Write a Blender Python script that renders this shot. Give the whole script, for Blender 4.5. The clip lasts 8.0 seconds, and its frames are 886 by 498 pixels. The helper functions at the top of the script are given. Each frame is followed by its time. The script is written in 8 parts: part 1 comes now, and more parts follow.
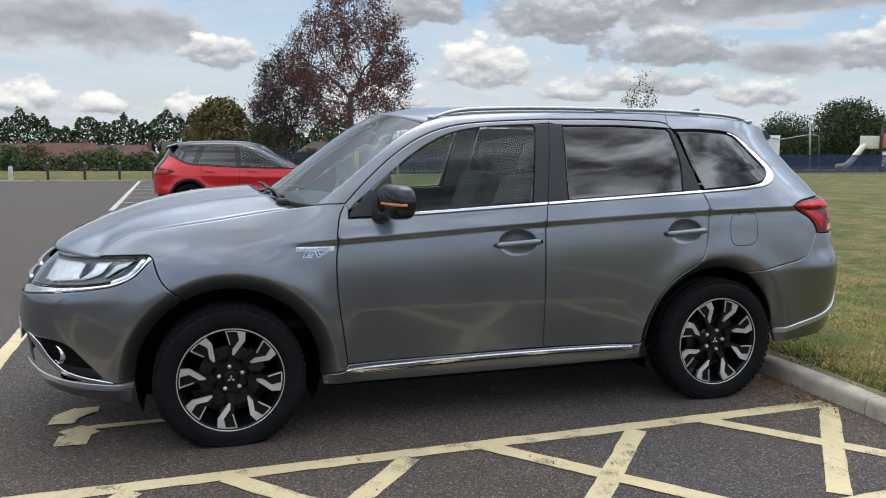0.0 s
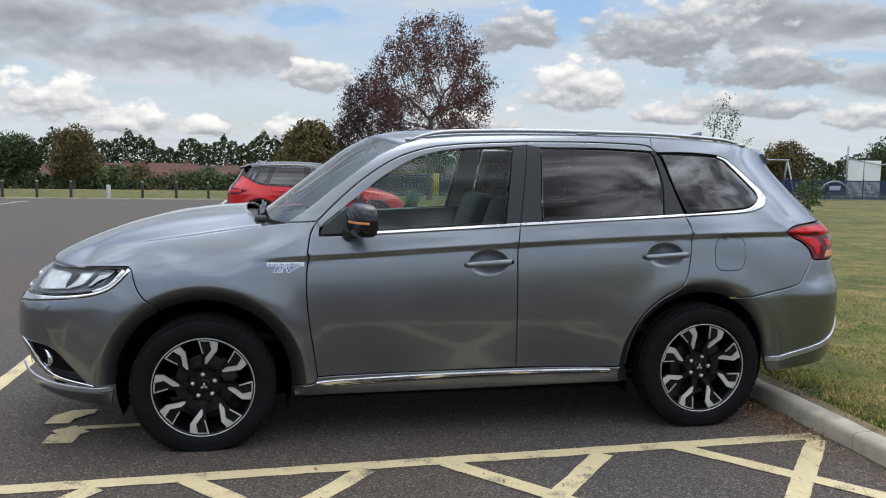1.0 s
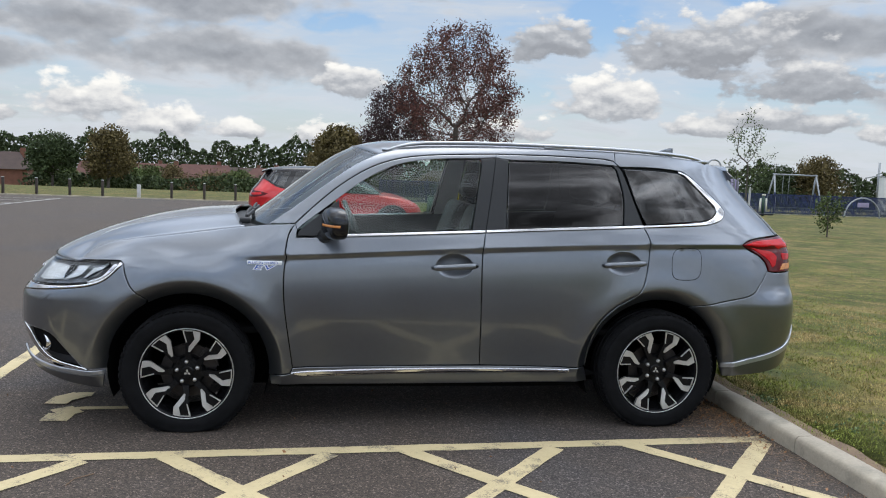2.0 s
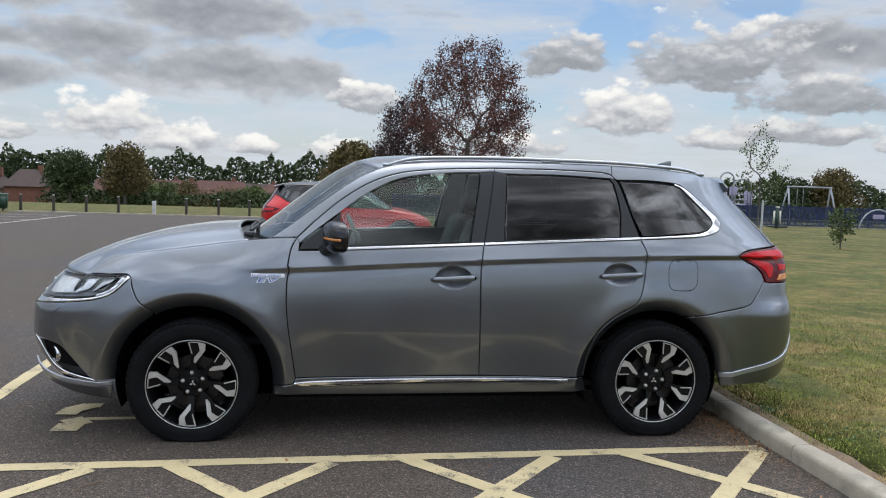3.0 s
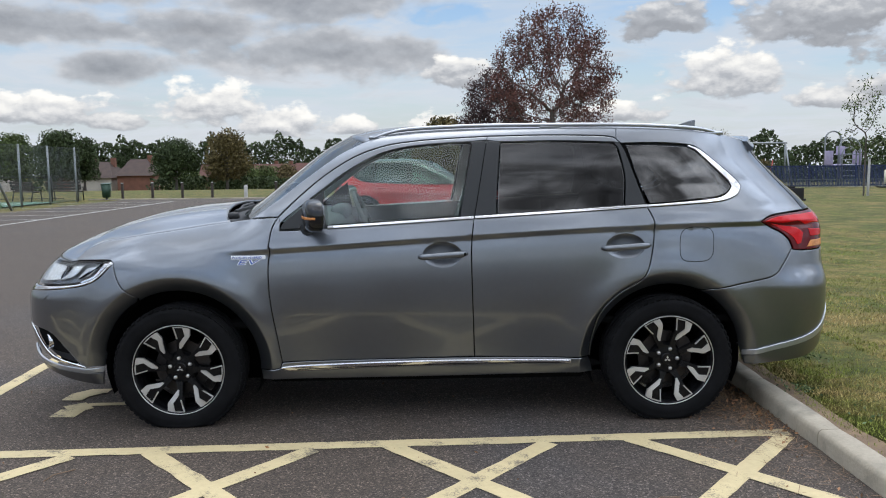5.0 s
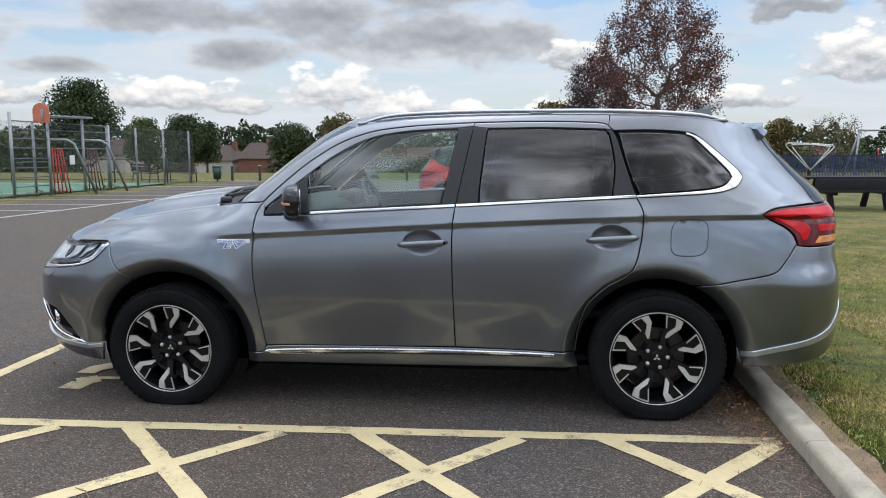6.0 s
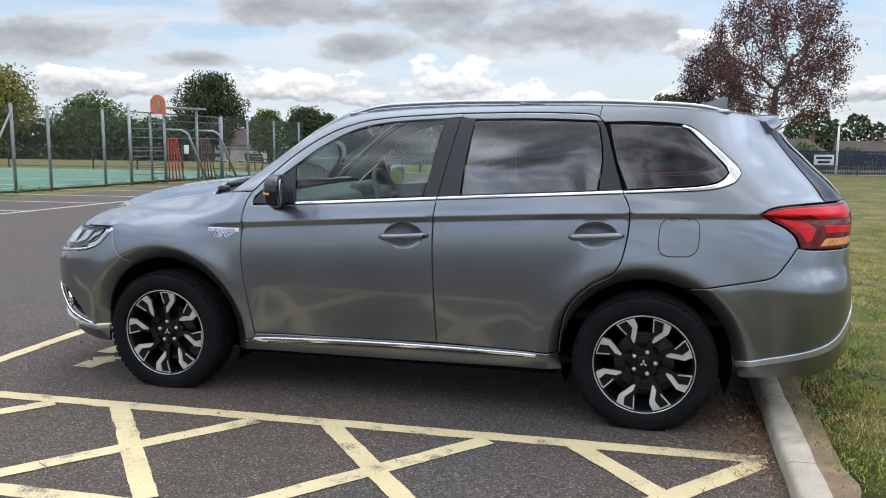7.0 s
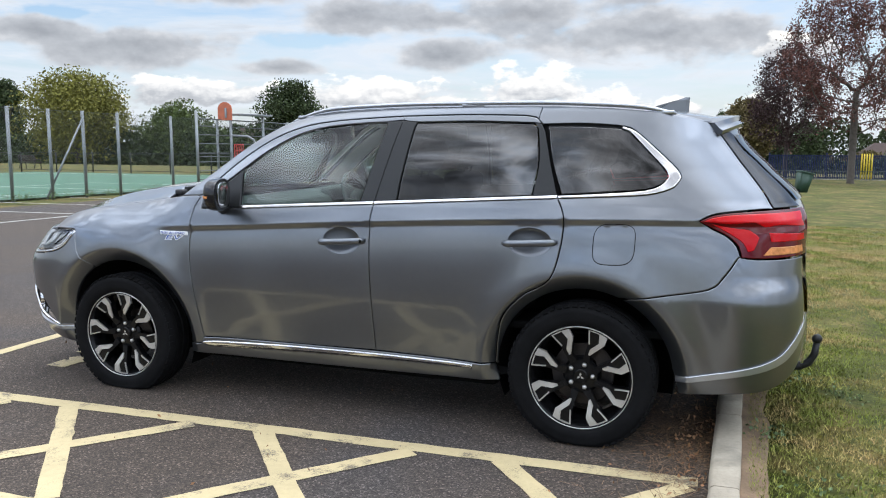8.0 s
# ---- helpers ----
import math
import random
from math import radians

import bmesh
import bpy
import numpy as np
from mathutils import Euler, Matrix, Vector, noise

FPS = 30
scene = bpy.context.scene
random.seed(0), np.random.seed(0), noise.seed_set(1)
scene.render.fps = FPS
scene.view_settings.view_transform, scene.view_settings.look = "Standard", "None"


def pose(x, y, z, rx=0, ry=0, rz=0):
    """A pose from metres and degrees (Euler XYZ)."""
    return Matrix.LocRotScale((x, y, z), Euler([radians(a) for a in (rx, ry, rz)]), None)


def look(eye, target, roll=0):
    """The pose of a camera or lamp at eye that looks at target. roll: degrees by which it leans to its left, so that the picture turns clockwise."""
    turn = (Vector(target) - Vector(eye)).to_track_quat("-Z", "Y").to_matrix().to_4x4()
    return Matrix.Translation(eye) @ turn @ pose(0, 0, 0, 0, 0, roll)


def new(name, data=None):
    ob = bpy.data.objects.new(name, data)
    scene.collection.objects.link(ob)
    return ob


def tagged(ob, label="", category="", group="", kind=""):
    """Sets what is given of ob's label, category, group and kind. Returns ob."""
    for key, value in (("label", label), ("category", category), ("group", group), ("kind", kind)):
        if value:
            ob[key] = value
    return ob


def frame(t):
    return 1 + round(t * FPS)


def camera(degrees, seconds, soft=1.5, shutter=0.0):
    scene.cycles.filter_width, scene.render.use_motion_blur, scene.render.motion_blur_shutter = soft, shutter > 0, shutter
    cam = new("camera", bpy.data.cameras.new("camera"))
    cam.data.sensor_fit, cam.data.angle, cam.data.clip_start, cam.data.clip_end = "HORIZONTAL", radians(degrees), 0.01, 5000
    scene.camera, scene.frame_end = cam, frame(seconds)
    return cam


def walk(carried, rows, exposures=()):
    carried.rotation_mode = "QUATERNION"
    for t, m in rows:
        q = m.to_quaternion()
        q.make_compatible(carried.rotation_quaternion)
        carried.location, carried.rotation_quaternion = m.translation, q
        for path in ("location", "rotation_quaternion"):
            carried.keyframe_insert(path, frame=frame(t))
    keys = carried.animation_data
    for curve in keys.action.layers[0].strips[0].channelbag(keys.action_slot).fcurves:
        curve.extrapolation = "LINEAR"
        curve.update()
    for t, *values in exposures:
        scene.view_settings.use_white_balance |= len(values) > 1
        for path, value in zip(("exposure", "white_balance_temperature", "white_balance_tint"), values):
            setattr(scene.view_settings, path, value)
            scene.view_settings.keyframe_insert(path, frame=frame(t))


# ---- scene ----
cam = camera(56.4, 8.0, soft=1.1)
PATH = [
    (0, (-1.533, -4.755, 1.462), (-0.934, -2.865, 1.195), 0.6),
    (0.5, (-1.212, -4.814, 1.458), (-0.726, -2.89, 1.209), 0.2),
    (1, (-0.97, -5.0, 1.464), (-0.58, -3.05, 1.248), 1.0),
    (1.5, (-0.802, -5.218, 1.489), (-0.456, -3.26, 1.279), 1.9),
    (3, (-0.636, -5.477, 1.489), (-0.35, -3.505, 1.322), 1.9),
    (3.5, (-0.589, -5.481, 1.496), (-0.319, -3.505, 1.338), 1.3),
    (4, (-0.461, -5.495, 1.486), (-0.24, -3.514, 1.317), 1.1),
    (4.5, (-0.286, -5.455, 1.479), (-0.134, -3.472, 1.274), 0.3),
    (4.7, (-0.187, -5.378, 1.476), (-0.066, -3.394, 1.257), -0.2),
    (5.8, (0.579, -5.172, 1.479), (0.388, -3.197, 1.226), -0.2),
    (6, (0.702, -5.173, 1.479), (0.477, -3.203, 1.215), -0.2),
    (6.5, (1.011, -5.023, 1.49), (0.663, -3.073, 1.218), -0.8),
    (7, (1.378, -4.946, 1.47), (0.878, -3.03, 1.189), 0.2),
    (7.5, (1.726, -4.833, 1.459), (1.147, -2.943, 1.156), 1.0),
    (8, (2.039, -4.633, 1.458), (1.355, -2.773, 1.19), 0.0),
]
walk(cam, [(t, look(eye, target, roll)) for t, eye, target, roll in PATH],
     [(0.0, -0.22), (1.5, -0.25), (3.0, -0.30), (4.5, -0.26), (6.0, -0.10), (7.0, 0.03), (8.0, 0.08)])


# ---------------------------------------------------------------- world and sun
def math_node(nt, op, a, b=None, c=None, clamp=False):
    n = nt.nodes.new("ShaderNodeMath")
    n.operation, n.use_clamp = op, clamp
    for i, v in enumerate((a, b, c)):
        if v is None:
            continue
        if isinstance(v, (int, float)):
            n.inputs[i].default_value = v
        else:
            nt.links.new(v, n.inputs[i])
    return n.outputs[0]


def mix_rgb(nt, fac, a, b, kind="MIX"):
    n = nt.nodes.new("ShaderNodeMix")
    n.data_type, n.blend_type = "RGBA", kind
    for sock, v in ((n.inputs[0], fac), (n.inputs[6], a), (n.inputs[7], b)):
        if isinstance(v, (int, float)):
            sock.default_value = v
        elif isinstance(v, tuple):
            sock.default_value = (*v[:3], 1)
        else:
            nt.links.new(v, sock)
    return n.outputs[2]


def noise_node(nt, vec, scale, detail=4.0, rough=0.5, distort=0.0, dims="3D"):
    n = nt.nodes.new("ShaderNodeTexNoise")
    n.noise_dimensions = dims
    n.inputs["Scale"].default_value = scale
    n.inputs["Detail"].default_value = detail
    n.inputs["Roughness"].default_value = rough
    n.inputs["Distortion"].default_value = distort
    if vec is not None:
        nt.links.new(vec, n.inputs["Vector"])
    return n.outputs["Fac"]


def ramp(nt, fac, stops, interp="LINEAR"):
    n = nt.nodes.new("ShaderNodeValToRGB")
    n.color_ramp.interpolation = interp
    el = n.color_ramp.elements
    while len(el) < len(stops):
        el.new(0.5)
    for e, (p, c) in zip(el, stops):
        e.position = p
        e.color = (*c, 1) if isinstance(c, tuple) else (c, c, c, 1)
    nt.links.new(fac, n.inputs[0])
    return n.outputs[0]


SUN_EL, SUN_AZ = 68.0, 15.0      # degrees; azimuth from +y towards +x
world = bpy.data.worlds.new("sky")
scene.world = world
world.use_nodes = True
wt = world.node_tree
wt.nodes.clear()
sky = wt.nodes.new("ShaderNodeTexSky")
sky.sky_type, sky.sun_disc = "NISHITA", False
sky.sun_elevation, sky.sun_rotation = radians(SUN_EL), radians(SUN_AZ)
sky.air_density, sky.dust_density, sky.ozone_density = 1.0, 1.2, 1.3
coord = wt.nodes.new("ShaderNodeTexCoord").outputs["Generated"]
xyz = wt.nodes.new("ShaderNodeSeparateXYZ")
wt.links.new(coord, xyz.inputs[0])
dx, dy, dz = xyz.outputs
az = math_node(wt, "ARCTAN2", dx, dy)
el = math_node(wt, "ARCSINE", dz)
# flattened cloud deck: the direction met with a plane overhead
deck_h = math_node(wt, "ADD", math_node(wt, "MAXIMUM", dz, 0.0), 0.10)
deck = wt.nodes.new("ShaderNodeCombineXYZ")
wt.links.new(math_node(wt, "DIVIDE", dx, deck_h), deck.inputs[0])
wt.links.new(math_node(wt, "DIVIDE", dy, deck_h), deck.inputs[1])
deck = deck.outputs[0]
ang = wt.nodes.new("ShaderNodeCombineXYZ")
wt.links.new(az, ang.inputs[0])
wt.links.new(math_node(wt, "MULTIPLY", el, 1.7), ang.inputs[1])
ang = ang.outputs[0]
blue = mix_rgb(wt, 1.0, sky.outputs[0], (0.90, 1.05, 1.20), "MULTIPLY")
blue = mix_rgb(wt, 1.0, blue, (0.12, 0.12, 0.12), "MULTIPLY")
# thin high veil, torn open here and there
veil = ramp(wt, noise_node(wt, deck, 0.8, 5, 0.62, 0.6), [(0.36, 0.10), (0.60, 0.85)])
high = ramp(wt, math_node(wt, "DIVIDE", el, 1.5708), [(0.16, 0.0), (0.34, 0.7)])
veil = math_node(wt, "MAXIMUM", veil, high)
raised = wt.nodes.new("ShaderNodeVectorMath")
raised.inputs[1].default_value = (0.002, 0.012, 0)
wt.links.new(ang, raised.inputs[0])
puff = math_node(wt, "SUBTRACT", noise_node(wt, ang, 30.0, 7, 0.54), 0.5)
relief = math_node(wt, "SUBTRACT", puff, math_node(wt, "SUBTRACT", noise_node(wt, raised.outputs[0], 30.0, 5, 0.55), 0.5))
puff_big = math_node(wt, "SUBTRACT", noise_node(wt, ang, 9.0, 4, 0.5), 0.5)
torn = math_node(wt, "ADD", math_node(wt, "MULTIPLY", puff_big, 2.4), puff)


def ellipse(a0, e0, half_w, half_h):
    """Offsets across and up from a bearing (degrees), in half widths and half heights."""
    u = math_node(wt, "DIVIDE", math_node(wt, "SUBTRACT", az, radians(a0)), radians(half_w))
    v = math_node(wt, "DIVIDE", math_node(wt, "SUBTRACT", el, radians(e0)), radians(half_h))
    return u, v


def nearness(u, v, keel=1.0):
    """1 at the middle of an ellipse, 0 on its edge; below the middle it is keel times as steep."""
    low = math_node(wt, "MAXIMUM", v, math_node(wt, "MULTIPLY", v, -keel))
    return math_node(wt, "SUBTRACT", 1.0, math_node(wt, "SQRT", math_node(wt, "ADD", math_node(wt, "MULTIPLY", u, u), math_node(wt, "MULTIPLY", low, low))))


# blue gaps in the veil
gaps = None
for spot in ((19.0, 10.0, 3.2, 2.6), (1.5, 9.2, 4.2, 0.9), (-13.5, 7.0, 3.4, 0.7), (14.5, 5.0, 3.2, 0.7), (28.5, 11.5, 3.5, 0.9), (-18.0, 8.4, 2.4, 0.5), (38.0, 6.6, 5.0, 0.5), (-28.0, 6.4, 4.5, 0.7), (-44.0, 7.6, 3.0, 0.6)):
    n = nearness(*ellipse(*spot))
    gaps = n if gaps is None else math_node(wt, "MAXIMUM", gaps, n)
gap = ramp(wt, math_node(wt, "ADD", gaps, torn), [(-0.10, 0.0), (0.40, 0.96)])
veil = math_node(wt, "MULTIPLY", veil, math_node(wt, "SUBTRACT", 1.0, gap))
col = mix_rgb(wt, veil, blue, (0.71, 0.79, 0.90))
# mottled middle layer: long low rolls of pale and grey cloud
roll = wt.nodes.new("ShaderNodeCombineXYZ")
wt.links.new(az, roll.inputs[0])
wt.links.new(math_node(wt, "MULTIPLY", el, 4.2), roll.inputs[1])
roll = noise_node(wt, roll.outputs[0], 7.0, 7, 0.60, 0.4)
col = mix_rgb(wt, math_node(wt, "MULTIPLY", ramp(wt, roll, [(0.47, 0.0), (0.60, 0.85)]), veil), col, ramp(wt, roll, [(0.48, (0.90, 0.92, 0.95)), (0.58, (0.74, 0.77, 0.82)), (0.68, (0.52, 0.55, 0.60))]))
haze = math_node(wt, "SUBTRACT", 1.0, math_node(wt, "MULTIPLY", el, 6.0), clamp=True)
col = mix_rgb(wt, math_node(wt, "MULTIPLY", haze, 0.60), col, (0.86, 0.91, 0.98))
# grey stratocumulus, higher up and round the rest of the sky
grey = noise_node(wt, deck, 0.75, 6, 0.55, 0.25)
aside = ramp(wt, math_node(wt, "DIVIDE", math_node(wt, "ABSOLUTE", az), math.pi), [(0.27, 0.0), (0.33, 1.0)])
above = ramp(wt, math_node(wt, "DIVIDE", el, 1.5708), [(0.12, 0.0), (0.16, 1.0)])
grey_m = math_node(wt, "MULTIPLY", ramp(wt, grey, [(0.48, 0.0), (0.58, 1.0)]), math_node(wt, "MAXIMUM", aside, above))
body = ramp(wt, grey, [(0.48, (0.80, 0.82, 0.85)), (0.58, (0.46, 0.48, 0.52)), (0.68, (0.27, 0.29, 0.33))])
col = mix_rgb(wt, math_node(wt, "MULTIPLY", grey_m, math_node(wt, "SUBTRACT", 1.0, math_node(wt, "MULTIPLY", haze, 0.7))), col, body)
# long grey banks round their bearings: torn pale edges, darker middles
banks = None
for spot in ((-8.0, 10.4, 8.0, 1.7), (-14.0, 8.2, 5.5, 1.2), (-5.8, 6.6, 7.4, 1.8), (-20.5, 5.6, 3.4, 1.0), (-21.0, 7.8, 3.6, 0.7), (-24.5, 7.9, 6.0, 1.3), (-20.5, 10.4, 5.0, 1.0), (-40.0, 5.5, 5.4, 1.2),
             (-45.5, 6.4, 3.6, 0.8), (-31.5, 4.6, 2.8, 0.5), (-34.0, 9.2, 5.0, 0.8), (33.0, 9.0, 4.6, 1.5), (39.0, 8.6, 6.0, 0.8), (39.5, 5.1, 3.4, 1.0)):
    n = nearness(*ellipse(*spot))
    banks = n if banks is None else math_node(wt, "MAXIMUM", banks, n)
banks = math_node(wt, "ADD", math_node(wt, "ADD", banks, 0.32), torn)
shade = math_node(wt, "SUBTRACT", math_node(wt, "MULTIPLY", banks, 0.45), math_node(wt, "MULTIPLY", relief, 0.9))
tone = ramp(wt, shade, [(0.0, (0.74, 0.76, 0.80)), (0.28, (0.53, 0.555, 0.60)), (0.70, (0.35, 0.37, 0.41))])
col = mix_rgb(wt, ramp(wt, banks, [(0.0, 0.0), (0.60, 0.94)], "EASE"), col, tone)
# heap clouds round their bearings: bright billowing crowns, greyer flat bases
heaped, lit, weight = None, None, None
for a0, e0, half_w, half_h, dark in ((26.3, 8.0, 5.4, 2.5, 0.30), (32.3, 5.7, 4.2, 1.4, 0.34), (16.0, 8.4, 2.8, 1.8, 0.30), (44.5, 5.4, 2.6, 1.7, 0.16), (30.5, 3.6, 4.6, 1.0, 0.14), (38.0, 2.8, 2.4, 1.0, 0.06), (26.2, 3.1, 2.6, 0.9, 0.0), (20.3, 4.7, 3.6, 2.0, -0.04),
                                     (2.7, 5.2, 2.3, 1.3, 0.08), (-14.0, 3.1, 3.5, 1.6, -0.10), (-9.4, 1.9, 2.7, 1.2, -0.08), (-4.5, 1.8, 1.5, 0.8, -0.08), (0.4, 1.6, 2.2, 1.1, -0.08), (-36.5, 2.8, 4.6, 1.1, 0.0), (-25.0, 2.7, 4.6, 1.2, -0.05), (13.0, 2.4, 3.5, 1.0, 0.04), (-20.0, 2.2, 3.0, 0.8, 0.02)):
    u, v = ellipse(a0, e0, half_w, half_h)
    n = nearness(u, v, 1.7)
    light = math_node(wt, "ADD", math_node(wt, "MULTIPLY", v, 0.46), 0.50 - dark)
    w = math_node(wt, "EXPONENT", math_node(wt, "MULTIPLY", n, 6.0))
    light = math_node(wt, "MULTIPLY", w, light)
    heaped, lit, weight = (n, light, w) if heaped is None else (math_node(wt, "MAXIMUM", heaped, n), math_node(wt, "ADD", lit, light), math_node(wt, "ADD", weight, w))
lit = math_node(wt, "DIVIDE", lit, weight)
heaped = math_node(wt, "ADD", math_node(wt, "ADD", heaped, 0.24), math_node(wt, "ADD", math_node(wt, "MULTIPLY", puff, 2.3), math_node(wt, "MULTIPLY", puff_big, 1.3)))
lit = math_node(wt, "ADD", lit, math_node(wt, "ADD", math_node(wt, "MULTIPLY", puff, 0.55), math_node(wt, "MULTIPLY", relief, 1.0)))
tone = ramp(wt, lit, [(0.0, (0.40, 0.42, 0.46)), (0.35, (0.55, 0.575, 0.62)), (0.62, (0.84, 0.85, 0.87)), (1.0, (1.22, 1.20, 1.15))])
col = mix_rgb(wt, ramp(wt, heaped, [(0.06, 0.0), (0.46, 0.96)], "EASE"), col, tone)
# brighter cloud overhead, round the hidden sun
# the added brightness reaches lower behind the camera, to light the car's side
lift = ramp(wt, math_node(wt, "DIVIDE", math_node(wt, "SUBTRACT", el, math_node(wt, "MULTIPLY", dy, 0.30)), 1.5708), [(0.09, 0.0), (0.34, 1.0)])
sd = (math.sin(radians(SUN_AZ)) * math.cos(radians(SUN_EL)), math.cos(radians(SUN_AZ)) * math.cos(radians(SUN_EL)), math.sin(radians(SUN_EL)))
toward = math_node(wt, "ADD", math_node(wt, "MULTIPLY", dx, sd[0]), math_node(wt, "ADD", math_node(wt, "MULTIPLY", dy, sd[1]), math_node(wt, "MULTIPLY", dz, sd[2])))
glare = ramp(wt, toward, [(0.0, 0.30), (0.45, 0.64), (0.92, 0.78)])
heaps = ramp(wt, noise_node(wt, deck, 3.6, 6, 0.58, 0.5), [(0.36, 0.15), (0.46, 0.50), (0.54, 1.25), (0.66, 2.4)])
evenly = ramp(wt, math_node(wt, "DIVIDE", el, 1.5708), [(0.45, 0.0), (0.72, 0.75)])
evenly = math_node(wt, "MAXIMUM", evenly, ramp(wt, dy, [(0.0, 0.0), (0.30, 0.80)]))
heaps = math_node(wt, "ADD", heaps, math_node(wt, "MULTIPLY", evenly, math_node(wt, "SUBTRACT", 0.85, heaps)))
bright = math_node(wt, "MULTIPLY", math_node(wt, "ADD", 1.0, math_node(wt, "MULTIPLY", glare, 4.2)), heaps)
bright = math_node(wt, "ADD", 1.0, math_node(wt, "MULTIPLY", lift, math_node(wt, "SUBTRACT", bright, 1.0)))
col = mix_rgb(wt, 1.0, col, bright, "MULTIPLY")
back = wt.nodes.new("ShaderNodeBackground")
back.inputs[1].default_value = 1.0
wt.links.new(col, back.inputs[0])
wt.links.new(back.outputs[0], wt.nodes.new("ShaderNodeOutputWorld").inputs[0])

sun = new("sun", bpy.data.lights.new("sun", "SUN"))
sun.data.energy, sun.data.angle, sun.data.color = 1.0, radians(35), (1.0, 0.96, 0.90)
sa, se = radians(SUN_AZ), radians(SUN_EL)
sun.matrix_world = look((30 * math.sin(sa) * math.cos(se), 30 * math.cos(sa) * math.cos(se), 30 * math.sin(se)), (0, 0, 0))


# ---------------------------------------------------------------- materials
def material(name, colour, rough=0.6, metal=0.0, spec=0.5, vary=0.12, scale=6.0, bump=0.0, bump_scale=60.0, coat=0.0, island=0.0, coord="Object", emit=None, stain=None):
    """A Principled material with colour variation at two scales, roughness variation and fine relief."""
    m = bpy.data.materials.new(name)
    m.use_nodes = True
    nt = m.node_tree
    p = nt.nodes["Principled BSDF"]
    tc = nt.nodes.new("ShaderNodeTexCoord").outputs[coord]
    big = noise_node(nt, tc, scale, 4, 0.55)
    fine = noise_node(nt, tc, scale * 11, 3, 0.6)
    f = math_node(nt, "ADD", math_node(nt, "MULTIPLY", big, 0.65), math_node(nt, "MULTIPLY", fine, 0.35))
    lo = tuple(max(c * (1 - vary * 1.6), 0) for c in colour)
    hi = tuple(c * (1 + vary * 1.6) for c in colour)
    c = ramp(nt, f, [(0.3, lo), (0.7, hi)])
    if stain:
        s_col, s_scale, s_lo, s_hi = stain
        s = ramp(nt, noise_node(nt, tc, s_scale, 5, 0.6, 0.4), [(s_lo, 0.0), (s_hi, 1.0)])
        c = mix_rgb(nt, s, c, s_col)
    if island:
        g = nt.nodes.new("ShaderNodeNewGeometry").outputs["Random Per Island"]
        c = mix_rgb(nt, 1.0, c, ramp(nt, g, [(0.0, 1 - island), (1.0, 1 + island)]), "MULTIPLY")
    nt.links.new(c, p.inputs["Base Color"])
    r = math_node(nt, "ADD", rough - 0.06, math_node(nt, "MULTIPLY", big, 0.12), clamp=True)
    nt.links.new(r, p.inputs["Roughness"])
    p.inputs["Metallic"].default_value = metal
    p.inputs["Specular IOR Level"].default_value = spec
    p.inputs["Coat Weight"].default_value = coat
    p.inputs["Coat Roughness"].default_value = 0.03
    if bump:
        b = nt.nodes.new("ShaderNodeBump")
        b.inputs["Strength"].default_value = bump
        b.inputs["Distance"].default_value = 0.004
        nt.links.new(noise_node(nt, tc, bump_scale, 4, 0.6), b.inputs["Height"])
        nt.links.new(b.outputs[0], p.inputs["Normal"])
    if emit:
        p.inputs["Emission Color"].default_value = (*emit[:3], 1)
        p.inputs["Emission Strength"].default_value = emit[3]
    return m


def glass(name, tint, ior=1.5, gloss=1.0):
    """A thin pane: tinted see-through with Fresnel gloss."""
    m = bpy.data.materials.new(name)
    m.use_nodes = True
    nt = m.node_tree
    nt.nodes.clear()
    t = nt.nodes.new("ShaderNodeBsdfTransparent")
    t.inputs[0].default_value = (*tint, 1)
    g = nt.nodes.new("ShaderNodeBsdfGlossy")
    g.inputs["Roughness"].default_value = 0.01
    g.inputs[0].default_value = (gloss, gloss, gloss, 1)
    fr = nt.nodes.new("ShaderNodeFresnel")
    fr.inputs[0].default_value = ior
    mx = nt.nodes.new("ShaderNodeMixShader")
    nt.links.new(fr.outputs[0], mx.inputs[0])
    nt.links.new(t.outputs[0], mx.inputs[1])
    nt.links.new(g.outputs[0], mx.inputs[2])
    nt.links.new(mx.outputs[0], nt.nodes.new("ShaderNodeOutputMaterial").inputs[0])
    return m


def car_paint(name, colour, metal=0.75, rough=0.34, coat=1.0):
    """Metallic base under a clear coat, with a little orange peel in the coat."""
    m = material(name, colour, rough, metal, vary=0.03, scale=3.0, coat=coat)
    nt = m.node_tree
    p = nt.nodes["Principled BSDF"]
    p.inputs["Coat Roughness"].default_value = 0.07
    tc = nt.nodes.new("ShaderNodeTexCoord").outputs["Object"]
    b = nt.nodes.new("ShaderNodeBump")
    b.inputs["Strength"].default_value = 0.012
    b.inputs["Distance"].default_value = 0.001
    nt.links.new(noise_node(nt, tc, 140, 2, 0.5), b.inputs["Height"])
    nt.links.new(b.outputs[0], p.inputs["Coat Normal"])
    return m


M_PAINT = car_paint("grey_paint", (0.160, 0.171, 0.187), 0.95, 0.32)
M_RED = car_paint("red_paint", (0.50, 0.005, 0.007), 0.25, 0.35, 0.6)
M_SILVER = car_paint("silver_paint", (0.42, 0.44, 0.47), 0.8, 0.32)
M_CHROME = material("chrome", (0.60, 0.60, 0.61), 0.10, 1.0, vary=0.03)
M_BLACK = material("black_plastic", (0.014, 0.014, 0.015), 0.55, vary=0.15, scale=30)
M_SATIN = material("satin_black_trim", (0.016, 0.017, 0.018), 0.42, spec=0.3, vary=0.08)
M_GLOSSBLACK = material("gloss_black", (0.006, 0.006, 0.007), 0.10, vary=0.1)
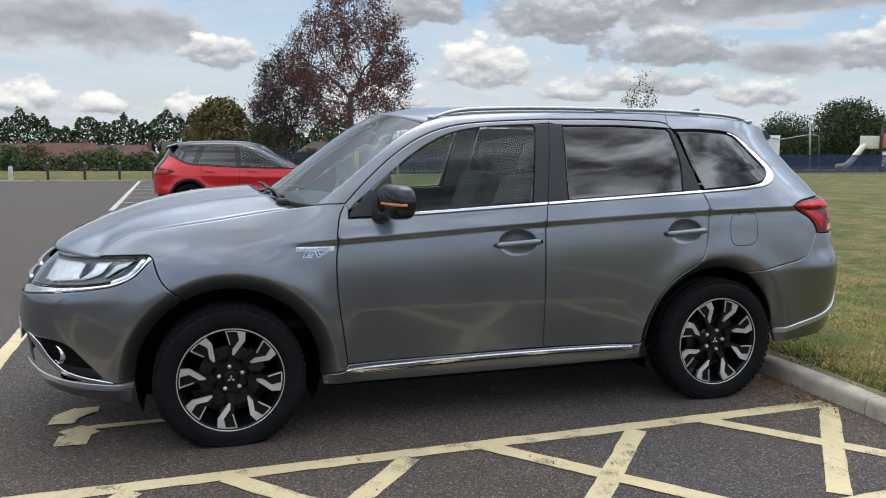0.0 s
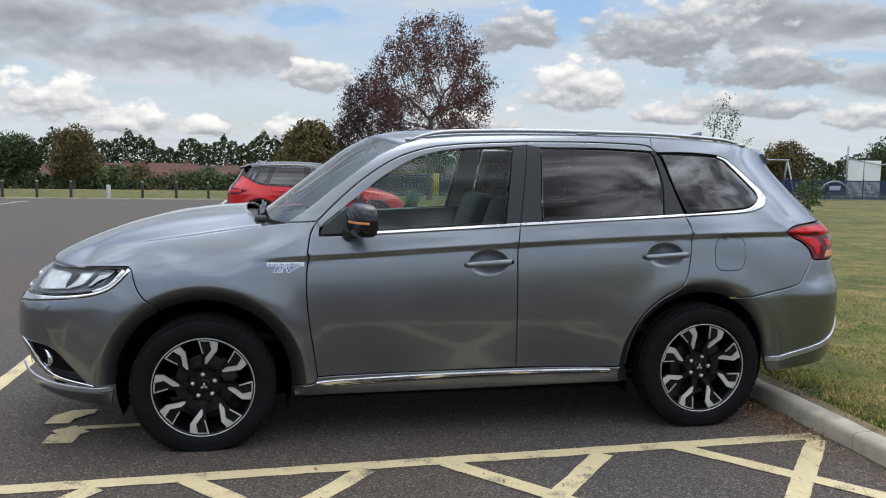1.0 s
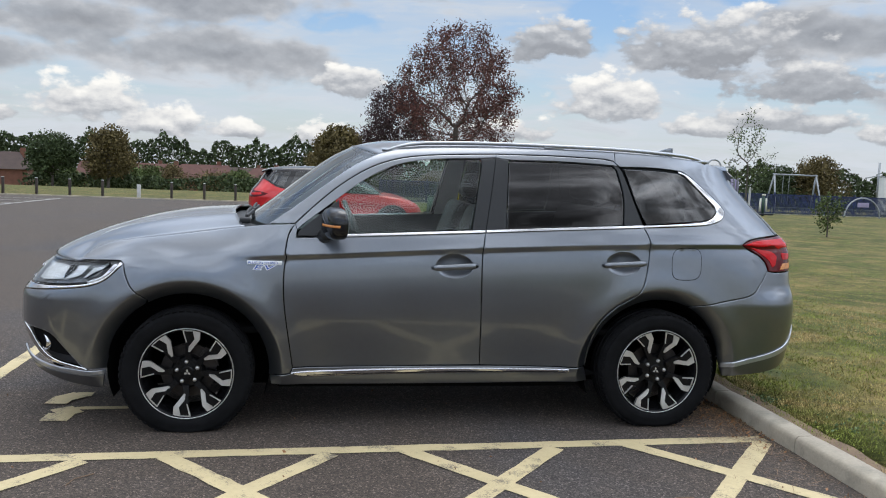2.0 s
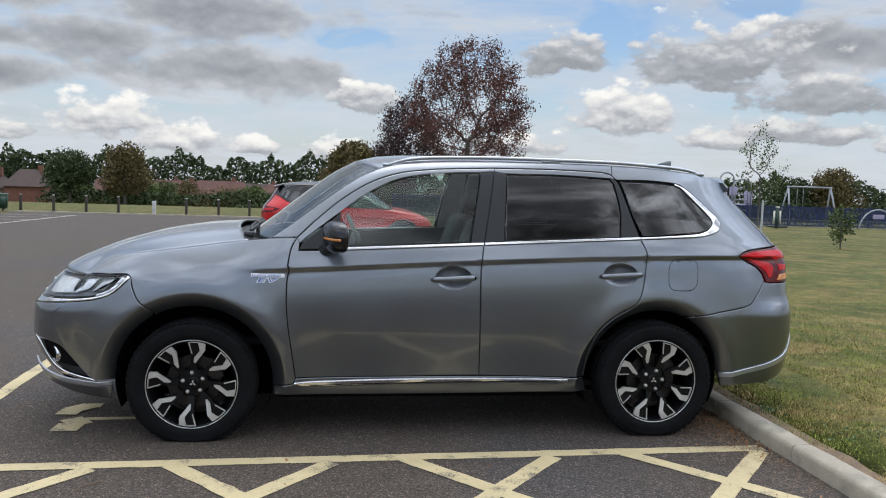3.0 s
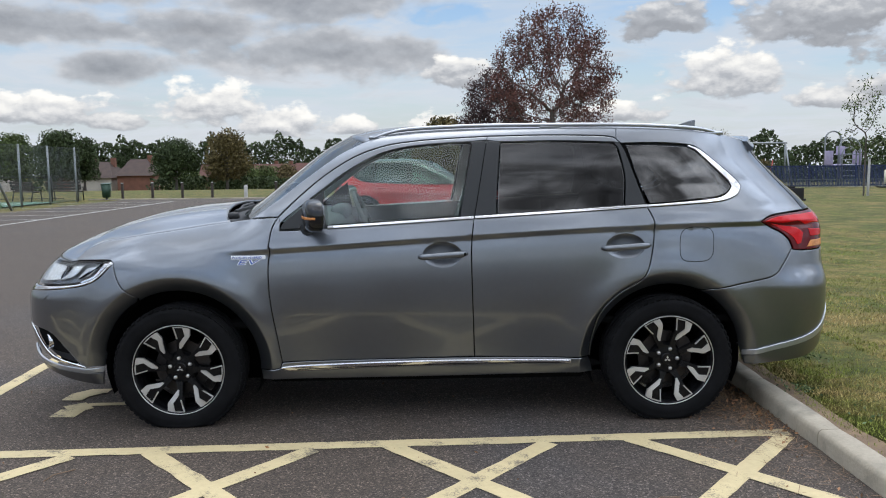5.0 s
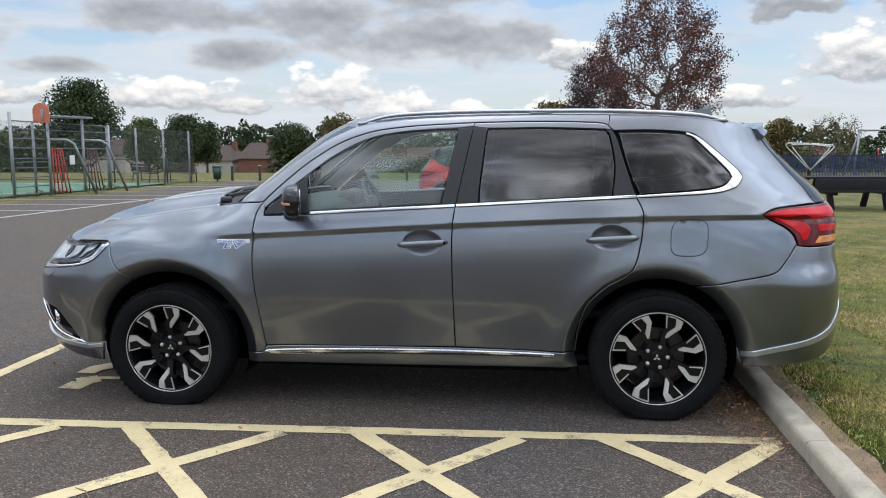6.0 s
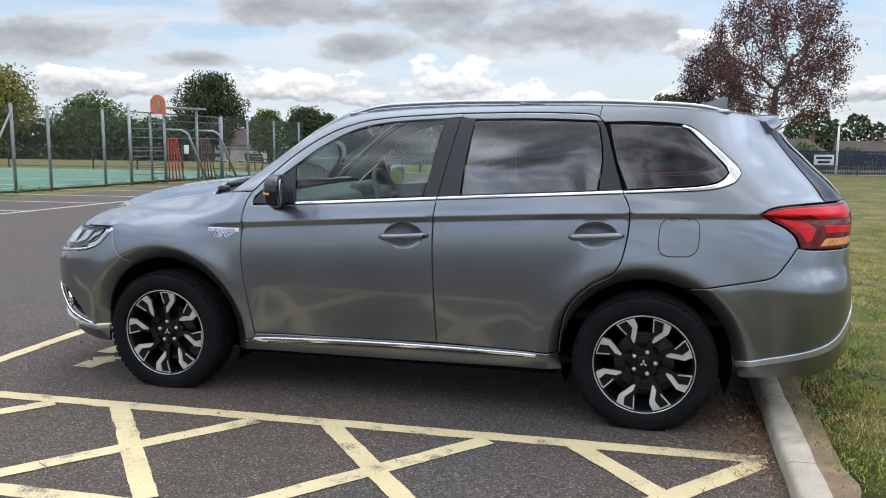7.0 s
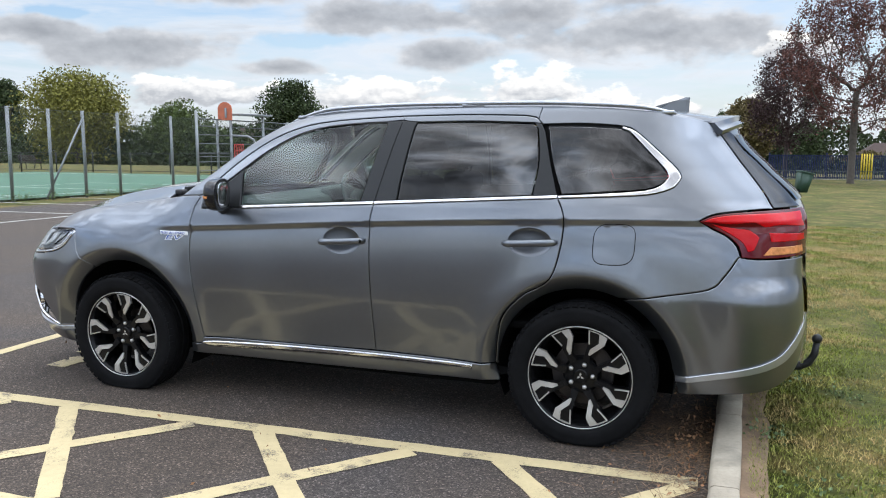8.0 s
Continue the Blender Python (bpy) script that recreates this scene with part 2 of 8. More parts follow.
M_SEAL = material("rubber_seal", (0.004, 0.004, 0.004), 0.85, spec=0.08, vary=0.1)
M_TYRE = material("tyre_rubber", (0.0075, 0.0075, 0.008), 0.7, spec=0.06, vary=0.25, scale=14, bump=0.25, bump_scale=120)
M_RIMBLACK = material("rim_black", (0.005, 0.005, 0.0055), 0.22, 0.0, spec=0.2, vary=0.12, scale=20)
M_RIMCUT = material("machined_alloy", (0.56, 0.55, 0.53), 0.38, 0.8, vary=0.06, scale=20)
M_DISC = material("brake_steel", (0.045, 0.040, 0.038), 0.45, 1.0, vary=0.2, scale=20)
M_CABIN = material("cabin_grey", (0.11, 0.12, 0.12), 0.75, vary=0.2, scale=20)
M_SEATM = material("seat_leather", (0.014, 0.014, 0.015), 0.6, vary=0.1, scale=14)
M_LINER = material("headlining", (0.56, 0.55, 0.52), 0.9, vary=0.06)
M_REDLENS = material("red_lens", (0.44, 0.003, 0.006), 0.10, spec=0.22, vary=0.06)
M_DARKRED = material("dark_red_lens", (0.085, 0.002, 0.004), 0.10, spec=0.3, vary=0.1)
M_AMBER = material("amber_lens", (0.50, 0.20, 0.07), 0.2, spec=0.3, vary=0.3, scale=40, emit=(1.0, 0.38, 0.06, 0.05))
M_PLATE = material("plate_yellow", (0.70, 0.52, 0.06), 0.4, vary=0.05)
M_SMOKE = material("smoked_amber_lens", (0.42, 0.17, 0.05), 0.15, vary=0.1, emit=(1.0, 0.36, 0.06, 0.10))
M_BOWL = material("lamp_bowl", (0.22, 0.22, 0.22), 0.35, 0.5, vary=0.2, scale=30)
M_CLEAR = material("white_reflector", (0.85, 0.85, 0.83), 0.25, 0.3, vary=0.15, scale=40)
M_BADGE = material("badge_blue", (0.015, 0.07, 0.36), 0.3, 0.0, vary=0.05)
M_BADGEW = material("badge_white", (0.80, 0.81, 0.82), 0.3, 0.0, vary=0.05)
G_FRONT = glass("clear_car_glass", (0.74, 0.87, 0.81), 1.54)
M_RAIL = material("brushed_silver", (0.42, 0.43, 0.45), 0.30, 1.0, vary=0.05)
G_SCREEN = glass("windscreen_glass", (0.72, 0.82, 0.79), 1.45)
G_DARK = glass("privacy_glass", (0.07, 0.075, 0.08), 1.66)
G_LAMP = glass("lamp_glass", (0.92, 0.93, 0.94), 1.35)


# ---------------------------------------------------------------- mesh tools
from mathutils.geometry import delaunay_2d_cdt
from mathutils.bvhtree import BVHTree


def part(name, bm, mat, parent=None, label="", smooth=True):
    """Link a bmesh as one mesh object under a thing or a part."""
    me = bpy.data.meshes.new(name)
    bmesh.ops.recalc_face_normals(bm, faces=bm.faces)
    for f in bm.faces:
        f.smooth = smooth
    bm.to_mesh(me)
    bm.free()
    return mesh_part(name, me, mat, parent, label)


def mesh_part(name, me, mat, parent=None, label=""):
    for m in (mat if isinstance(mat, (list, tuple)) else [mat]):
        me.materials.append(m)
    ob = new(name, me)
    if parent is not None:
        ob.parent = parent
    if label:
        ob["label"] = label
    return ob


def thing(name, m, label, category, group="", kind=""):
    ob = new(name)
    ob.empty_display_size = 0.1
    ob.matrix_world = m
    return tagged(ob, label, category, group, kind)


def shade_by_angle(ob, degrees=35):
    me = ob.data
    me.shade_smooth()
    me.set_sharp_from_angle(angle=radians(degrees))
    return ob


def box(bm, size, at=(0, 0, 0), rot=None, bevel=0.0, segs=2):
    m = Matrix.Translation(at) @ (rot.to_4x4() if rot else Matrix.Identity(4)) @ Matrix.Diagonal((*size, 1))
    vs = bmesh.ops.create_cube(bm, size=1.0, matrix=m)["verts"]
    if bevel:
        es = list({e for v in vs for e in v.link_edges})
        bmesh.ops.bevel(bm, geom=es, offset=bevel, segments=segs, affect="EDGES", profile=0.5)
    return bm


def tube(bm, pts, r, sides=8, close=False, taper=None):
    """A round bar along points; r may be a number, or taper gives the radius at each point."""
    pts = [Vector(p) for p in pts]
    rings = []
    n = len(pts)
    side = None
    for i, p in enumerate(pts):
        a = pts[(i - 1) % n] if (i or close) else p
        b = pts[(i + 1) % n] if (i < n - 1 or close) else p
        d = (b - a).normalized()
        if side is None:
            side = d.orthogonal().normalized()
        side = (side - d * side.dot(d)).normalized()
        up = d.cross(side)
        rr = taper[i] if taper else r
        rings.append([bm.verts.new(p + side * math.cos(2 * math.pi * k / sides) * rr + up * math.sin(2 * math.pi * k / sides) * rr) for k in range(sides)])
    for i in range(n if close else n - 1):
        p, q = rings[i], rings[(i + 1) % n]
        for k in range(sides):
            bm.faces.new((p[k], p[(k + 1) % sides], q[(k + 1) % sides], q[k]))
    if not close:
        bm.faces.new(rings[0][::-1])
        bm.faces.new(rings[-1])
    return bm


def lathe(bm, profile, steps=48, axis="y", closed=False):
    """Turn a profile of (radius, along) round an axis."""
    rings = []
    for k in range(steps):
        a = 2 * math.pi * k / steps
        c, s = math.cos(a), math.sin(a)
        if axis == "y":
            rings.append([bm.verts.new((r * c, h, r * s)) for r, h in profile])
        else:
            rings.append([bm.verts.new((r * c, r * s, h)) for r, h in profile])
    n = len(profile)
    for k in range(steps):
        p, q = rings[k], rings[(k + 1) % steps]
        for i in range(n if closed else n - 1):
            j = (i + 1) % n
            bm.faces.new((p[i], p[j], q[j], q[i]))
    return bm


def grid_sheet(bm, fn, nu, nv):
    vs = [[bm.verts.new(fn(i / nu, j / nv)) for j in range(nv + 1)] for i in range(nu + 1)]
    for i in range(nu):
        for j in range(nv):
            bm.faces.new((vs[i][j], vs[i + 1][j], vs[i + 1][j + 1], vs[i][j + 1]))
    return bm


def prism(bm, outline, y0, y1, bevel=0.0):
    """An outline of (x, z) pushed through from y0 to y1."""
    a = [bm.verts.new((x, y0, z)) for x, z in outline]
    b = [bm.verts.new((x, y1, z)) for x, z in outline]
    n = len(outline)
    fa = bm.faces.new(a)
    bm.faces.new(b[::-1])
    for i in range(n):
        bm.faces.new((a[i], b[i], b[(i + 1) % n], a[(i + 1) % n]))
    if bevel:
        bmesh.ops.bevel(bm, geom=list(fa.edges), offset=bevel, segments=2, affect="EDGES")
    return bm


class Curve:
    """A smooth monotone curve through points (x, y)."""

    def __init__(self, pts):
        self.x = np.array([p[0] for p in pts], float)
        self.y = np.array([p[1] for p in pts], float)
        h, d = np.diff(self.x), np.diff(self.y) / np.diff(self.x)
        m = np.zeros(len(self.x))
        m[0], m[-1] = d[0], d[-1]
        for i in range(1, len(m) - 1):
            if d[i - 1] * d[i] > 0:
                w1, w2 = 2 * h[i] + h[i - 1], h[i] + 2 * h[i - 1]
                m[i] = (w1 + w2) / (w1 / d[i - 1] + w2 / d[i])
        self.m = m

    def __call__(self, q):
        q = np.clip(np.asarray(q, float), self.x[0], self.x[-1])
        i = np.clip(np.searchsorted(self.x, q) - 1, 0, len(self.x) - 2)
        h = self.x[i + 1] - self.x[i]
        s = (q - self.x[i]) / h
        return (self.y[i] * (1 + 2 * s) * (1 - s) ** 2 + self.m[i] * h * s * (1 - s) ** 2
                + self.y[i + 1] * s * s * (3 - 2 * s) + self.m[i + 1] * h * s * s * (s - 1))


def spline(pts, step=0.02):
    """A Catmull-Rom curve through plane points, cut into short pieces."""
    p = [np.array(q, float) for q in pts]
    if len(p) == 2:
        n = max(1, int(np.linalg.norm(p[1] - p[0]) / step))
        return [tuple(p[0] + (p[1] - p[0]) * i / n) for i in range(n + 1)]
    p = [2 * p[0] - p[1]] + p + [2 * p[-1] - p[-2]]
    out = []
    for i in range(1, len(p) - 2):
        a, b, c, d = p[i - 1:i + 3]
        n = max(1, int(np.linalg.norm(c - b) / step))
        for k in range(n):
            t = k / n
            out.append(tuple(0.5 * (2 * b + (c - a) * t + (2 * a - 5 * b + 4 * c - d) * t * t + (3 * b - a - 3 * c + d) * t ** 3)))
    out.append(tuple(p[-2]))
    return out


def loop(*segs, step=0.02):
    """A closed outline from curves laid end to end; each is a list of plane points, splined by itself."""
    out = []
    for s in segs:
        c = spline(s, step)
        out += c if not out or np.hypot(out[-1][0] - c[0][0], out[-1][1] - c[0][1]) > 1e-4 else c[1:]
    if np.hypot(out[-1][0] - out[0][0], out[-1][1] - out[0][1]) < 1e-4:
        out.pop()
    a = np.array(out)
    area = np.sum(a[:, 0] * np.roll(a[:, 1], -1) - np.roll(a[:, 0], -1) * a[:, 1])
    return a if area > 0 else a[::-1]


def shrink(a, d):
    """An anticlockwise outline drawn in by d."""
    e = np.roll(a, -1, 0) - a
    e /= np.maximum(np.linalg.norm(e, axis=1, keepdims=True), 1e-9)
    n = np.stack([-e[:, 1], e[:, 0]], 1)
    v = n + np.roll(n, 1, 0)
    v /= np.maximum(np.linalg.norm(v, axis=1, keepdims=True), 0.5)
    return a + v * d


def inside(a, q):
    x, y = q[:, 0][:, None], q[:, 1][:, None]
    x0, y0 = a[:, 0][None], a[:, 1][None]
    x1, y1 = np.roll(a[:, 0], -1)[None], np.roll(a[:, 1], -1)[None]
    hit = ((y0 > y) != (y1 > y)) & (x < (x1 - x0) * (y - y0) / np.where(y1 == y0, 1e-12, y1 - y0) + x0)
    return hit.sum(1) % 2 == 1


def edge_gap(a, q):
    d = np.full(len(q), 1e9)
    for i in range(len(a)):
        p, r = a[i], a[(i + 1) % len(a)]
        e = r - p
        t = np.clip(((q - p) @ e) / max(e @ e, 1e-12), 0, 1)
        d = np.minimum(d, np.linalg.norm(q - p - t[:, None] * e, axis=1))
    return d


# ---------------------------------------------------------------- ground, car park, kerb and markings
def fall(y):
    """The land falls gently away behind the car."""
    d = np.clip(y, 0, None)
    s = np.where(d < 2, d * d / 4, d - 1)
    return -0.0167 * s - 0.024 * np.clip(d - 50, 0, 300)


def gz(x, y):
    return float(fall(y))


KERB_X, KERB_W, KERB_H = 1.945, 0.125, 0.095
LAWN_X = KERB_X + KERB_W


def M_ground_grass():
    m = material("mown_grass", (0.066, 0.075, 0.015), 0.9, spec=0.2, vary=0.25, scale=0.9, bump=0.8, bump_scale=90, coord="Object", stain=((0.125, 0.104, 0.030), 0.45, 0.50, 0.66))
    nt = m.node_tree
    p = nt.nodes["Principled BSDF"]
    src = p.inputs["Base Color"].links[0].from_socket
    tc = nt.nodes.new("ShaderNodeTexCoord").outputs["Object"]
    dry = ramp(nt, noise_node(nt, tc, 1.7, 6, 0.65, 0.3), [(0.46, 0.0), (0.62, 1.0)])
    c = mix_rgb(nt, math_node(nt, "MULTIPLY", dry, 0.55), src, (0.205, 0.140, 0.055))
    tuft = math_node(nt, "MULTIPLY", ramp(nt, noise_node(nt, tc, 38, 5, 0.75), [(0.35, 0.50), (0.65, 1.45)]), ramp(nt, noise_node(nt, tc, 7.5, 4, 0.6), [(0.35, 0.72), (0.65, 1.26)]))
    nt.links.new(mix_rgb(nt, 1.0, c, tuft, "MULTIPLY"), p.inputs["Base Color"])
    return m


def M_asphalt_():
    m = material("asphalt", (0.070, 0.054, 0.042), 0.88, spec=0.35, vary=0.10, scale=0.7, bump=0.9, bump_scale=160, stain=((0.056, 0.050, 0.048), 0.35, 0.52, 0.70))
    nt = m.node_tree
    p = nt.nodes["Principled BSDF"]
    src = p.inputs["Base Color"].links[0].from_socket
    tc = nt.nodes.new("ShaderNodeTexCoord").outputs["Object"]
    v = nt.nodes.new("ShaderNodeTexVoronoi")
    v.inputs["Scale"].default_value = 140
    nt.links.new(tc, v.inputs["Vector"])
    sep = nt.nodes.new("ShaderNodeSeparateColor")
    nt.links.new(v.outputs["Color"], sep.inputs[0])
    stone = ramp(nt, sep.outputs[0], [(0.0, 0.42), (0.6, 0.95), (0.90, 1.38), (0.98, 2.8)])
    nt.links.new(mix_rgb(nt, 1.0, src, stone, "MULTIPLY"), p.inputs["Base Color"])
    return m


def M_road_paint(name, colour, wear):
    """Thick road paint, worn through to the stones in places."""
    m = material(name, colour, 0.75, vary=0.10, scale=3.0, bump=0.6, bump_scale=140)
    nt = m.node_tree
    p = nt.nodes["Principled BSDF"]
    src = p.inputs["Base Color"].links[0].from_socket
    tc = nt.nodes.new("ShaderNodeTexCoord").outputs["Object"]
    n = math_node(nt, "ADD", math_node(nt, "MULTIPLY", noise_node(nt, tc, 5, 4, 0.6), 0.6), math_node(nt, "MULTIPLY", noise_node(nt, tc, 110, 3, 0.7), 0.4))
    w = ramp(nt, n, [(wear - 0.05, 1.0), (wear + 0.03, 0.0)])
    nt.links.new(mix_rgb(nt, math_node(nt, "MULTIPLY", w, 0.85), src, (0.085, 0.075, 0.065)), p.inputs["Base Color"])
    return m


M_GRASS = M_ground_grass()
M_ASPHALT = M_asphalt_()
M_YELLOW = M_road_paint("yellow_road_paint", (0.50, 0.405, 0.225), 0.43)
M_WHITE = M_road_paint("white_road_paint", (0.42, 0.41, 0.38), 0.43)
M_KERB = material("kerb_concrete", (0.33, 0.288, 0.222), 0.88, vary=0.14, scale=5, bump=0.7, bump_scale=70, stain=((0.15, 0.14, 0.11), 3.0, 0.54, 0.72))
M_SOIL = material("soil", (0.165, 0.110, 0.066), 0.95, vary=0.3, scale=9, bump=1.0, bump_scale=50)


def axis(parts):
    out = []
    for a, b, s in parts:
        out += list(np.arange(a, b, s))
    return out + [parts[-1][1]]


# one sheet of land to the horizon; the car park lies in it, the lawn stands a kerb higher
gx = axis([(-1500, -300, 150), (-300, -60, 24), (-60, -16, 4), (-16, 1.9, 2.0), (1.96, 2.03, 0.07), (2.03, 2.10, 0.07), (2.10, 8, 0.5), (8, 60, 4), (60, 300, 24), (300, 1500, 150)])
gy = axis([(-1500, -300, 150), (-300, -40, 20), (-40, 36, 1.0), (36, 120, 4), (120, 400, 20), (400, 1500, 110)])
bm = bmesh.new()
rows = []
for x in gx:
    row = []
    for y in gy:
        on_lawn = x > 1.99 or y > 33.6
        h = gz(x, y) - 0.03
        if on_lawn:
            h += 0.03 + (KERB_H - 0.015 if x > 1.99 else 0.02)
            h += 0.018 * noise.noise((x * 0.9, y * 0.9, 0.3)) + 0.05 * noise.noise((x * 0.13, y * 0.13, 5.0)) * (1 if x > 3 else 0)
        row.append(bm.verts.new((x, y, h)))
    rows.append(row)
for i in range(len(gx) - 1):
    for j in range(len(gy) - 1):
        bm.faces.new((rows[i][j], rows[i + 1][j], rows[i + 1][j + 1], rows[i][j + 1]))
tagged(part("ground", bm, M_GRASS), "mown grass with dry brown patches falling gently away", "grass", kind="structure")

bm = bmesh.new()
ys = axis([(-40, -4, 2.0), (-4, 4, 0.5), (4, 33.6, 1.0)])
xs = axis([(-60, -20, 8), (-20, KERB_X + 0.02, 2.0)])
vs = [[bm.verts.new((x, y, gz(x, y))) for y in ys] for x in xs]
for i in range(len(xs) - 1):
    for j in range(len(ys) - 1):
        if xs[i] < -15.9 and ys[j] > 8:
            continue
        bm.faces.new((vs[i][j], vs[i + 1][j], vs[i + 1][j + 1], vs[i][j + 1]))
tagged(part("car_park", bm, M_ASPHALT), "worn grey asphalt of the car park", "asphalt", kind="structure")

# kerb stones, 0.915 m long
kerb = thing("kerb", pose(0, 0, 0), "pale concrete kerb along the edge of the lawn", "kerb", kind="structure")
prof = [(0, -0.10), (0, KERB_H - 0.028), (0.006, KERB_H - 0.010), (0.020, KERB_H), (KERB_W - 0.008, KERB_H + 0.002), (KERB_W, KERB_H - 0.006), (KERB_W, -0.10)]
kerb_mesh = None
L = 0.912
for k in range(-8, 37):
    y0 = -1.335 + k * 0.918
    if kerb_mesh is None:
        bm = bmesh.new()
        n = 6
        rings = []
        for i in range(n + 1):
            ins = 0.004 if i in (0, n) else 0.0
            rings.append([bm.verts.new((px + (ins if px < 0.05 else -ins) + 0.0015 * noise.noise((i * 3.1, j * 2.7, 1)), L * i / n, pz - ins)) for j, (px, pz) in enumerate(prof)])
        for i in range(n):
            for j in range(len(prof) - 1):
                bm.faces.new((rings[i][j], rings[i + 1][j], rings[i + 1][j + 1], rings[i][j + 1]))
        bm.faces.new(rings[0])
        bm.faces.new(rings[-1][::-1])
        ob = part("kerbstone", bm, M_KERB, kerb)
        shade_by_angle(ob, 50)
        kerb_mesh = ob.data
    else:
        ob = new("kerbstone", kerb_mesh)
        ob.parent = kerb
    ob.matrix_local = pose(KERB_X + 0.004 * noise.noise((k * 1.7, 0, 0)), y0, gz(0, y0) + 0.004 * noise.noise((k * 2.3, 4, 0)), math.degrees(math.atan2(gz(0, y0 + L) - gz(0, y0), L)), 0, 0.25 * noise.noise((k * 1.1, 9, 0)))


def stripe(bm, a, b, w, lift=0.004):
    """A painted line with slightly ragged edges."""
    a, b = Vector(a), Vector(b)
    d = (b - a).normalized()
    s = Vector((-d.y, d.x))
    n = max(2, int((b - a).length / 0.05))
    l, r = [], []
    for i in range(n + 1):
        p = a + (b - a) * i / n
        j1 = 0.006 * noise.noise((p.x * 9, p.y * 9, 1)) + 0.004 * noise.noise((p.x * 31, p.y * 31, 2))
        j2 = 0.006 * noise.noise((p.x * 9, p.y * 9, 7)) + 0.004 * noise.noise((p.x * 31, p.y * 31, 8))
        q1, q2 = p + s * (w / 2 + j1), p - s * (w / 2 + j2)
        l.append(bm.verts.new((q1.x, q1.y, gz(q1.x, q1.y) + lift)))
        r.append(bm.verts.new((q2.x, q2.y, gz(q2.x, q2.y) + lift)))
    for i in range(n):
        bm.faces.new((l[i], r[i], r[i + 1], l[i + 1]))


bm = bmesh.new()
for x0 in np.arange(-15.6, 1.8, 1.8):
    box(bm, (1.78, 0.12, 0.10), (x0 + 0.9, 33.62 + 0.02 * noise.noise((x0, 3, 1)), gz(0, 33.6) + 0.0), bevel=0.008)
tagged(part("edge_kerb", bm, M_KERB), "low pale concrete edging at the far side of the car park", "kerb", kind="structure")


def top_line(x):
    return -1.178 + 0.031 * x


marks = thing("hatched_marking", pose(0, 0, 0), "yellow painted cross-hatching on the asphalt", "road marking", kind="structure")
bm = bmesh.new()
stripe(bm, (1.90, top_line(1.90)), (-4.3, top_line(-4.3)), 0.098)
part("edge_line", bm, M_YELLOW, marks)
bm = bmesh.new()
stripe(bm, (1.90, top_line(1.90) - 1.06), (-4.3, top_line(-4.3) - 1.06), 0.098)
part("edge_line", bm, M_YELLOW, marks)
for cx in (-3.36, -2.165, -0.975, 0.222, 1.455):
    cy = top_line(cx) - 0.515
    for s in (-1, 1):
        bm = bmesh.new()
        stripe(bm, (cx + s * 0.405, cy + 0.475), (cx - s * 0.405, cy - 0.475), 0.100, 0.0045 if s > 0 else 0.005)
        part("cross_line", bm, M_YELLOW, marks)
bay = thing("bay_marking", pose(0, 0, 0), "yellow painted lines of the parking bay", "road marking", kind="structure")
for a, b, w in (((-2.70, -1.21), (-2.70, 4.6), 0.10), ((-2.075, -0.66), (-2.065, -0.52), 0.15), ((-2.10, -0.52), (-2.00, -0.44), 0.16), ((-2.02, -0.43), (-1.50, -0.41), 0.055), ((-2.15, -0.34), (-2.14, -0.22), 0.13), ((-2.15, -0.25), (-2.06, -0.14), 0.14), ((-2.09, -0.15), (-1.99, -0.15), 0.09)):
    bm = bmesh.new()
    stripe(bm, a, b, w, 0.004 + 0.0008 * len(bay.children))
    part("bay_line", bm, M_YELLOW, bay)
far_bays = thing("far_bay_marking", pose(0, 0, 0), "faded white lines of the far parking bays", "road marking", kind="structure")
lines = [((-3.05, 15.0), (-3.25, 33.4), 0.12)]
lines += [((-3.1, y), (1.9, y), 0.10) for y in (15.6, 18.0, 20.4, 22.8, 25.2, 27.6, 30.0, 32.4)]
lines += [((-10.7, -2.0), (-10.9, 31.0), 0.12)]
lines += [((-15.6, y), (-10.8, y + 0.25), 0.10) for y in (1.4, 3.8, 6.2, 8.6, 11.0, 13.3, 15.7, 18.1, 20.5, 22.9, 25.3, 27.7, 30.1)]
for a, b, w in lines:
    bm = bmesh.new()
    stripe(bm, a, b, w, 0.006)
    part("bay_line", bm, M_WHITE, far_bays)


# ---------------------------------------------------------------- the grey estate car: shape of its side
SECTION = Curve([(0.10, 0.735), (0.20, 0.800), (0.27, 0.820), (0.33, 0.833), (0.42, 0.844), (0.55, 0.861), (0.70, 0.876), (0.82, 0.880), (0.93, 0.876),
                 (1.03, 0.866), (1.08, 0.857), (1.12, 0.845), (1.17, 0.826), (1.30, 0.772), (1.42, 0.715), (1.50, 0.670), (1.55, 0.634), (1.59, 0.590), (1.62, 0.535), (1.65, 0.45)])
CREASE = Curve([(-1.3, 0.955), (-1.05, 0.964), (-0.82, 0.975), (0.256, 1.037), (1.246, 1.080), (1.8, 1.089), (2.4, 1.09)])
NOSE = Curve([(0.15, -2.17), (0.22, -2.245), (0.30, -2.285), (0.40, -2.305), (0.55, -2.32), (0.70, -2.312), (0.78, -2.262), (0.85, -2.205), (0.91, -2.14), (0.97, -2.06), (1.03, -1.93), (1.08, -1.75), (1.13, -1.40), (1.20, -1.10), (1.40, -0.80), (1.60, -0.42)])
TAIL = Curve([(0.18, 2.22), (0.30, 2.305), (0.40, 2.335), (0.55, 2.342), (0.74, 2.335), (0.82, 2.325), (0.93, 2.322), (1.08, 2.330), (1.14, 2.310), (1.32, 2.14), (1.46, 2.01), (1.53, 1.985), (1.66, 1.96)])
NOSE_L = Curve([(0.2, 0.90), (0.95, 0.90), (1.15, 0.45), (1.6, 0.42)])
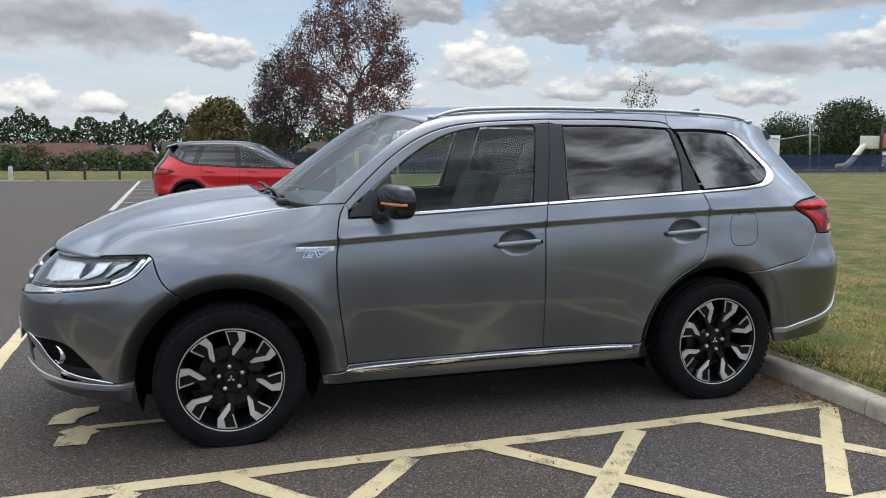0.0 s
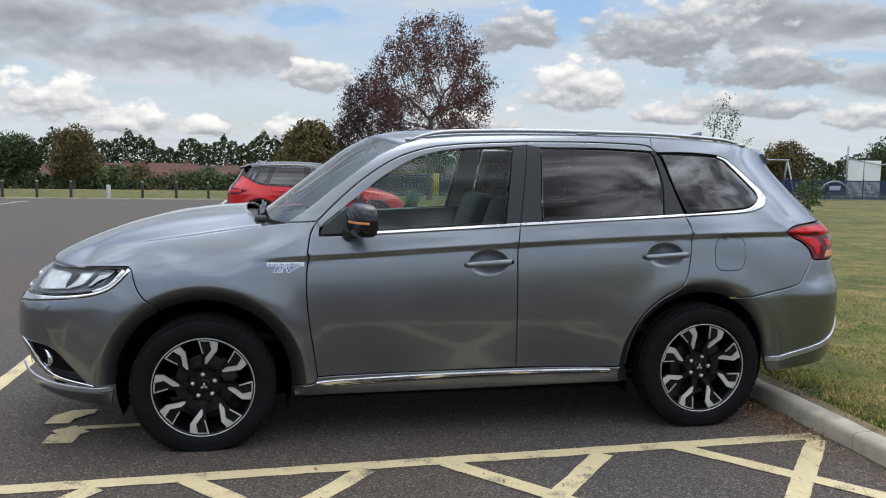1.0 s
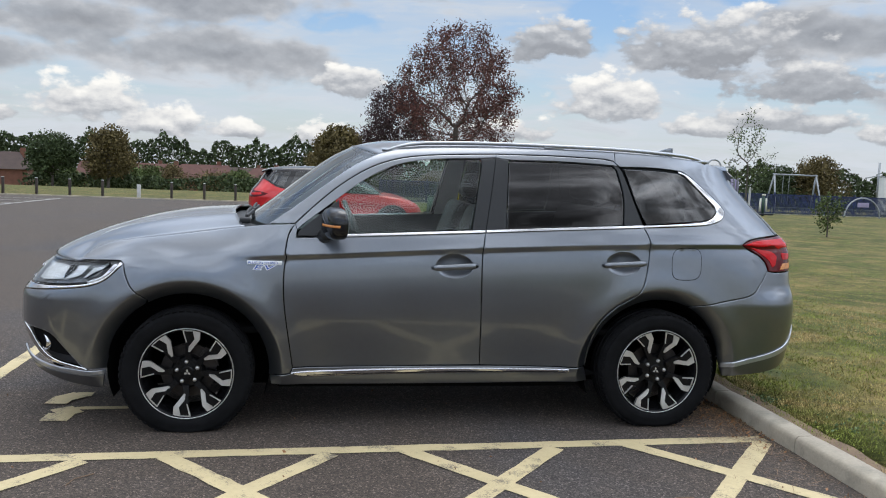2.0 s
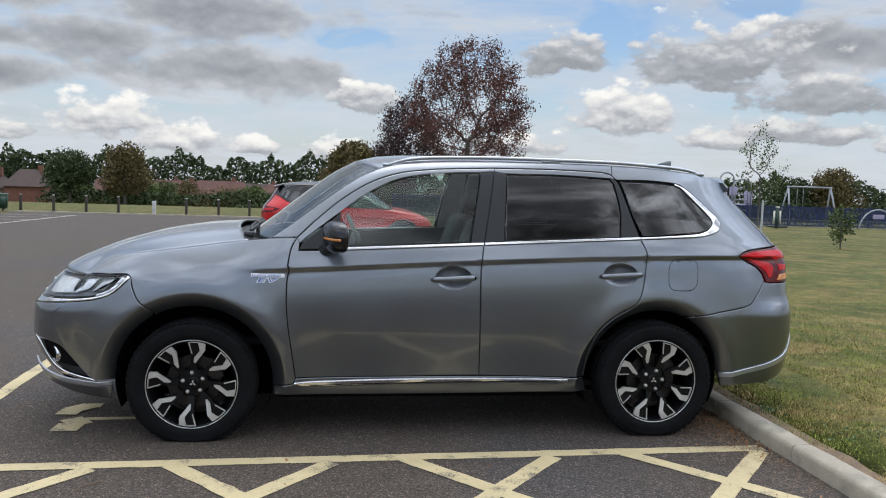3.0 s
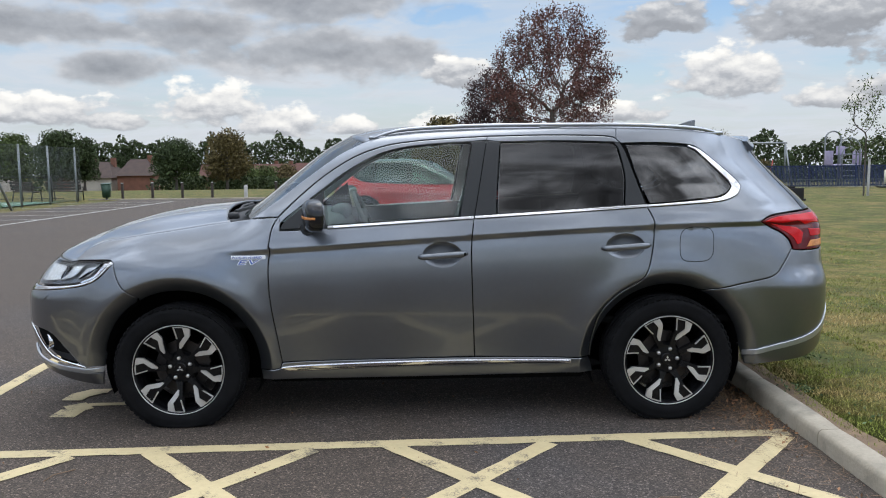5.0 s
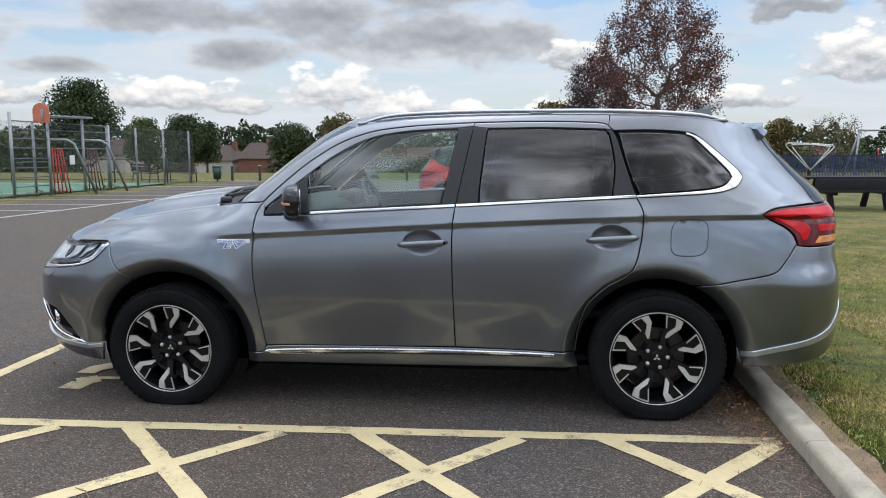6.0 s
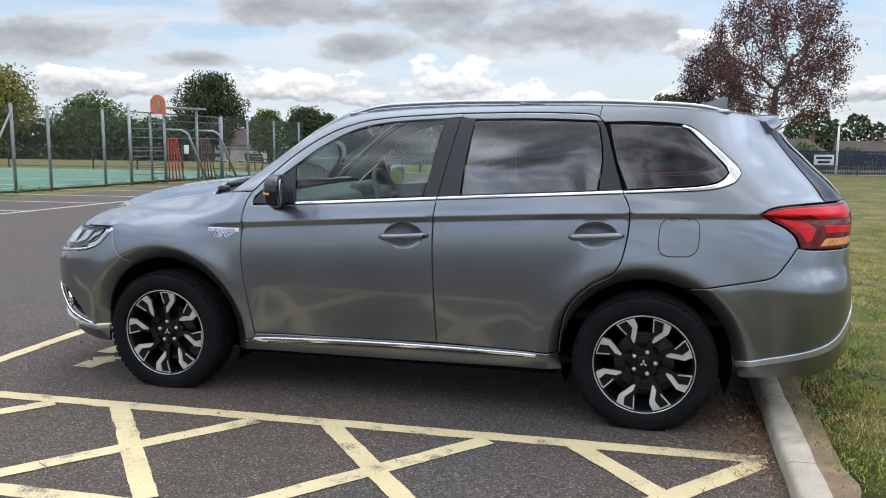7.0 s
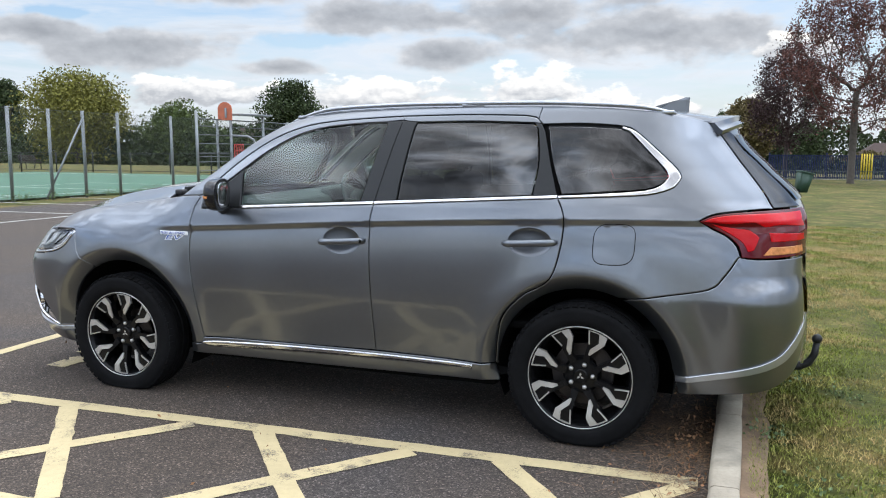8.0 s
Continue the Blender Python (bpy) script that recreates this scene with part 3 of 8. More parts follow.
HANDLES = ((0.100, 0.934), (1.088, 0.968))
FRONT_HUB, REAR_HUB, TYRE_R = (-1.337, 0.322), (1.338, 0.334), 0.352


def half_width(x, z):
    """How far the car's side stands out from its middle at length x and height z."""
    x, z = np.asarray(x, float), np.asarray(z, float)
    rise = np.clip((z - 0.4) / 0.5, 0, 1)
    w = SECTION(z - (CREASE(x) - 1.03) * rise * rise * (3 - 2 * rise))
    # shoulder crease
    s = z - CREASE(x)
    k = np.clip((x + 1.15) / 0.35, 0, 1)
    k = k * k * (3 - 2 * k)
    q = np.clip((0.004 - s) / 0.034, 0, 1)
    fold = 0.011 * np.exp(-np.maximum(s, 0) / 0.045) - 0.018 * q * q * (3 - 2 * q) + 0.007 * (1 - np.exp(np.minimum(s + 0.030, 0) / 0.09))
    w = w + k * fold
    # the wings roll over towards the bonnet
    q = np.clip((-0.80 - x) / 0.45, 0, 1)
    w = w - 1.4 * np.clip(z - 0.86, 0, 0.3) ** 2 * q * q * (3 - 2 * q)
    # finger wells behind the door handles
    for hx, hz in HANDLES:
        r = np.hypot((x - hx) / 0.105, (z - hz) / 0.068)
        w = w - 0.026 * np.clip(1 - r ** 2.5, 0, 1) ** 0.8
    # wheel-arch brows
    for hx, hz, r0, c in ((*FRONT_HUB, 0.505, 0.019), (*REAR_HUB, 0.490, 0.015)):
        r = np.hypot(x - hx, (z - hz) * 1.0)
        w = w + np.where(z > hz - 0.15, np.clip((z - hz + 0.15) / 0.15, 0, 1), 0) * (np.where(r > r0, c * np.exp(-((r - r0) / 0.09) ** 2), c - 0.064 * np.clip((r0 - r) / 0.075, 0, 1.2) ** 1.10))
    # ledge of the rear bumper
    q = np.clip((0.845 - z) / 0.075, 0, 1) * np.clip((x - 1.85) / 0.30, 0, 1)
    w = w + 0.022 * q * q * (3 - 2 * q) * np.clip((z - 0.25) / 0.4, 0, 1)
    # drawn in towards the tail
    w = w - 0.07 * np.clip(x - 0.9, 0, 2) ** 2 * np.clip((z - 0.6) / 0.5, 0.25, 1.4)
    w = w - 0.020 * np.clip((-0.9 - x) / 0.9, 0, 1) ** 2
    u = np.clip(1 - (x - NOSE(z)) / NOSE_L(z), 0, 0.9999)
    w = w * (1 - u ** 3.5) ** (1 / 3.5)
    u = np.clip(1 - (TAIL(z) - x) / 0.65, 0, 0.9999)
    p = 3.2 + 1.6 * np.clip((1.16 - z) / 0.12, 0, 1)        # squarer corners below the glass
    return w * (1 - u ** p) ** (1 / p)


def side_normal(x, z, wf):
    e = 0.002
    sx = (wf(x + e, z) - wf(x - e, z)) / (2 * e)
    sz = (wf(x, z + e) - wf(x, z - e)) / (2 * e)
    n = np.stack([-sx, -np.ones_like(sx), -sz], 1)
    return n / np.linalg.norm(n, axis=1, keepdims=True)


TWIN = {}


def side_panel(name, outline, mat, parent, label="", proud=0.0, gap=0.003, depth=0.022, step=0.035, lip=0.004, rows=None, both=True, wf=half_width):
    """A pressed panel of the car's flank within an outline of (x, z), with turned-in edges; the other side gets its mirror image."""
    p0 = shrink(outline, gap)
    p1 = shrink(p0, lip)
    lo, hi = p1.min(0), p1.max(0)
    gx, gz = np.arange(lo[0], hi[0], step), np.arange(lo[1], hi[1], step * 0.8)
    if rows is not None:
        gx = np.unique(np.concatenate([gx, rows]))
    q = np.array([(x + (step / 2 if (j % 2 and rows is None) else 0), z) for j, z in enumerate(gz) for x in gx])
    # closer rows round the shoulder crease
    own = wf is half_width
    if own:
        q = q[np.abs(q[:, 1] - CREASE(q[:, 0]) - 0.005) > 0.058]
        cx = np.arange(lo[0], hi[0], step * 0.7)
        q = np.concatenate([q] + [np.stack([cx, CREASE(cx) + o], 1) for o in (0.05, 0.03, 0.015, 0.006, 0.0, -0.006, -0.012, -0.018, -0.024, -0.030, -0.042)])
    for hx, hz in (HANDLES if own else ()):
        q = q[np.hypot((q[:, 0] - hx) / 0.12, (q[:, 1] - hz) / 0.083) > 1]
        a = np.arange(36) * math.pi / 18
        q = np.concatenate([q] + [np.stack([hx + 0.105 * k * np.cos(a), hz + 0.068 * k * np.sin(a)], 1) for k in (0.3, 0.55, 0.72, 0.84, 0.92, 0.97, 1.0, 1.03)])
    # and round the wheel-arch brows
    for hx, hz, r0 in ((*FRONT_HUB, 0.505), (*REAR_HUB, 0.490)) if own and step < 0.05 else ():
        q = q[(np.hypot(q[:, 0] - hx, q[:, 1] - hz) > r0 + 0.10) | (q[:, 1] < hz - 0.2)]
        a = np.radians(np.arange(-28, 208.1, 2.0))
        q = np.concatenate([q] + [np.stack([hx + r * np.cos(a), hz + r * np.sin(a)], 1) for r in (r0 - 0.062, r0 - 0.045, r0 - 0.028, r0 - 0.014, r0 - 0.005, r0, r0 + 0.006, r0 + 0.02, r0 + 0.04, r0 + 0.065, r0 + 0.09)])
    q = q[inside(p1, q)]
    if len(q):
        q = q[edge_gap(p1, q) > step * 0.12]
    pts = np.concatenate([p1, q]) if len(q) else p1
    n1 = len(p1)
    co, _, tris, *_ = delaunay_2d_cdt([Vector(p) for p in pts], [(i, (i + 1) % n1) for i in range(n1)], [], 1, 1e-5)
    co = np.array([tuple(c) for c in co])
    nb = len(co)
    v = np.stack([co[:, 0], -wf(co[:, 0], co[:, 1]) - proud, co[:, 1]], 1)
    nv = side_normal(co[:, 0], co[:, 1], wf)
    verts, norms, faces = [v], [nv], [tuple(t) for t in tris]
    ring = np.stack([p0[:, 0], -wf(p0[:, 0], p0[:, 1]) - proud + 0.0015, p0[:, 1]], 1)
    out = p0 - p1
    out /= np.maximum(np.linalg.norm(out, axis=1, keepdims=True), 1e-9)
    out3 = np.stack([out[:, 0], np.zeros(n1), out[:, 1]], 1)
    na = side_normal(p0[:, 0], p0[:, 1], wf)
    mid = na + out3 * 0.9
    back = ring + np.array([0, depth, 0]) - out3 * 0.002
    verts += [ring, back]
    norms += [mid / np.linalg.norm(mid, axis=1, keepdims=True), out3 * 0.98 + na * 0.2]
    # the triangulation keeps the outline's points first
    for i in range(n1):
        j = (i + 1) % n1
        faces.append((i, nb + i, nb + j, j))
        faces.append((nb + i, nb + n1 + i, nb + n1 + j, nb + j))
    verts, norms = np.concatenate(verts), np.concatenate(norms)
    me = bpy.data.meshes.new(name)
    me.from_pydata(verts.tolist(), [], faces)
    me.update()
    flip = [p.index for p in me.polygons[:len(tris)] if p.normal.y > 0]
    if len(flip) > len(tris) / 2:
        me.flip_normals()
    me.shade_smooth()
    me.normals_split_custom_set_from_vertices(norms.tolist())
    ob = mesh_part(name, me, mat, parent, label)
    if both:
        twin = ob.copy()
        scene.collection.objects.link(twin)
        if parent in TWIN:
            twin.parent = TWIN[parent]
        else:
            twin.scale = (1, -1, 1)
        TWIN[ob] = twin
    return ob


def on_side(x, z, proud=0.0):
    return Vector((x, -float(half_width(x, z)) - proud, z))


# seams and edges, each drawn once (x, z)
HEAD_TOP = [(-2.112, 0.907), (-2.03, 0.916), (-1.90, 0.912), (-1.72, 0.918), (-1.685, 0.916)]
HEAD_LOW = [(-1.685, 0.916), (-1.70, 0.893), (-1.763, 0.832), (-1.84, 0.800), (-1.93, 0.785), (-2.03, 0.776), (-2.17, 0.768), (-2.225, 0.765)]
BAR_LOW = [(-1.668, 0.905), (-1.692, 0.882), (-1.760, 0.819), (-1.84, 0.785), (-1.93, 0.769), (-2.03, 0.757), (-2.17, 0.740), (-2.255, 0.722)]
BUMPER_SEAM = [(-1.668, 0.905), (-1.652, 0.842), (-1.619, 0.780), (-1.545, 0.715)]
BONNET_EDGE = [(-1.90, 0.913), (-1.86, 0.958), (-1.76, 1.008), (-1.624, 1.036), (-1.381, 1.070), (-1.103, 1.110), (-0.93, 1.134)]
DOOR_FRONT_UP = [(-0.830, 0.991), (-0.813, 1.083), (-0.781, 1.142)]
DOOR_FRONT_LOW = [(-0.778, 0.352), (-0.797, 0.480), (-0.822, 0.643), (-0.834, 0.771), (-0.833, 0.897), (-0.822, 0.966), (-0.830, 0.991)]
PILLAR_SEAM = [(-0.781, 1.142), (-0.673, 1.246), (-0.533, 1.362), (-0.372, 1.461), (-0.208, 1.518), (-0.042, 1.543), (0.126, 1.555), (0.361, 1.566)]
SCREEN_EDGE = [(-0.93, 1.134), (-0.80, 1.225), (-0.661, 1.330), (-0.470, 1.468), (-0.33, 1.540)]
ROOF_EDGE = [(-0.33, 1.540), (-0.20, 1.578), (0.0, 1.600), (0.45, 1.612), (1.0, 1.610), (1.4, 1.596), (1.68, 1.568), (1.85, 1.530)]
DOOR_GAP = [(0.361, 1.566), (0.324, 1.383), (0.275, 1.132), (0.258, 1.00), (0.258, 0.80), (0.272, 0.366)]
REAR_TOP = [(0.361, 1.566), (0.70, 1.570), (1.018, 1.562), (1.075, 1.545)]
REAR_BACK_UP = [(1.075, 1.545), (1.113, 1.490), (1.166, 1.314), (1.207, 1.184)]
REAR_BACK_LOW = [(1.207, 1.184), (1.240, 1.115), (1.247, 1.070), (1.238, 0.96), (1.207, 0.830), (1.155, 0.768), (1.058, 0.712), (0.961, 0.608), (0.922, 0.480), (0.906, 0.352)]
DOOR_BOTTOM = [(-0.778, 0.352), (0.272, 0.366), (0.906, 0.352)]
REAR_SEAM = [(1.56, 0.722), (1.70, 0.748), (1.90, 0.788), (1.965, 0.850), (2.02, 0.935)]


# ---------------------------------------------------------------- the grey estate car: panels
car = thing("estate_car", pose(0, 0, 0), "dark grey metallic plug-in hybrid estate car parked against the kerb", "car")


def arc(hub, r, a0, a1, n=24):
    return [(hub[0] + r * math.cos(radians(a0 + (a1 - a0) * i / n)), hub[1] + r * math.sin(radians(a0 + (a1 - a0) * i / n))) for i in range(n + 1)]


FA, RA = 0.428, 0.418        # arch openings
fender = loop(BUMPER_SEAM[::-1], [(-1.668, 0.905), (-1.685, 0.920), (-1.90, 0.913)], BONNET_EDGE, [(-0.93, 1.134), (-0.781, 1.142)],
              DOOR_FRONT_UP[::-1], DOOR_FRONT_LOW[::-1], [(-0.778, 0.352), (-0.79, 0.318), (-0.905, 0.300)], arc(FRONT_HUB, FA, -3, 119))
side_panel("front_wing", fender, M_PAINT, car)
nose_rows = np.array([-2.305, -2.295, -2.285, -2.275, -2.26, -2.25, -2.24, -2.22, -2.20, -2.17])
front_low = [(-2.268, 0.40), (-2.262, 0.385), (-2.20, 0.372), (-2.114, 0.352), (-1.994, 0.331), (-1.770, 0.323)]
FOG = loop([(-2.235, 0.535), (-2.13, 0.532), (-2.05, 0.508), (-1.98, 0.435), (-1.90, 0.352), (-1.872, 0.333)],
           [(-1.872, 0.333), (-2.0, 0.350), (-2.09, 0.385), (-2.16, 0.450), (-2.235, 0.535)])
bumper = loop(BAR_LOW, [(-2.275, 0.695), (-2.290, 0.66), (-2.295, 0.60), (-2.280, 0.555), (-2.235, 0.535)],
              [(-2.235, 0.535), (-2.13, 0.532), (-2.05, 0.508), (-1.98, 0.435), (-1.90, 0.352), (-1.872, 0.333), (-1.768, 0.324)],
              [(-1.768, 0.324), (-1.755, 0.40)], arc(FRONT_HUB, FA, 170, 121), BUMPER_SEAM[::-1][0:1] + BUMPER_SEAM[::-1][1:])
bumper_ob = side_panel("front_bumper", bumper, M_PAINT, car, rows=nose_rows)
lip = loop([(-2.255, 0.41), (-2.19, 0.372), (-2.114, 0.350), (-1.994, 0.332), (-1.768, 0.322)], [(-1.768, 0.322), (-1.775, 0.292)],
           [(-1.775, 0.292), (-1.99, 0.300), (-2.10, 0.315), (-2.20, 0.345), (-2.262, 0.395)])
side_panel("bumper_lip", lip, M_SILVER, car, "silver painted bumper lip", proud=0.010, rows=nose_rows)
under = loop([(-2.255, 0.39), (-2.19, 0.345), (-2.10, 0.315), (-1.99, 0.300), (-1.775, 0.292)], [(-1.775, 0.292), (-1.785, 0.215)], [(-1.785, 0.215), (-1.95, 0.235), (-2.08, 0.268), (-2.17, 0.30), (-2.24, 0.36)])
side_panel("lower_valance", under, M_PAINT, car, rows=nose_rows, proud=-0.004)
bar = loop(HEAD_LOW, [(-2.225, 0.765), (-2.265, 0.745), (-2.292, 0.705)], [(-2.292, 0.705), (-2.275, 0.695)], BAR_LOW[::-1], [(-1.668, 0.905), (-1.685, 0.916)])
side_panel("chrome_bar", bar, M_CHROME, car, "chrome bar under the headlight", gap=0.002, lip=0.006, proud=0.004, step=0.02, rows=nose_rows)
fog_trim = loop([(-2.240, 0.548), (-2.205, 0.498), (-2.150, 0.425), (-2.09, 0.374), (-2.0, 0.346), (-1.85, 0.325)], [(-1.85, 0.325), (-1.872, 0.338)],
                [(-1.872, 0.338), (-2.0, 0.362), (-2.075, 0.392), (-2.13, 0.444), (-2.18, 0.515), (-2.225, 0.548)])
side_panel("fog_trim", fog_trim, M_CHROME, car, "chrome strip round the fog lamp", gap=0.0, lip=0.004, proud=0.010, step=0.02)
fog = side_panel("fog_recess", FOG, M_BLACK, car, "black fog lamp recess", gap=0.0, proud=-0.05, depth=0.03)
for side in (-1, 1):
    fx, fz = -2.10, 0.455
    bm = bmesh.new()
    lathe(bm, [(0.0, 0.006), (0.030, 0.002), (0.036, -0.010), (0.044, -0.014), (0.047, 0.0), (0.047, 0.03)], 24)
    lens = part("fog_lamp", bm, M_CHROME, fog, "small round fog lamp")
    lens.matrix_local = pose(fx, side * (float(half_width(fx, fz)) - 0.035), fz, 0, 0, -52 if side < 0 else 232)
# headlight: dark bowl, bright reflectors and a clear cover
head = loop(HEAD_TOP, HEAD_LOW, [(-2.225, 0.765), (-2.19, 0.83), (-2.112, 0.907)])
lamp = side_panel("headlight", head, M_BOWL, car, "clear headlight unit", proud=-0.040, depth=0.005)
side_panel("lamp_cover", head, G_LAMP, lamp, "clear lamp cover", proud=-0.001, depth=0.004, step=0.025)
refl = loop([(-2.10, 0.885), (-1.97, 0.880), (-1.93, 0.83), (-1.96, 0.805), (-2.15, 0.795)], [(-2.15, 0.795), (-2.10, 0.885)])
side_panel("reflector", refl, M_CLEAR, lamp, "bright lamp reflector", proud=-0.022, step=0.02)
blade = loop([(-1.91, 0.885), (-1.84, 0.890)], [(-1.84, 0.890), (-1.915, 0.822), (-2.12, 0.790)], [(-2.12, 0.790), (-2.13, 0.802), (-1.96, 0.832), (-1.91, 0.885)])
side_panel("light_guide", blade, M_CLEAR, lamp, "white light guide", proud=-0.014, step=0.02)
wedge = loop([(-1.825, 0.878), (-1.75, 0.893)], [(-1.75, 0.893), (-1.81, 0.832), (-1.88, 0.822)], [(-1.88, 0.822), (-1.825, 0.878)])
side_panel("indicator", wedge, M_CLEAR, lamp, proud=-0.016, step=0.02)
brow = loop([(-2.10, 0.905), (-1.72, 0.912)], [(-1.72, 0.912), (-1.80, 0.846), (-1.86, 0.815)], [(-1.86, 0.815), (-1.875, 0.818), (-1.815, 0.860), (-1.745, 0.898), (-2.10, 0.892)], [(-2.10, 0.892), (-2.10, 0.905)])
side_panel("lamp_brow", brow, M_SEAL, lamp, "black inner edge of the lamp", proud=-0.010, step=0.02)
divider = loop([(-1.955, 0.885), (-1.925, 0.885)], [(-1.925, 0.885), (-1.945, 0.835), (-1.985, 0.81)], [(-1.985, 0.81), (-1.99, 0.825), (-1.955, 0.885)])
side_panel("lamp_divider", divider, M_SATIN, lamp, proud=-0.012, step=0.02)
drl = loop([(-1.712, 0.905), (-1.775, 0.838), (-1.85, 0.808)], [(-1.85, 0.808), (-1.85, 0.795), (-1.765, 0.828), (-1.695, 0.900)], [(-1.695, 0.900), (-1.712, 0.905)])
side_panel("chrome_bar", drl, M_CHROME, car, proud=0.003, step=0.02, gap=0.0)

# doors
SAIL = loop([(-0.768, 1.075), (-0.766, 1.095), (-0.735, 1.130), (-0.60, 1.238), (-0.545, 1.282)], [(-0.545, 1.282), (-0.520, 1.10), (-0.515, 1.082)], [(-0.515, 1.082), (-0.768, 1.075)])
F_GLASS = loop([(-0.538, 1.280), (-0.404, 1.378), (-0.242, 1.464), (-0.077, 1.505), (0.124, 1.524), (0.255, 1.530)], [(0.255, 1.530), (0.268, 1.518)], [(0.268, 1.518), (0.237, 1.36), (0.190, 1.140)],
               [(0.190, 1.140), (-0.17, 1.118), (-0.512, 1.098)], [(-0.512, 1.098), (-0.538, 1.280)])
front_low_door = loop(DOOR_FRONT_LOW, DOOR_FRONT_UP, [(-0.781, 1.142), (-0.768, 1.110), (-0.772, 1.070)], [(-0.772, 1.070), (-0.515, 1.080), (0.242, 1.122), (0.272, 1.124)],
                      [(0.272, 1.124), (0.258, 1.00), (0.258, 0.80), (0.272, 0.366)], [(0.272, 0.366), (-0.778, 0.352)])
front_frame = loop(PILLAR_SEAM, [(0.361, 1.566), (0.356, 1.545)], [(0.356, 1.545), (0.255, 1.536), (0.124, 1.530), (-0.077, 1.512), (-0.245, 1.471), (-0.41, 1.385), (-0.545, 1.286)],
                   [(-0.545, 1.286), (-0.60, 1.244), (-0.738, 1.136), (-0.770, 1.108), (-0.781, 1.142)])
b_front = loop([(0.356, 1.545), (0.324, 1.383), (0.275, 1.132)], [(0.275, 1.132), (0.195, 1.128)], [(0.195, 1.128), (0.240, 1.36), (0.272, 1.518), (0.262, 1.537)], [(0.262, 1.537), (0.356, 1.545)])
R_GLASS = loop([(0.440, 1.528), (0.75, 1.530), (1.055, 1.520)], [(1.055, 1.520), (1.075, 1.500)], [(1.075, 1.500), (1.100, 1.34), (1.085, 1.185)], [(1.085, 1.185), (0.40, 1.146)], [(0.40, 1.146), (0.405, 1.25), (0.432, 1.515), (0.440, 1.528)])
rear_low_door = loop([(0.272, 0.366), (0.258, 0.80), (0.258, 1.00), (0.272, 1.124)], [(0.272, 1.124), (0.72, 1.150), (1.21, 1.176)],
                     [(1.21, 1.176), (1.240, 1.115), (1.247, 1.070), (1.238, 0.96), (1.207, 0.830), (1.155, 0.768), (1.058, 0.712), (0.961, 0.608), (0.922, 0.480), (0.906, 0.352)], [(0.906, 0.352), (0.272, 0.366)])
rear_frame = loop(REAR_TOP, [(1.075, 1.545), (1.092, 1.525)], [(1.092, 1.525), (1.06, 1.527), (0.75, 1.537), (0.44, 1.535), (0.356, 1.545)], [(0.356, 1.545), (0.361, 1.566)])
b_rear = loop([(0.356, 1.545), (0.436, 1.536)], [(0.436, 1.536), (0.428, 1.515), (0.400, 1.25), (0.394, 1.146)], [(0.394, 1.146), (0.275, 1.132)], [(0.275, 1.132), (0.324, 1.383), (0.356, 1.545)])
c_pillar = loop([(1.060, 1.527), (1.092, 1.524)], [(1.092, 1.524), (1.113, 1.490), (1.166, 1.314), (1.207, 1.186)], [(1.207, 1.186), (1.090, 1.182)], [(1.090, 1.182), (1.105, 1.34), (1.080, 1.500), (1.060, 1.527)])
fd = side_panel("front_door", front_low_door, M_PAINT, car)
rd = side_panel("rear_door", rear_low_door, M_PAINT, car)
side_panel("door_frame", front_frame, M_PAINT, fd)
side_panel("door_frame", rear_frame, M_PAINT, rd)
side_panel("sail_trim", SAIL, M_SATIN, fd, "satin black trim at the mirror foot", proud=0.001)
for o, dr in ((b_front, fd), (b_rear, rd), (c_pillar, rd)):
    side_panel("pillar_trim", o, M_SATIN, dr, "satin black pillar trim", proud=-0.001, gap=0.002)
side_panel("front_window", F_GLASS, G_FRONT, fd, "clear window of the front door", proud=-0.006, gap=0.001, depth=0.004)
side_panel("rear_window", R_GLASS, G_DARK, rd, "dark privacy glass of the rear door", proud=-0.006, gap=0.001, depth=0.004)
Q_GLASS = loop([(1.128, 1.510), (1.30, 1.508), (1.474, 1.497), (1.508, 1.484)], [(1.508, 1.484), (1.60, 1.398), (1.688, 1.305), (1.700, 1.280)], [(1.700, 1.280), (1.67, 1.245), (1.60, 1.222), (1.45, 1.208), (1.228, 1.192)], [(1.228, 1.192), (1.170, 1.340), (1.128, 1.510)])
side_panel("quarter_window", Q_GLASS, G_DARK, car, "dark rear quarter window", proud=-0.004, gap=0.002, depth=0.004)
Q_OUT_TOP = [(1.10, 1.520), (1.30, 1.522), (1.479, 1.509), (1.54, 1.485), (1.62, 1.420), (1.735, 1.315), (1.757, 1.277)]
Q_OUT_LOW = [(1.757, 1.277), (1.730, 1.235), (1.66, 1.208), (1.58, 1.196), (1.45, 1.188), (1.212, 1.176)]
quarter = loop([(1.085, 1.606), (1.4, 1.596), (1.68, 1.568), (1.85, 1.530)], [(1.85, 1.530), (1.895, 1.490), (2.005, 1.345), (2.10, 1.225), (2.155, 1.138)], [(2.155, 1.138), (2.10, 1.137), (1.98, 1.128), (1.90, 1.115), (1.845, 1.088)],
               [(1.845, 1.088), (1.90, 1.055), (1.965, 1.022), (2.01, 0.978), (2.025, 0.930)], REAR_SEAM[::-1], arc(REAR_HUB, RA, 67, 178), [(0.92, 0.348), (0.906, 0.352)],
               REAR_BACK_LOW[::-1][:-1] + [(1.212, 1.176)], Q_OUT_LOW[::-1], Q_OUT_TOP[::-1], [(1.10, 1.520), (1.075, 1.545), (1.085, 1.606)])
side_panel("quarter_panel", quarter, M_PAINT, car, rows=np.array([2.06, 2.10, 2.14]))
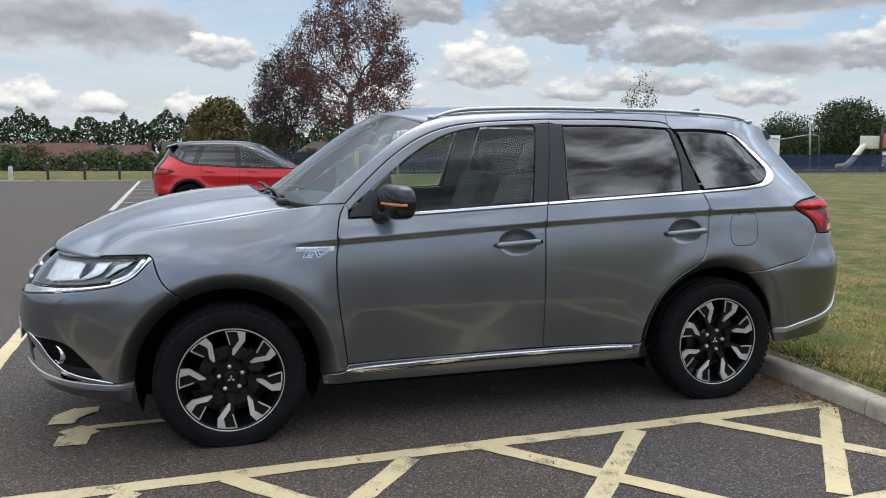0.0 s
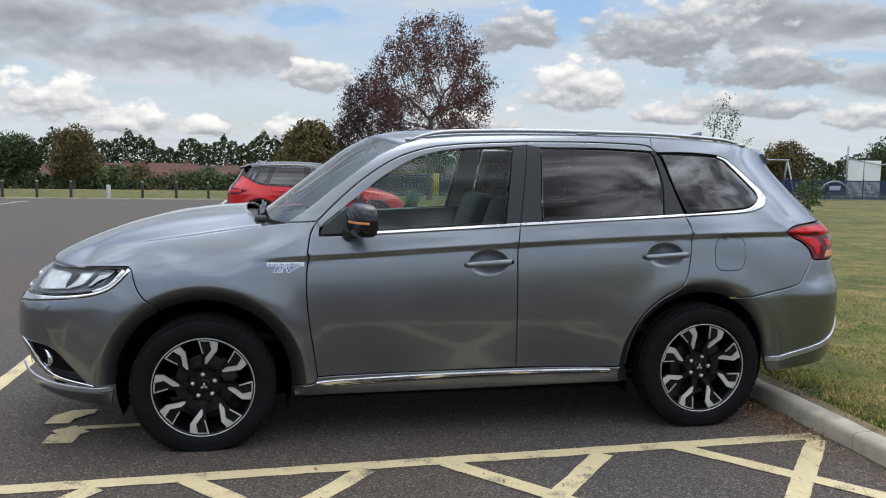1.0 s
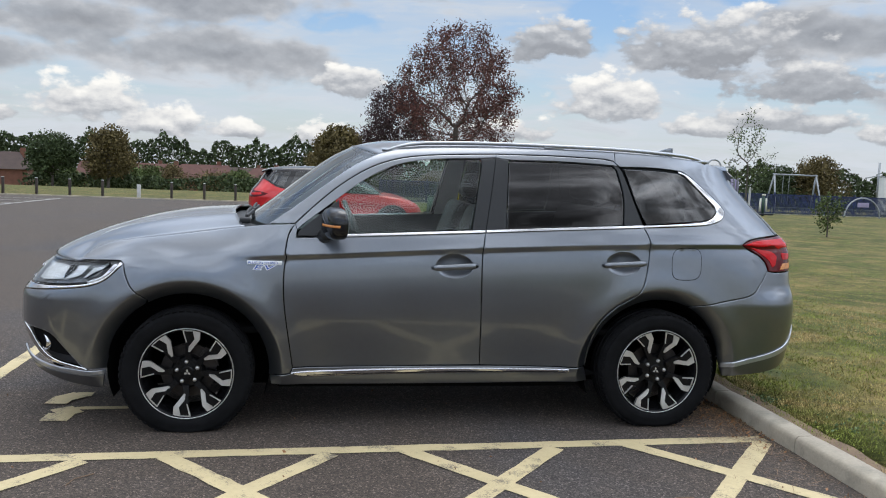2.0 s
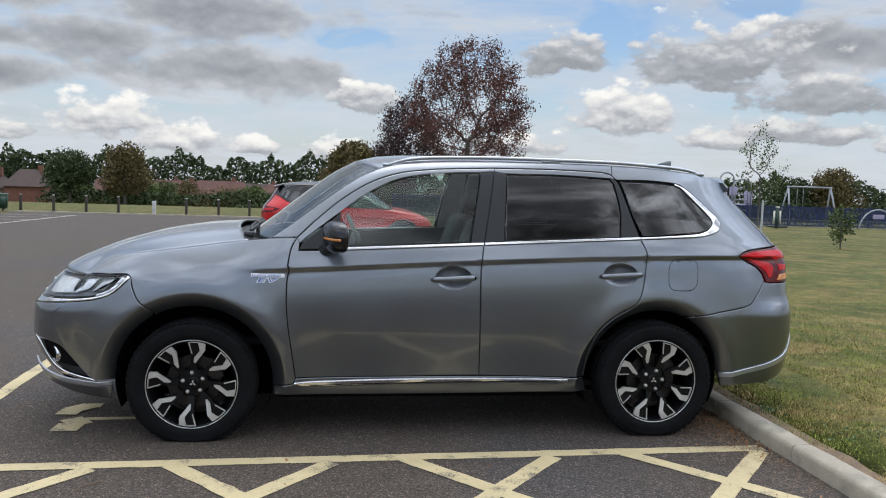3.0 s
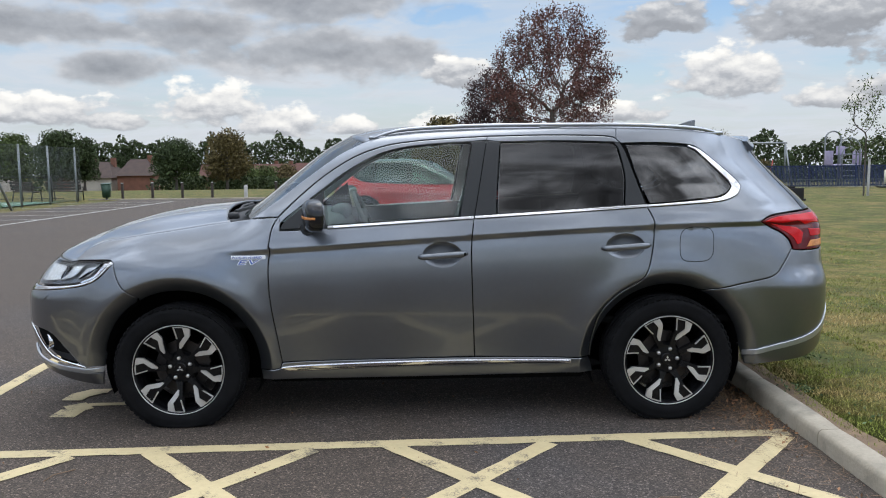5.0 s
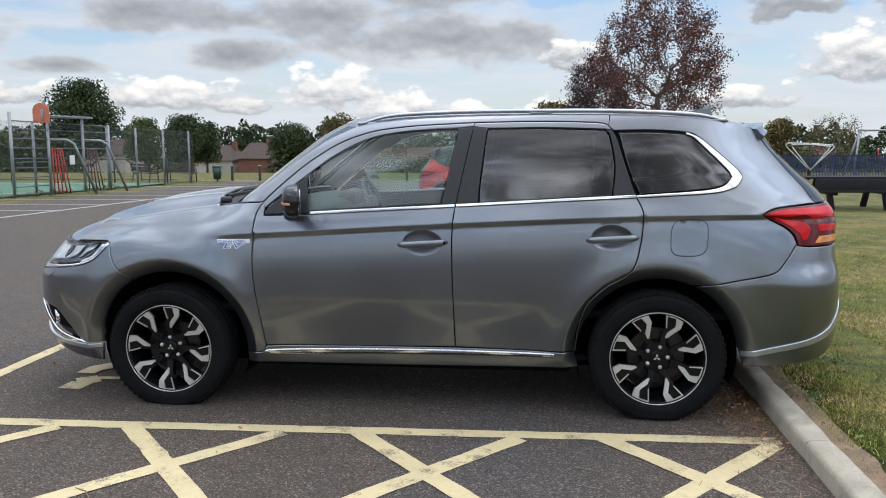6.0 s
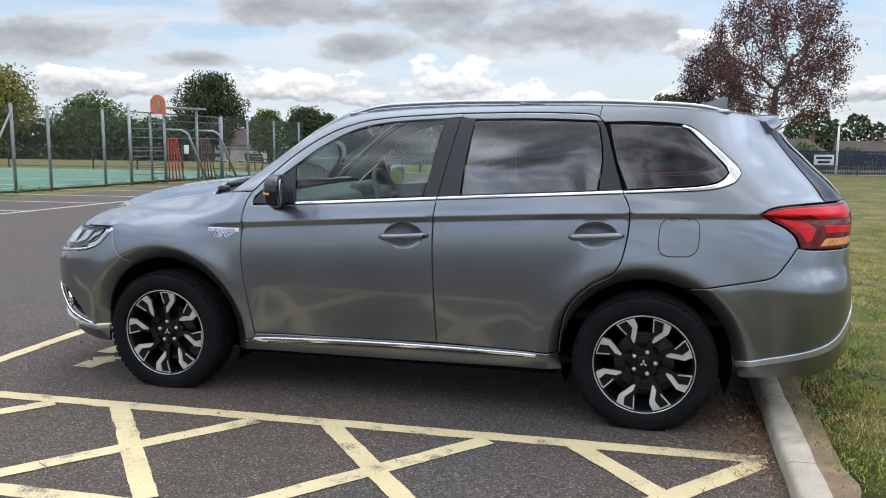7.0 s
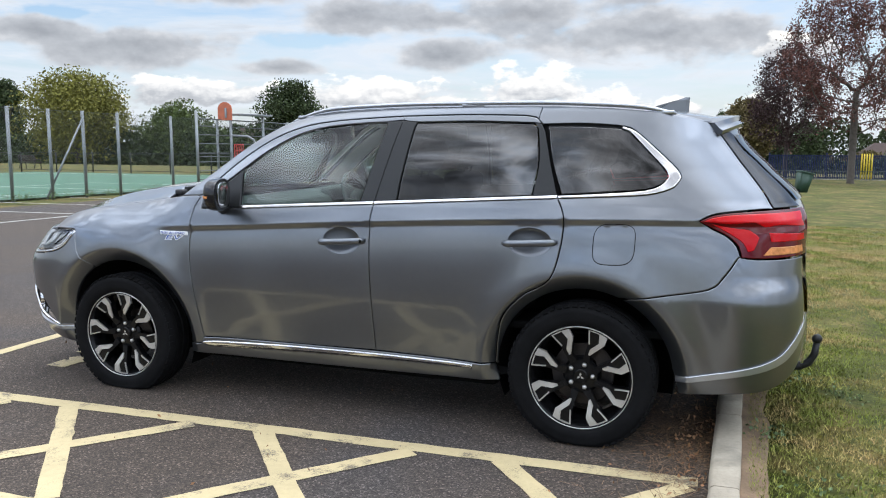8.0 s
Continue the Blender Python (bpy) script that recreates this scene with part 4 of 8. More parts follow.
side_glass = loop([(1.895, 1.490), (2.005, 1.345), (2.10, 1.225), (2.155, 1.140)], [(2.155, 1.140), (2.275, 1.140)], [(2.275, 1.140), (2.20, 1.225), (2.10, 1.330), (1.985, 1.455)], [(1.985, 1.455), (1.95, 1.485), (1.895, 1.490)])
side_panel("screen_corner", side_glass, M_GLOSSBLACK, car, "dark glass corner of the rear screen", gap=0.002, rows=np.array([2.12, 2.16, 2.19, 2.21, 2.23, 2.25]), step=0.025)
Q_IN_TOP = [(1.478, 1.499), (1.512, 1.486), (1.60, 1.400), (1.690, 1.308), (1.704, 1.280)]
Q_IN_LOW = [(1.704, 1.280), (1.672, 1.241), (1.60, 1.217), (1.45, 1.203), (1.212, 1.188)]
chrome_q = loop(Q_OUT_TOP[2:], Q_OUT_LOW, [(1.212, 1.176), (1.212, 1.188)], Q_IN_LOW[::-1], Q_IN_TOP[::-1], [(1.478, 1.499), (1.479, 1.509)])
side_panel("chrome_surround", chrome_q, M_CHROME, car, "chrome surround of the quarter window", gap=0.001, lip=0.005, proud=0.005, step=0.02)
for a, b, dr in (((-0.515, 1.081), (0.270, 1.125), fd), ((0.278, 1.1255), (1.208, 1.177), rd)):
    n = 0.013
    strip = loop([a, ((a[0] + b[0]) / 2, (a[1] + b[1]) / 2), b], [b, (b[0], b[1] + n)], [(b[0], b[1] + n), (a[0], a[1] + n)], [(a[0], a[1] + n), a])
    side_panel("belt_strip", strip, M_CHROME, dr, "chrome strip along the window sill", gap=0.0, lip=0.003, proud=0.006, step=0.04)
# roof side rail and front pillar
rail_side = loop(SCREEN_EDGE, ROOF_EDGE[:5] + [(1.085, 1.606)], [(1.085, 1.606), (1.075, 1.545)], REAR_TOP[::-1], PILLAR_SEAM[::-1], [(-0.781, 1.142), (-0.93, 1.134)])
side_panel("roof_side", rail_side, M_PAINT, car)
# sill
sill = loop([(-0.905, 0.300), (-0.79, 0.318), (-0.778, 0.350), (0.272, 0.362), (0.906, 0.350)], [(0.906, 0.350), (0.925, 0.30), (0.930, 0.262)], [(0.930, 0.262), (0.0, 0.252), (-0.895, 0.248)], [(-0.895, 0.248), (-0.905, 0.300)])
side_panel("sill", sill, M_PAINT, car, proud=0.004)
strip = loop([(-0.790, 0.320), (-0.72, 0.330), (-0.25, 0.345), (0.272, 0.350), (0.80, 0.343)], [(0.80, 0.343), (0.80, 0.322)], [(0.80, 0.322), (0.272, 0.322), (-0.25, 0.313), (-0.70, 0.297), (-0.790, 0.320)])
side_panel("sill_strip", strip, M_CHROME, car, "chrome strip along the sill", gap=0.0, lip=0.008, proud=0.012)
strip = loop([(-0.70, 0.310), (-0.25, 0.324), (0.272, 0.332), (0.74, 0.330)], [(0.74, 0.330), (0.74, 0.326)], [(0.74, 0.326), (0.272, 0.327), (-0.25, 0.319), (-0.70, 0.305)])
side_panel("strip_groove", strip, M_SEAL, car, gap=0.0, lip=0.001, proud=0.0135, depth=0.003)
# rear bumper and its silver strip
rear_b = loop(REAR_SEAM, [(2.02, 0.935), (2.09, 0.925), (2.29, 0.925)], [(float(TAIL(q)) - 0.03, q) for q in (0.925, 0.88, 0.82, 0.76, 0.70, 0.64, 0.58)], [(float(TAIL(0.58)) - 0.03, 0.58), (2.255, 0.510), (2.19, 0.450), (2.05, 0.402), (1.768, 0.345)],
              [(1.768, 0.345), (1.752, 0.40)], arc(REAR_HUB, RA, 8, 64))
rear_rows = np.array([2.14, 2.17, 2.20, 2.23, 2.26, 2.28, 2.30, 2.305, 2.31, 2.315, 2.32, 2.325])
side_panel("rear_bumper", rear_b, M_PAINT, car, rows=rear_rows)
skid = loop([(2.318, 0.665), (2.308, 0.628), (2.255, 0.545), (2.19, 0.482), (2.05, 0.430), (1.768, 0.370)], [(1.768, 0.370), (1.768, 0.342)], [(1.768, 0.342), (2.05, 0.398), (2.20, 0.446), (2.268, 0.503), (2.315, 0.585), (2.322, 0.630)])
side_panel("bumper_strip", skid, M_SILVER, car, "silver painted bumper strip", proud=0.010, gap=0.0, rows=rear_rows)
rear_low = loop([(2.310, 0.580), (2.262, 0.500), (2.19, 0.446), (2.05, 0.400), (1.768, 0.344)], [(1.768, 0.344), (1.785, 0.288)], [(1.785, 0.288), (2.0, 0.302), (2.15, 0.322), (2.235, 0.362), (2.290, 0.425), (2.312, 0.50)])
side_panel("lower_bumper", rear_low, M_PAINT, car, proud=-0.004, rows=rear_rows)
# tail lamp
TAIL_OUT = loop([(1.845, 1.086), (1.90, 1.112), (1.98, 1.125), (2.14, 1.135), (2.285, 1.137)], [(2.285, 1.137), (2.308, 1.10), (2.312, 1.02), (2.306, 0.93)], [(2.306, 0.93), (2.10, 0.928), (2.030, 0.932)], [(2.030, 0.932), (2.015, 0.980), (1.968, 1.024), (1.90, 1.058), (1.845, 1.086)])
tail_rows = np.array([2.23, 2.25, 2.27, 2.285, 2.295, 2.303])
tl = side_panel("tail_light", TAIL_OUT, M_DARKRED, car, "red wrap-around tail light", proud=0.004, gap=0.002, rows=tail_rows, step=0.025)
bar1 = loop([(1.865, 1.087), (1.91, 1.104), (1.99, 1.116), (2.13, 1.122), (2.275, 1.124)], [(2.275, 1.124), (2.292, 1.06)], [(2.292, 1.06), (2.19, 1.072), (2.12, 1.064), (2.08, 1.085), (1.98, 1.078), (1.865, 1.087)])
side_panel("lamp_segment", bar1, M_REDLENS, tl, "bright red lamp segment", proud=0.007, gap=0.0, rows=tail_rows, step=0.025)
bar2 = loop([(1.90, 1.076), (1.985, 1.060), (2.06, 1.050), (2.10, 1.020)], [(2.10, 1.020), (2.08, 0.965), (2.055, 0.958)], [(2.055, 0.958), (2.035, 0.995), (1.985, 1.030), (1.90, 1.076)])
side_panel("lamp_segment", bar2, M_REDLENS, tl, "bright red lamp segment", proud=0.007, gap=0.0, step=0.025)
bar3 = loop([(2.14, 1.040), (2.292, 1.030)], [(2.292, 1.030), (2.295, 1.00)], [(2.295, 1.00), (2.15, 1.00)], [(2.15, 1.00), (2.14, 1.040)])
side_panel("lamp_segment", bar3, M_REDLENS, tl, "bright red lamp segment", proud=0.007, gap=0.0, rows=tail_rows, step=0.025)
ind = loop([(2.15, 0.978), (2.285, 0.978)], [(2.285, 0.978), (2.29, 0.945)], [(2.29, 0.945), (2.12, 0.943)], [(2.12, 0.943), (2.15, 0.978)])
side_panel("indicator_lens", ind, M_AMBER, tl, "amber and clear indicator lens", proud=0.007, gap=0.0, rows=tail_rows, step=0.025)
# fuel flap: a ring groove and a rounded lid
FLAP = [(1.48 + 0.093 * math.copysign(abs(math.cos(a)) ** 0.55, math.cos(a)) + 0.008 * math.sin(a), 0.972 + 0.092 * math.copysign(abs(math.sin(a)) ** 0.55, math.sin(a))) for a in [2 * math.pi * k / 40 for k in range(40)]]
flap = np.array(FLAP)
side_panel("flap_seam", flap, M_SEAL, car, gap=-0.003, proud=0.0005, depth=0.002, both=False, lip=0.001)
side_panel("fuel_flap", flap, M_PAINT, car, proud=0.002, gap=0.001, depth=0.003, both=False, lip=0.002)
for a in ((-2.10, 0.70),):
    w = loop([(-2.13, 0.700), (-2.06, 0.735)], [(-2.06, 0.735), (-2.055, 0.727), (-2.10, 0.688)], [(-2.10, 0.688), (-2.13, 0.690), (-2.13, 0.700)])
    side_panel("washer_flap", w, M_PAINT, car, proud=0.004, gap=0.0, depth=0.004, lip=0.002)


# ---------------------------------------------------------------- the grey estate car: bonnet, screen, roof, tail
BE = Curve([(p[0], p[1]) for p in BONNET_EDGE])
RE = Curve([(p[0], p[1]) for p in ROOF_EDGE])


def bonnet(u, v):
    """u: nose to screen; v: side to side."""
    s = 2 * v - 1
    a = abs(s)
    xf = -2.165 + 0.245 * a ** 3.0
    xb = -1.150 + 0.10 * a ** 2.6
    x = xf + (xb - xf) * u
    xe = max(x, -1.897)
    ze = float(BE(xe))
    ye = float(half_width(xe, ze)) - 0.004
    crown = 0.035 + 0.022 * u
    zc = 0.922 + 0.225 * (1 - (1 - u) ** 2.3) + 0.035 * u
    z = ze * a ** 2.6 + zc * (1 - a ** 2.6) if x > -1.9 else 0.919 + (zc - 0.919) * (1 - a ** 2.6)
    z += 0.010 * math.exp(-((a - 0.66) / 0.10) ** 2) * min(1, u * 4)
    return (x, s * ye, z - 0.006 * max(0, 1 - u * 14) ** 2)


bm = bmesh.new()
grid_sheet(bm, bonnet, 40, 48)
ob = part("bonnet", bm, M_PAINT, car)
ob.modifiers.new("skin", "SOLIDIFY").thickness = 0.012


def screen(u, v):
    """u: cowl to roof; v: side to side."""
    s = 2 * v - 1
    a = abs(s)
    k = spline(SCREEN_EDGE, 0.01)
    p = k[min(len(k) - 1, int(u * (len(k) - 1) + 0.5))]
    w = float(half_width(p[0], p[1])) - 0.006
    bow = (0.155 - 0.035 * u) * (1 - a ** 2.2)
    return (p[0] + 0.004 - bow, s * w, p[1] - 0.002 + (0.045 * u + 0.004) * (1 - a ** 2.2))


bm = bmesh.new()
grid_sheet(bm, screen, 24, 32)
part("windscreen", bm, G_SCREEN, car, "clear curved windscreen")


def roof(u, v):
    s = 2 * v - 1
    a = abs(s)
    xe = -0.326 + u * 2.18
    xc = -0.45 + u * 2.42
    x = xe * a ** 2.2 + xc * (1 - a ** 2.2)
    ze = float(RE(min(max(xe, -0.326), 1.85)))
    w = float(half_width(xe, ze)) - 0.003
    return (x, s * w, ze + (0.046 - 0.034 * u) * (1 - a ** 2.4))


bm = bmesh.new()
grid_sheet(bm, roof, 50, 32)
ob = part("roof", bm, M_PAINT, car)
ob.modifiers.new("skin", "SOLIDIFY").thickness = 0.015
bm = bmesh.new()
grid_sheet(bm, lambda u, v: tuple(Vector(roof(0.02 + 0.96 * u, 0.03 + 0.94 * v)) - Vector((0, 0, 0.045))), 20, 12)
part("headlining", bm, M_LINER, car, "pale fabric headlining")


def tailgate(u, v):
    """u: bumper to spoiler; v: side to side."""
    s = 2 * v - 1
    a = abs(s)
    z = 0.86 + u * 0.66
    x = float(TAIL(z)) - 0.004
    xs = x - 0.075
    w = float(half_width(xs, z))
    return (x * (1 - a ** 3.0) + xs * a ** 3.0 - 0.004, s * w, z)


bm = bmesh.new()
grid_sheet(bm, tailgate, 30, 24)
ob = part("tailgate", bm, M_PAINT, car)
bm = bmesh.new()
grid_sheet(bm, lambda u, v: tuple(Vector(tailgate(0.46 + 0.46 * u, 0.10 + 0.80 * v)) + Vector((0.010, 0, 0.004))), 20, 20)
part("rear_screen", bm, G_DARK, ob, "dark rear screen")


def spoiler(u, v):
    """A lip that carries the roof on behind the screen: u runs round its section."""
    s = 2 * v - 1
    a = abs(s)
    x0 = 1.955 * (1 - a ** 2.4) + 1.84 * a ** 2.4
    x1 = 2.010 - 0.09 * a ** 2.6
    w = 0.485
    z0 = 1.566 - 0.042 * a ** 2.4
    ring = [(x0 - 0.06, z0 + 0.004), (x0 + 0.04, z0 + 0.003), (x1 - 0.02, z0 - 0.022), (x1, z0 - 0.034), (x1 - 0.006, z0 - 0.052), (x1 - 0.05, z0 - 0.056), (x0 + 0.02, z0 - 0.040), (x0 - 0.06, z0 - 0.03)]
    k = u * (len(ring) - 1)
    i = min(int(k), len(ring) - 2)
    f = k - i
    return (ring[i][0] + (ring[i + 1][0] - ring[i][0]) * f, s * w, ring[i][1] + (ring[i + 1][1] - ring[i][1]) * f)


bm = bmesh.new()
grid_sheet(bm, spoiler, 21, 24)
bmesh.ops.holes_fill(bm, edges=[e for e in bm.edges if e.is_boundary])
shade_by_angle(part("spoiler", bm, M_PAINT, car), 35)
bm = bmesh.new()
grid_sheet(bm, lambda u, v: (float(TAIL(0.36 + 0.57 * u)) - 0.65 * (1 - (1 - min(0.999, abs(2 * v - 1) * 0.46 / 0.86) ** 4.8) ** (1 / 4.8)) - 0.001, (2 * v - 1) * 0.46, 0.36 + 0.57 * u), 14, 16)
part("bumper_centre", bm, M_PAINT, car)
# aerial fin
bm = bmesh.new()
prism(bm, [(1.49, 1.594), (1.57, 1.612), (1.66, 1.652), (1.71, 1.668), (1.732, 1.668), (1.728, 1.585), (1.52, 1.578)], -0.022, 0.022, 0.014)
shade_by_angle(part("aerial_fin", bm, M_PAINT, car), 40)
# roof rails with feet
for side in (-1, 1):
    bm = bmesh.new()
    pts, rad = [], []
    for i in range(61):
        u = i / 60
        x = -0.275 + 1.985 * u
        z = float(RE(x)) + 0.004 + 0.013 * min(1, math.sin(math.pi * u) * 4.5) ** 0.8
        y = float(half_width(x, float(RE(x)) - 0.004)) - 0.012
        pts.append((x, side * y, z))
        rad.append(0.007 + 0.004 * min(1, math.sin(math.pi * u) * 4))
    tube(bm, pts, 0.016, 10, taper=rad)
    for u in (0.03, 0.5, 0.97):
        p = pts[int(u * 60)]
        box(bm, (0.12, 0.014, 0.020), (p[0], p[1], p[2] - 0.010), bevel=0.006)
    part("roof_rail", bm, M_RAIL, car, "polished silver roof rail")
# grille, plates and lower intake between the corners
bm = bmesh.new()
grid_sheet(bm, lambda u, v: (float(NOSE(0.36 + 0.50 * u)) + 0.012 + 0.05 * abs(2 * v - 1) ** 4, (2 * v - 1) * 0.42, 0.36 + 0.50 * u), 12, 12)
part("grille", bm, M_BLACK, car, "black front grille")
for z in (0.77, 0.83):
    bm = bmesh.new()
    tube(bm, [(float(NOSE(z)) - 0.004 + 0.04 * abs(s) ** 3, s * 0.40, z) for s in np.linspace(-1, 1, 13)], 0.012, 8)
    part("grille_bar", bm, M_CHROME, car, "chrome grille bar")
bm = bmesh.new()
box(bm, (0.008, 0.52, 0.112), (-2.322, 0, 0.50), bevel=0.003)
part("number_plate", bm, M_BADGEW, car, "white number plate")
# cowl and wipers at the foot of the screen
bm = bmesh.new()
grid_sheet(bm, lambda u, v: (-1.16 + 0.21 * u + 0.04 * abs(2 * v - 1) ** 2.2, (2 * v - 1) * 0.70, 1.118 + 0.022 * (1 - abs(2 * v - 1) ** 2) + 0.008 * u - 0.022 * math.sin(math.pi * u)), 6, 24)
part("scuttle", bm, M_BLACK, car, "black scuttle panel below the screen")
for y0, y1 in ((-0.63, -0.05), (-0.02, 0.50)):
    bm = bmesh.new()
    p0 = Vector((-1.06, y0, 1.140))
    p1 = Vector((-1.07, y1, 1.175))
    tube(bm, [p0, p0.lerp(p1, 0.5) + Vector((0, 0, 0.02)), p1], 0.009, 6)
    box(bm, (0.016, (y1 - y0) * 0.9, 0.020), tuple(p0.lerp(p1, 0.5) + Vector((0.012, 0, 0.004))), bevel=0.003)
    box(bm, (0.06, 0.05, 0.035), tuple(p0), bevel=0.010)
    part("wiper", bm, M_BLACK, car, "black windscreen wiper")


# ---------------------------------------------------------------- the grey estate car: wheels, underside
def wheel(hub, side):
    """Two-tone alloy wheel: black spokes with machined blades. The wheel's outside looks along -y."""
    bm = bmesh.new()
        # rim barrel and flange
    lathe(bm, [(0.246, -0.078), (0.2495, -0.092), (0.243, -0.098), (0.236, -0.092), (0.230, -0.072), (0.205, -0.02), (0.200, 0.06), (0.222, 0.09), (0.236, 0.09)], 72)
    rim = part("wheel", bm, M_RIMBLACK, car, "two-tone black and machined alloy wheel")
    rim.matrix_local = pose(hub[0], -0.772 * side, hub[1], 0, 0, 0 if side > 0 else 180)
    bm = bmesh.new()
    lathe(bm, [(0.2500, -0.0925), (0.2485, -0.0990), (0.2450, -0.1005), (0.2435, -0.0965)], 96)
    part("rim_edge", bm, M_RIMCUT, rim, "machined rim edge")
    # tyre with shoulder, sidewall bulge and tread blocks
    bm = bmesh.new()
    prof = [(0.244, -0.084), (0.252, -0.099), (0.266, -0.110), (0.290, -0.114), (0.312, -0.110), (0.318, -0.1105), (0.330, -0.104), (0.342, -0.094), (0.349, -0.082),
            (0.352, -0.055), (0.345, -0.052), (0.345, -0.044), (0.3525, -0.041), (0.353, -0.012), (0.346, -0.009), (0.346, 0.009), (0.353, 0.012), (0.3525, 0.041), (0.345, 0.044), (0.345, 0.052), (0.352, 0.055),
            (0.349, 0.082), (0.335, 0.102), (0.300, 0.113), (0.262, 0.110), (0.236, 0.088)]
    lathe(bm, prof, 96)
    for v in bm.verts:          # flattened where it stands
        low = -hub[1] + 0.002
        if v.co.z < low + 0.012:
            d = low + 0.012 - v.co.z
            v.co.y *= 1 + d * 0.8
            v.co.z = low + 0.012 * math.exp(-d / 0.012)
    ob = part("tyre", bm, M_TYRE, rim, "black rubber tyre")
    shade_by_angle(ob, 38)
    bm = bmesh.new()
    for k in range(58):
        a = 2 * math.pi * (k + 0.25) / 58
        box(bm, (0.024, 0.026, 0.016), (0.3415 * math.cos(a), -0.088, 0.3415 * math.sin(a)), Matrix.Rotation(math.pi / 2 - a, 3, "Y") @ Matrix.Rotation(radians(24), 3, "X"))
    bmesh.ops.delete(bm, geom=[v for v in bm.verts if v.co.z < -hub[1] + 0.004], context="VERTS")
    part("shoulder_tread", bm, M_TYRE, ob, "tread blocks on the tyre's shoulder", smooth=False)
    # spokes: eight black arms, each with a machined hook: a broad cranked leg, a band along the rim and a thin leg
    def blade_mesh(pts, h0, h1):
        b = bmesh.new()
        n = len(pts)
        yo = lambda x, z: -0.092 + 0.030 * (1 - min(1, math.hypot(x, z) / 0.225)) ** 1.3
        top = [b.verts.new((x, yo(x, z) - h1, z)) for x, z in pts]
        bot = [b.verts.new((x * 0.995, yo(x, z) + h0, z * 0.995)) for x, z in pts]
        b.faces.new(top)
        b.faces.new(bot[::-1])
        for i in range(n):
            b.faces.new((top[i], bot[i], bot[(i + 1) % n], top[(i + 1) % n]))
        return b

    def polar(r, deg):
        return (r * math.cos(radians(deg)), r * math.sin(radians(deg)))

    face_cut = [polar(0.2440, -3.5 + 22.5 * k / 5) for k in range(6)] + [polar(0.170, 14.8), polar(0.170, 13.0), polar(0.233, 17.0), polar(0.233, 5.5), polar(0.192, 1.0), polar(0.147, 9.5), polar(0.117, 10.0), polar(0.117, 5.5), polar(0.197, -7)]
    arm = [polar(0.2405, -3.5), polar(0.2405, 19.5), polar(0.165, 16), polar(0.075, 22), polar(0.075, -6), polar(0.112, 5), polar(0.195, -7)]
    start, nuts = (77, 24) if hub[0] < 0 else (62, 1)
    protos = [part("spoke", blade_mesh(arm, 0.045, -0.006), M_RIMBLACK, rim, smooth=False), part("spoke_face", blade_mesh(face_cut, 0.016, 0.001), M_RIMCUT, rim, "machined hook-shaped blade", smooth=False)]
    for k in range(8):
        turn = Matrix.Rotation(-radians(start + 45 * k), 4, "Y")
        for pr in protos:
            ob = pr if k == 0 else pr.copy()
            if k:
                scene.collection.objects.link(ob)
            ob.matrix_local = turn
    bm = bmesh.new()
    lathe(bm, [(0.0, -0.068), (0.030, -0.068), (0.034, -0.064), (0.036, -0.056), (0.078, -0.052), (0.088, -0.040), (0.092, 0.0), (0.0, 0.0)], 40)
    shade_by_angle(part("hub", bm, M_RIMBLACK, rim), 30)
    bm = bmesh.new()
    for a in (90, 210, 330):
        c = Vector((math.cos(radians(a)) * 0.010, -0.0695, math.sin(radians(a)) * 0.010))
        d = Vector((math.cos(radians(a)), 0, math.sin(radians(a))))
        e = Vector((-d.z, 0, d.x))
        vs = [bm.verts.new(c + d * t + e * w) for t, w in ((-0.010, 0), (0, 0.006), (0.010, 0), (0, -0.006))]
        bm.faces.new(vs)
    part("cap_emblem", bm, M_RIMCUT, rim, "three small silver lozenges", smooth=False)
    for k in range(5):
        a = radians(nuts + 72 * k)
        bm = bmesh.new()
        lathe(bm, [(0.0, -0.066), (0.007, -0.066), (0.0105, -0.062), (0.0115, -0.046), (0.0, -0.046)], 12)
        part("wheel_nut", bm, M_RIMCUT, rim).location = (math.cos(a) * 0.057, 0.0, math.sin(a) * 0.057)
    bm = bmesh.new()
    lathe(bm, [(0.06, -0.010), (0.148, -0.010), (0.148, 0.014), (0.06, 0.014)], 48, closed=True)
    shade_by_angle(part("brake_disc", bm, M_DISC, rim, "bare steel brake disc"), 40)
    bm = bmesh.new()
    prism(bm, [polar(0.165, a) for a in (10, 25, 40, 55)] + [polar(0.095, a) for a in (55, 40, 25, 10)], -0.035, 0.04, 0.006)
    part("brake_caliper", bm, M_DISC, rim, smooth=False)
    return rim


for hub in (FRONT_HUB, REAR_HUB):
    for side in (1, -1):
        wheel(hub, side)

# inner arches, floor pan and dark backing behind the panel gaps
for hub, r in ((FRONT_HUB, FA), (REAR_HUB, RA)):
    for side in (-1, 1):
        bm = bmesh.new()
        n = 28
        vs = []
        for i in range(n + 1):
            a = radians(-22 + 224 * i / n)
            x, z = hub[0] + (r + 0.004) * math.cos(a), hub[1] + (r + 0.004) * math.sin(a)
            y1 = min(float(half_width(x, max(z, 0.3))) - 0.012, 0.86)
            vs.append([bm.verts.new((x, side * y, z)) for y in (y1, 0.66, 0.45)])
        for i in range(n):
            for j in range(2):
                bm.faces.new((vs[i][j], vs[i + 1][j], vs[i + 1][j + 1], vs[i][j + 1]))
        bm.faces.new([v[2] for v in vs])
        part("arch_liner", bm, M_SEAL, car, "black wheel-arch liner")
bm = bmesh.new()
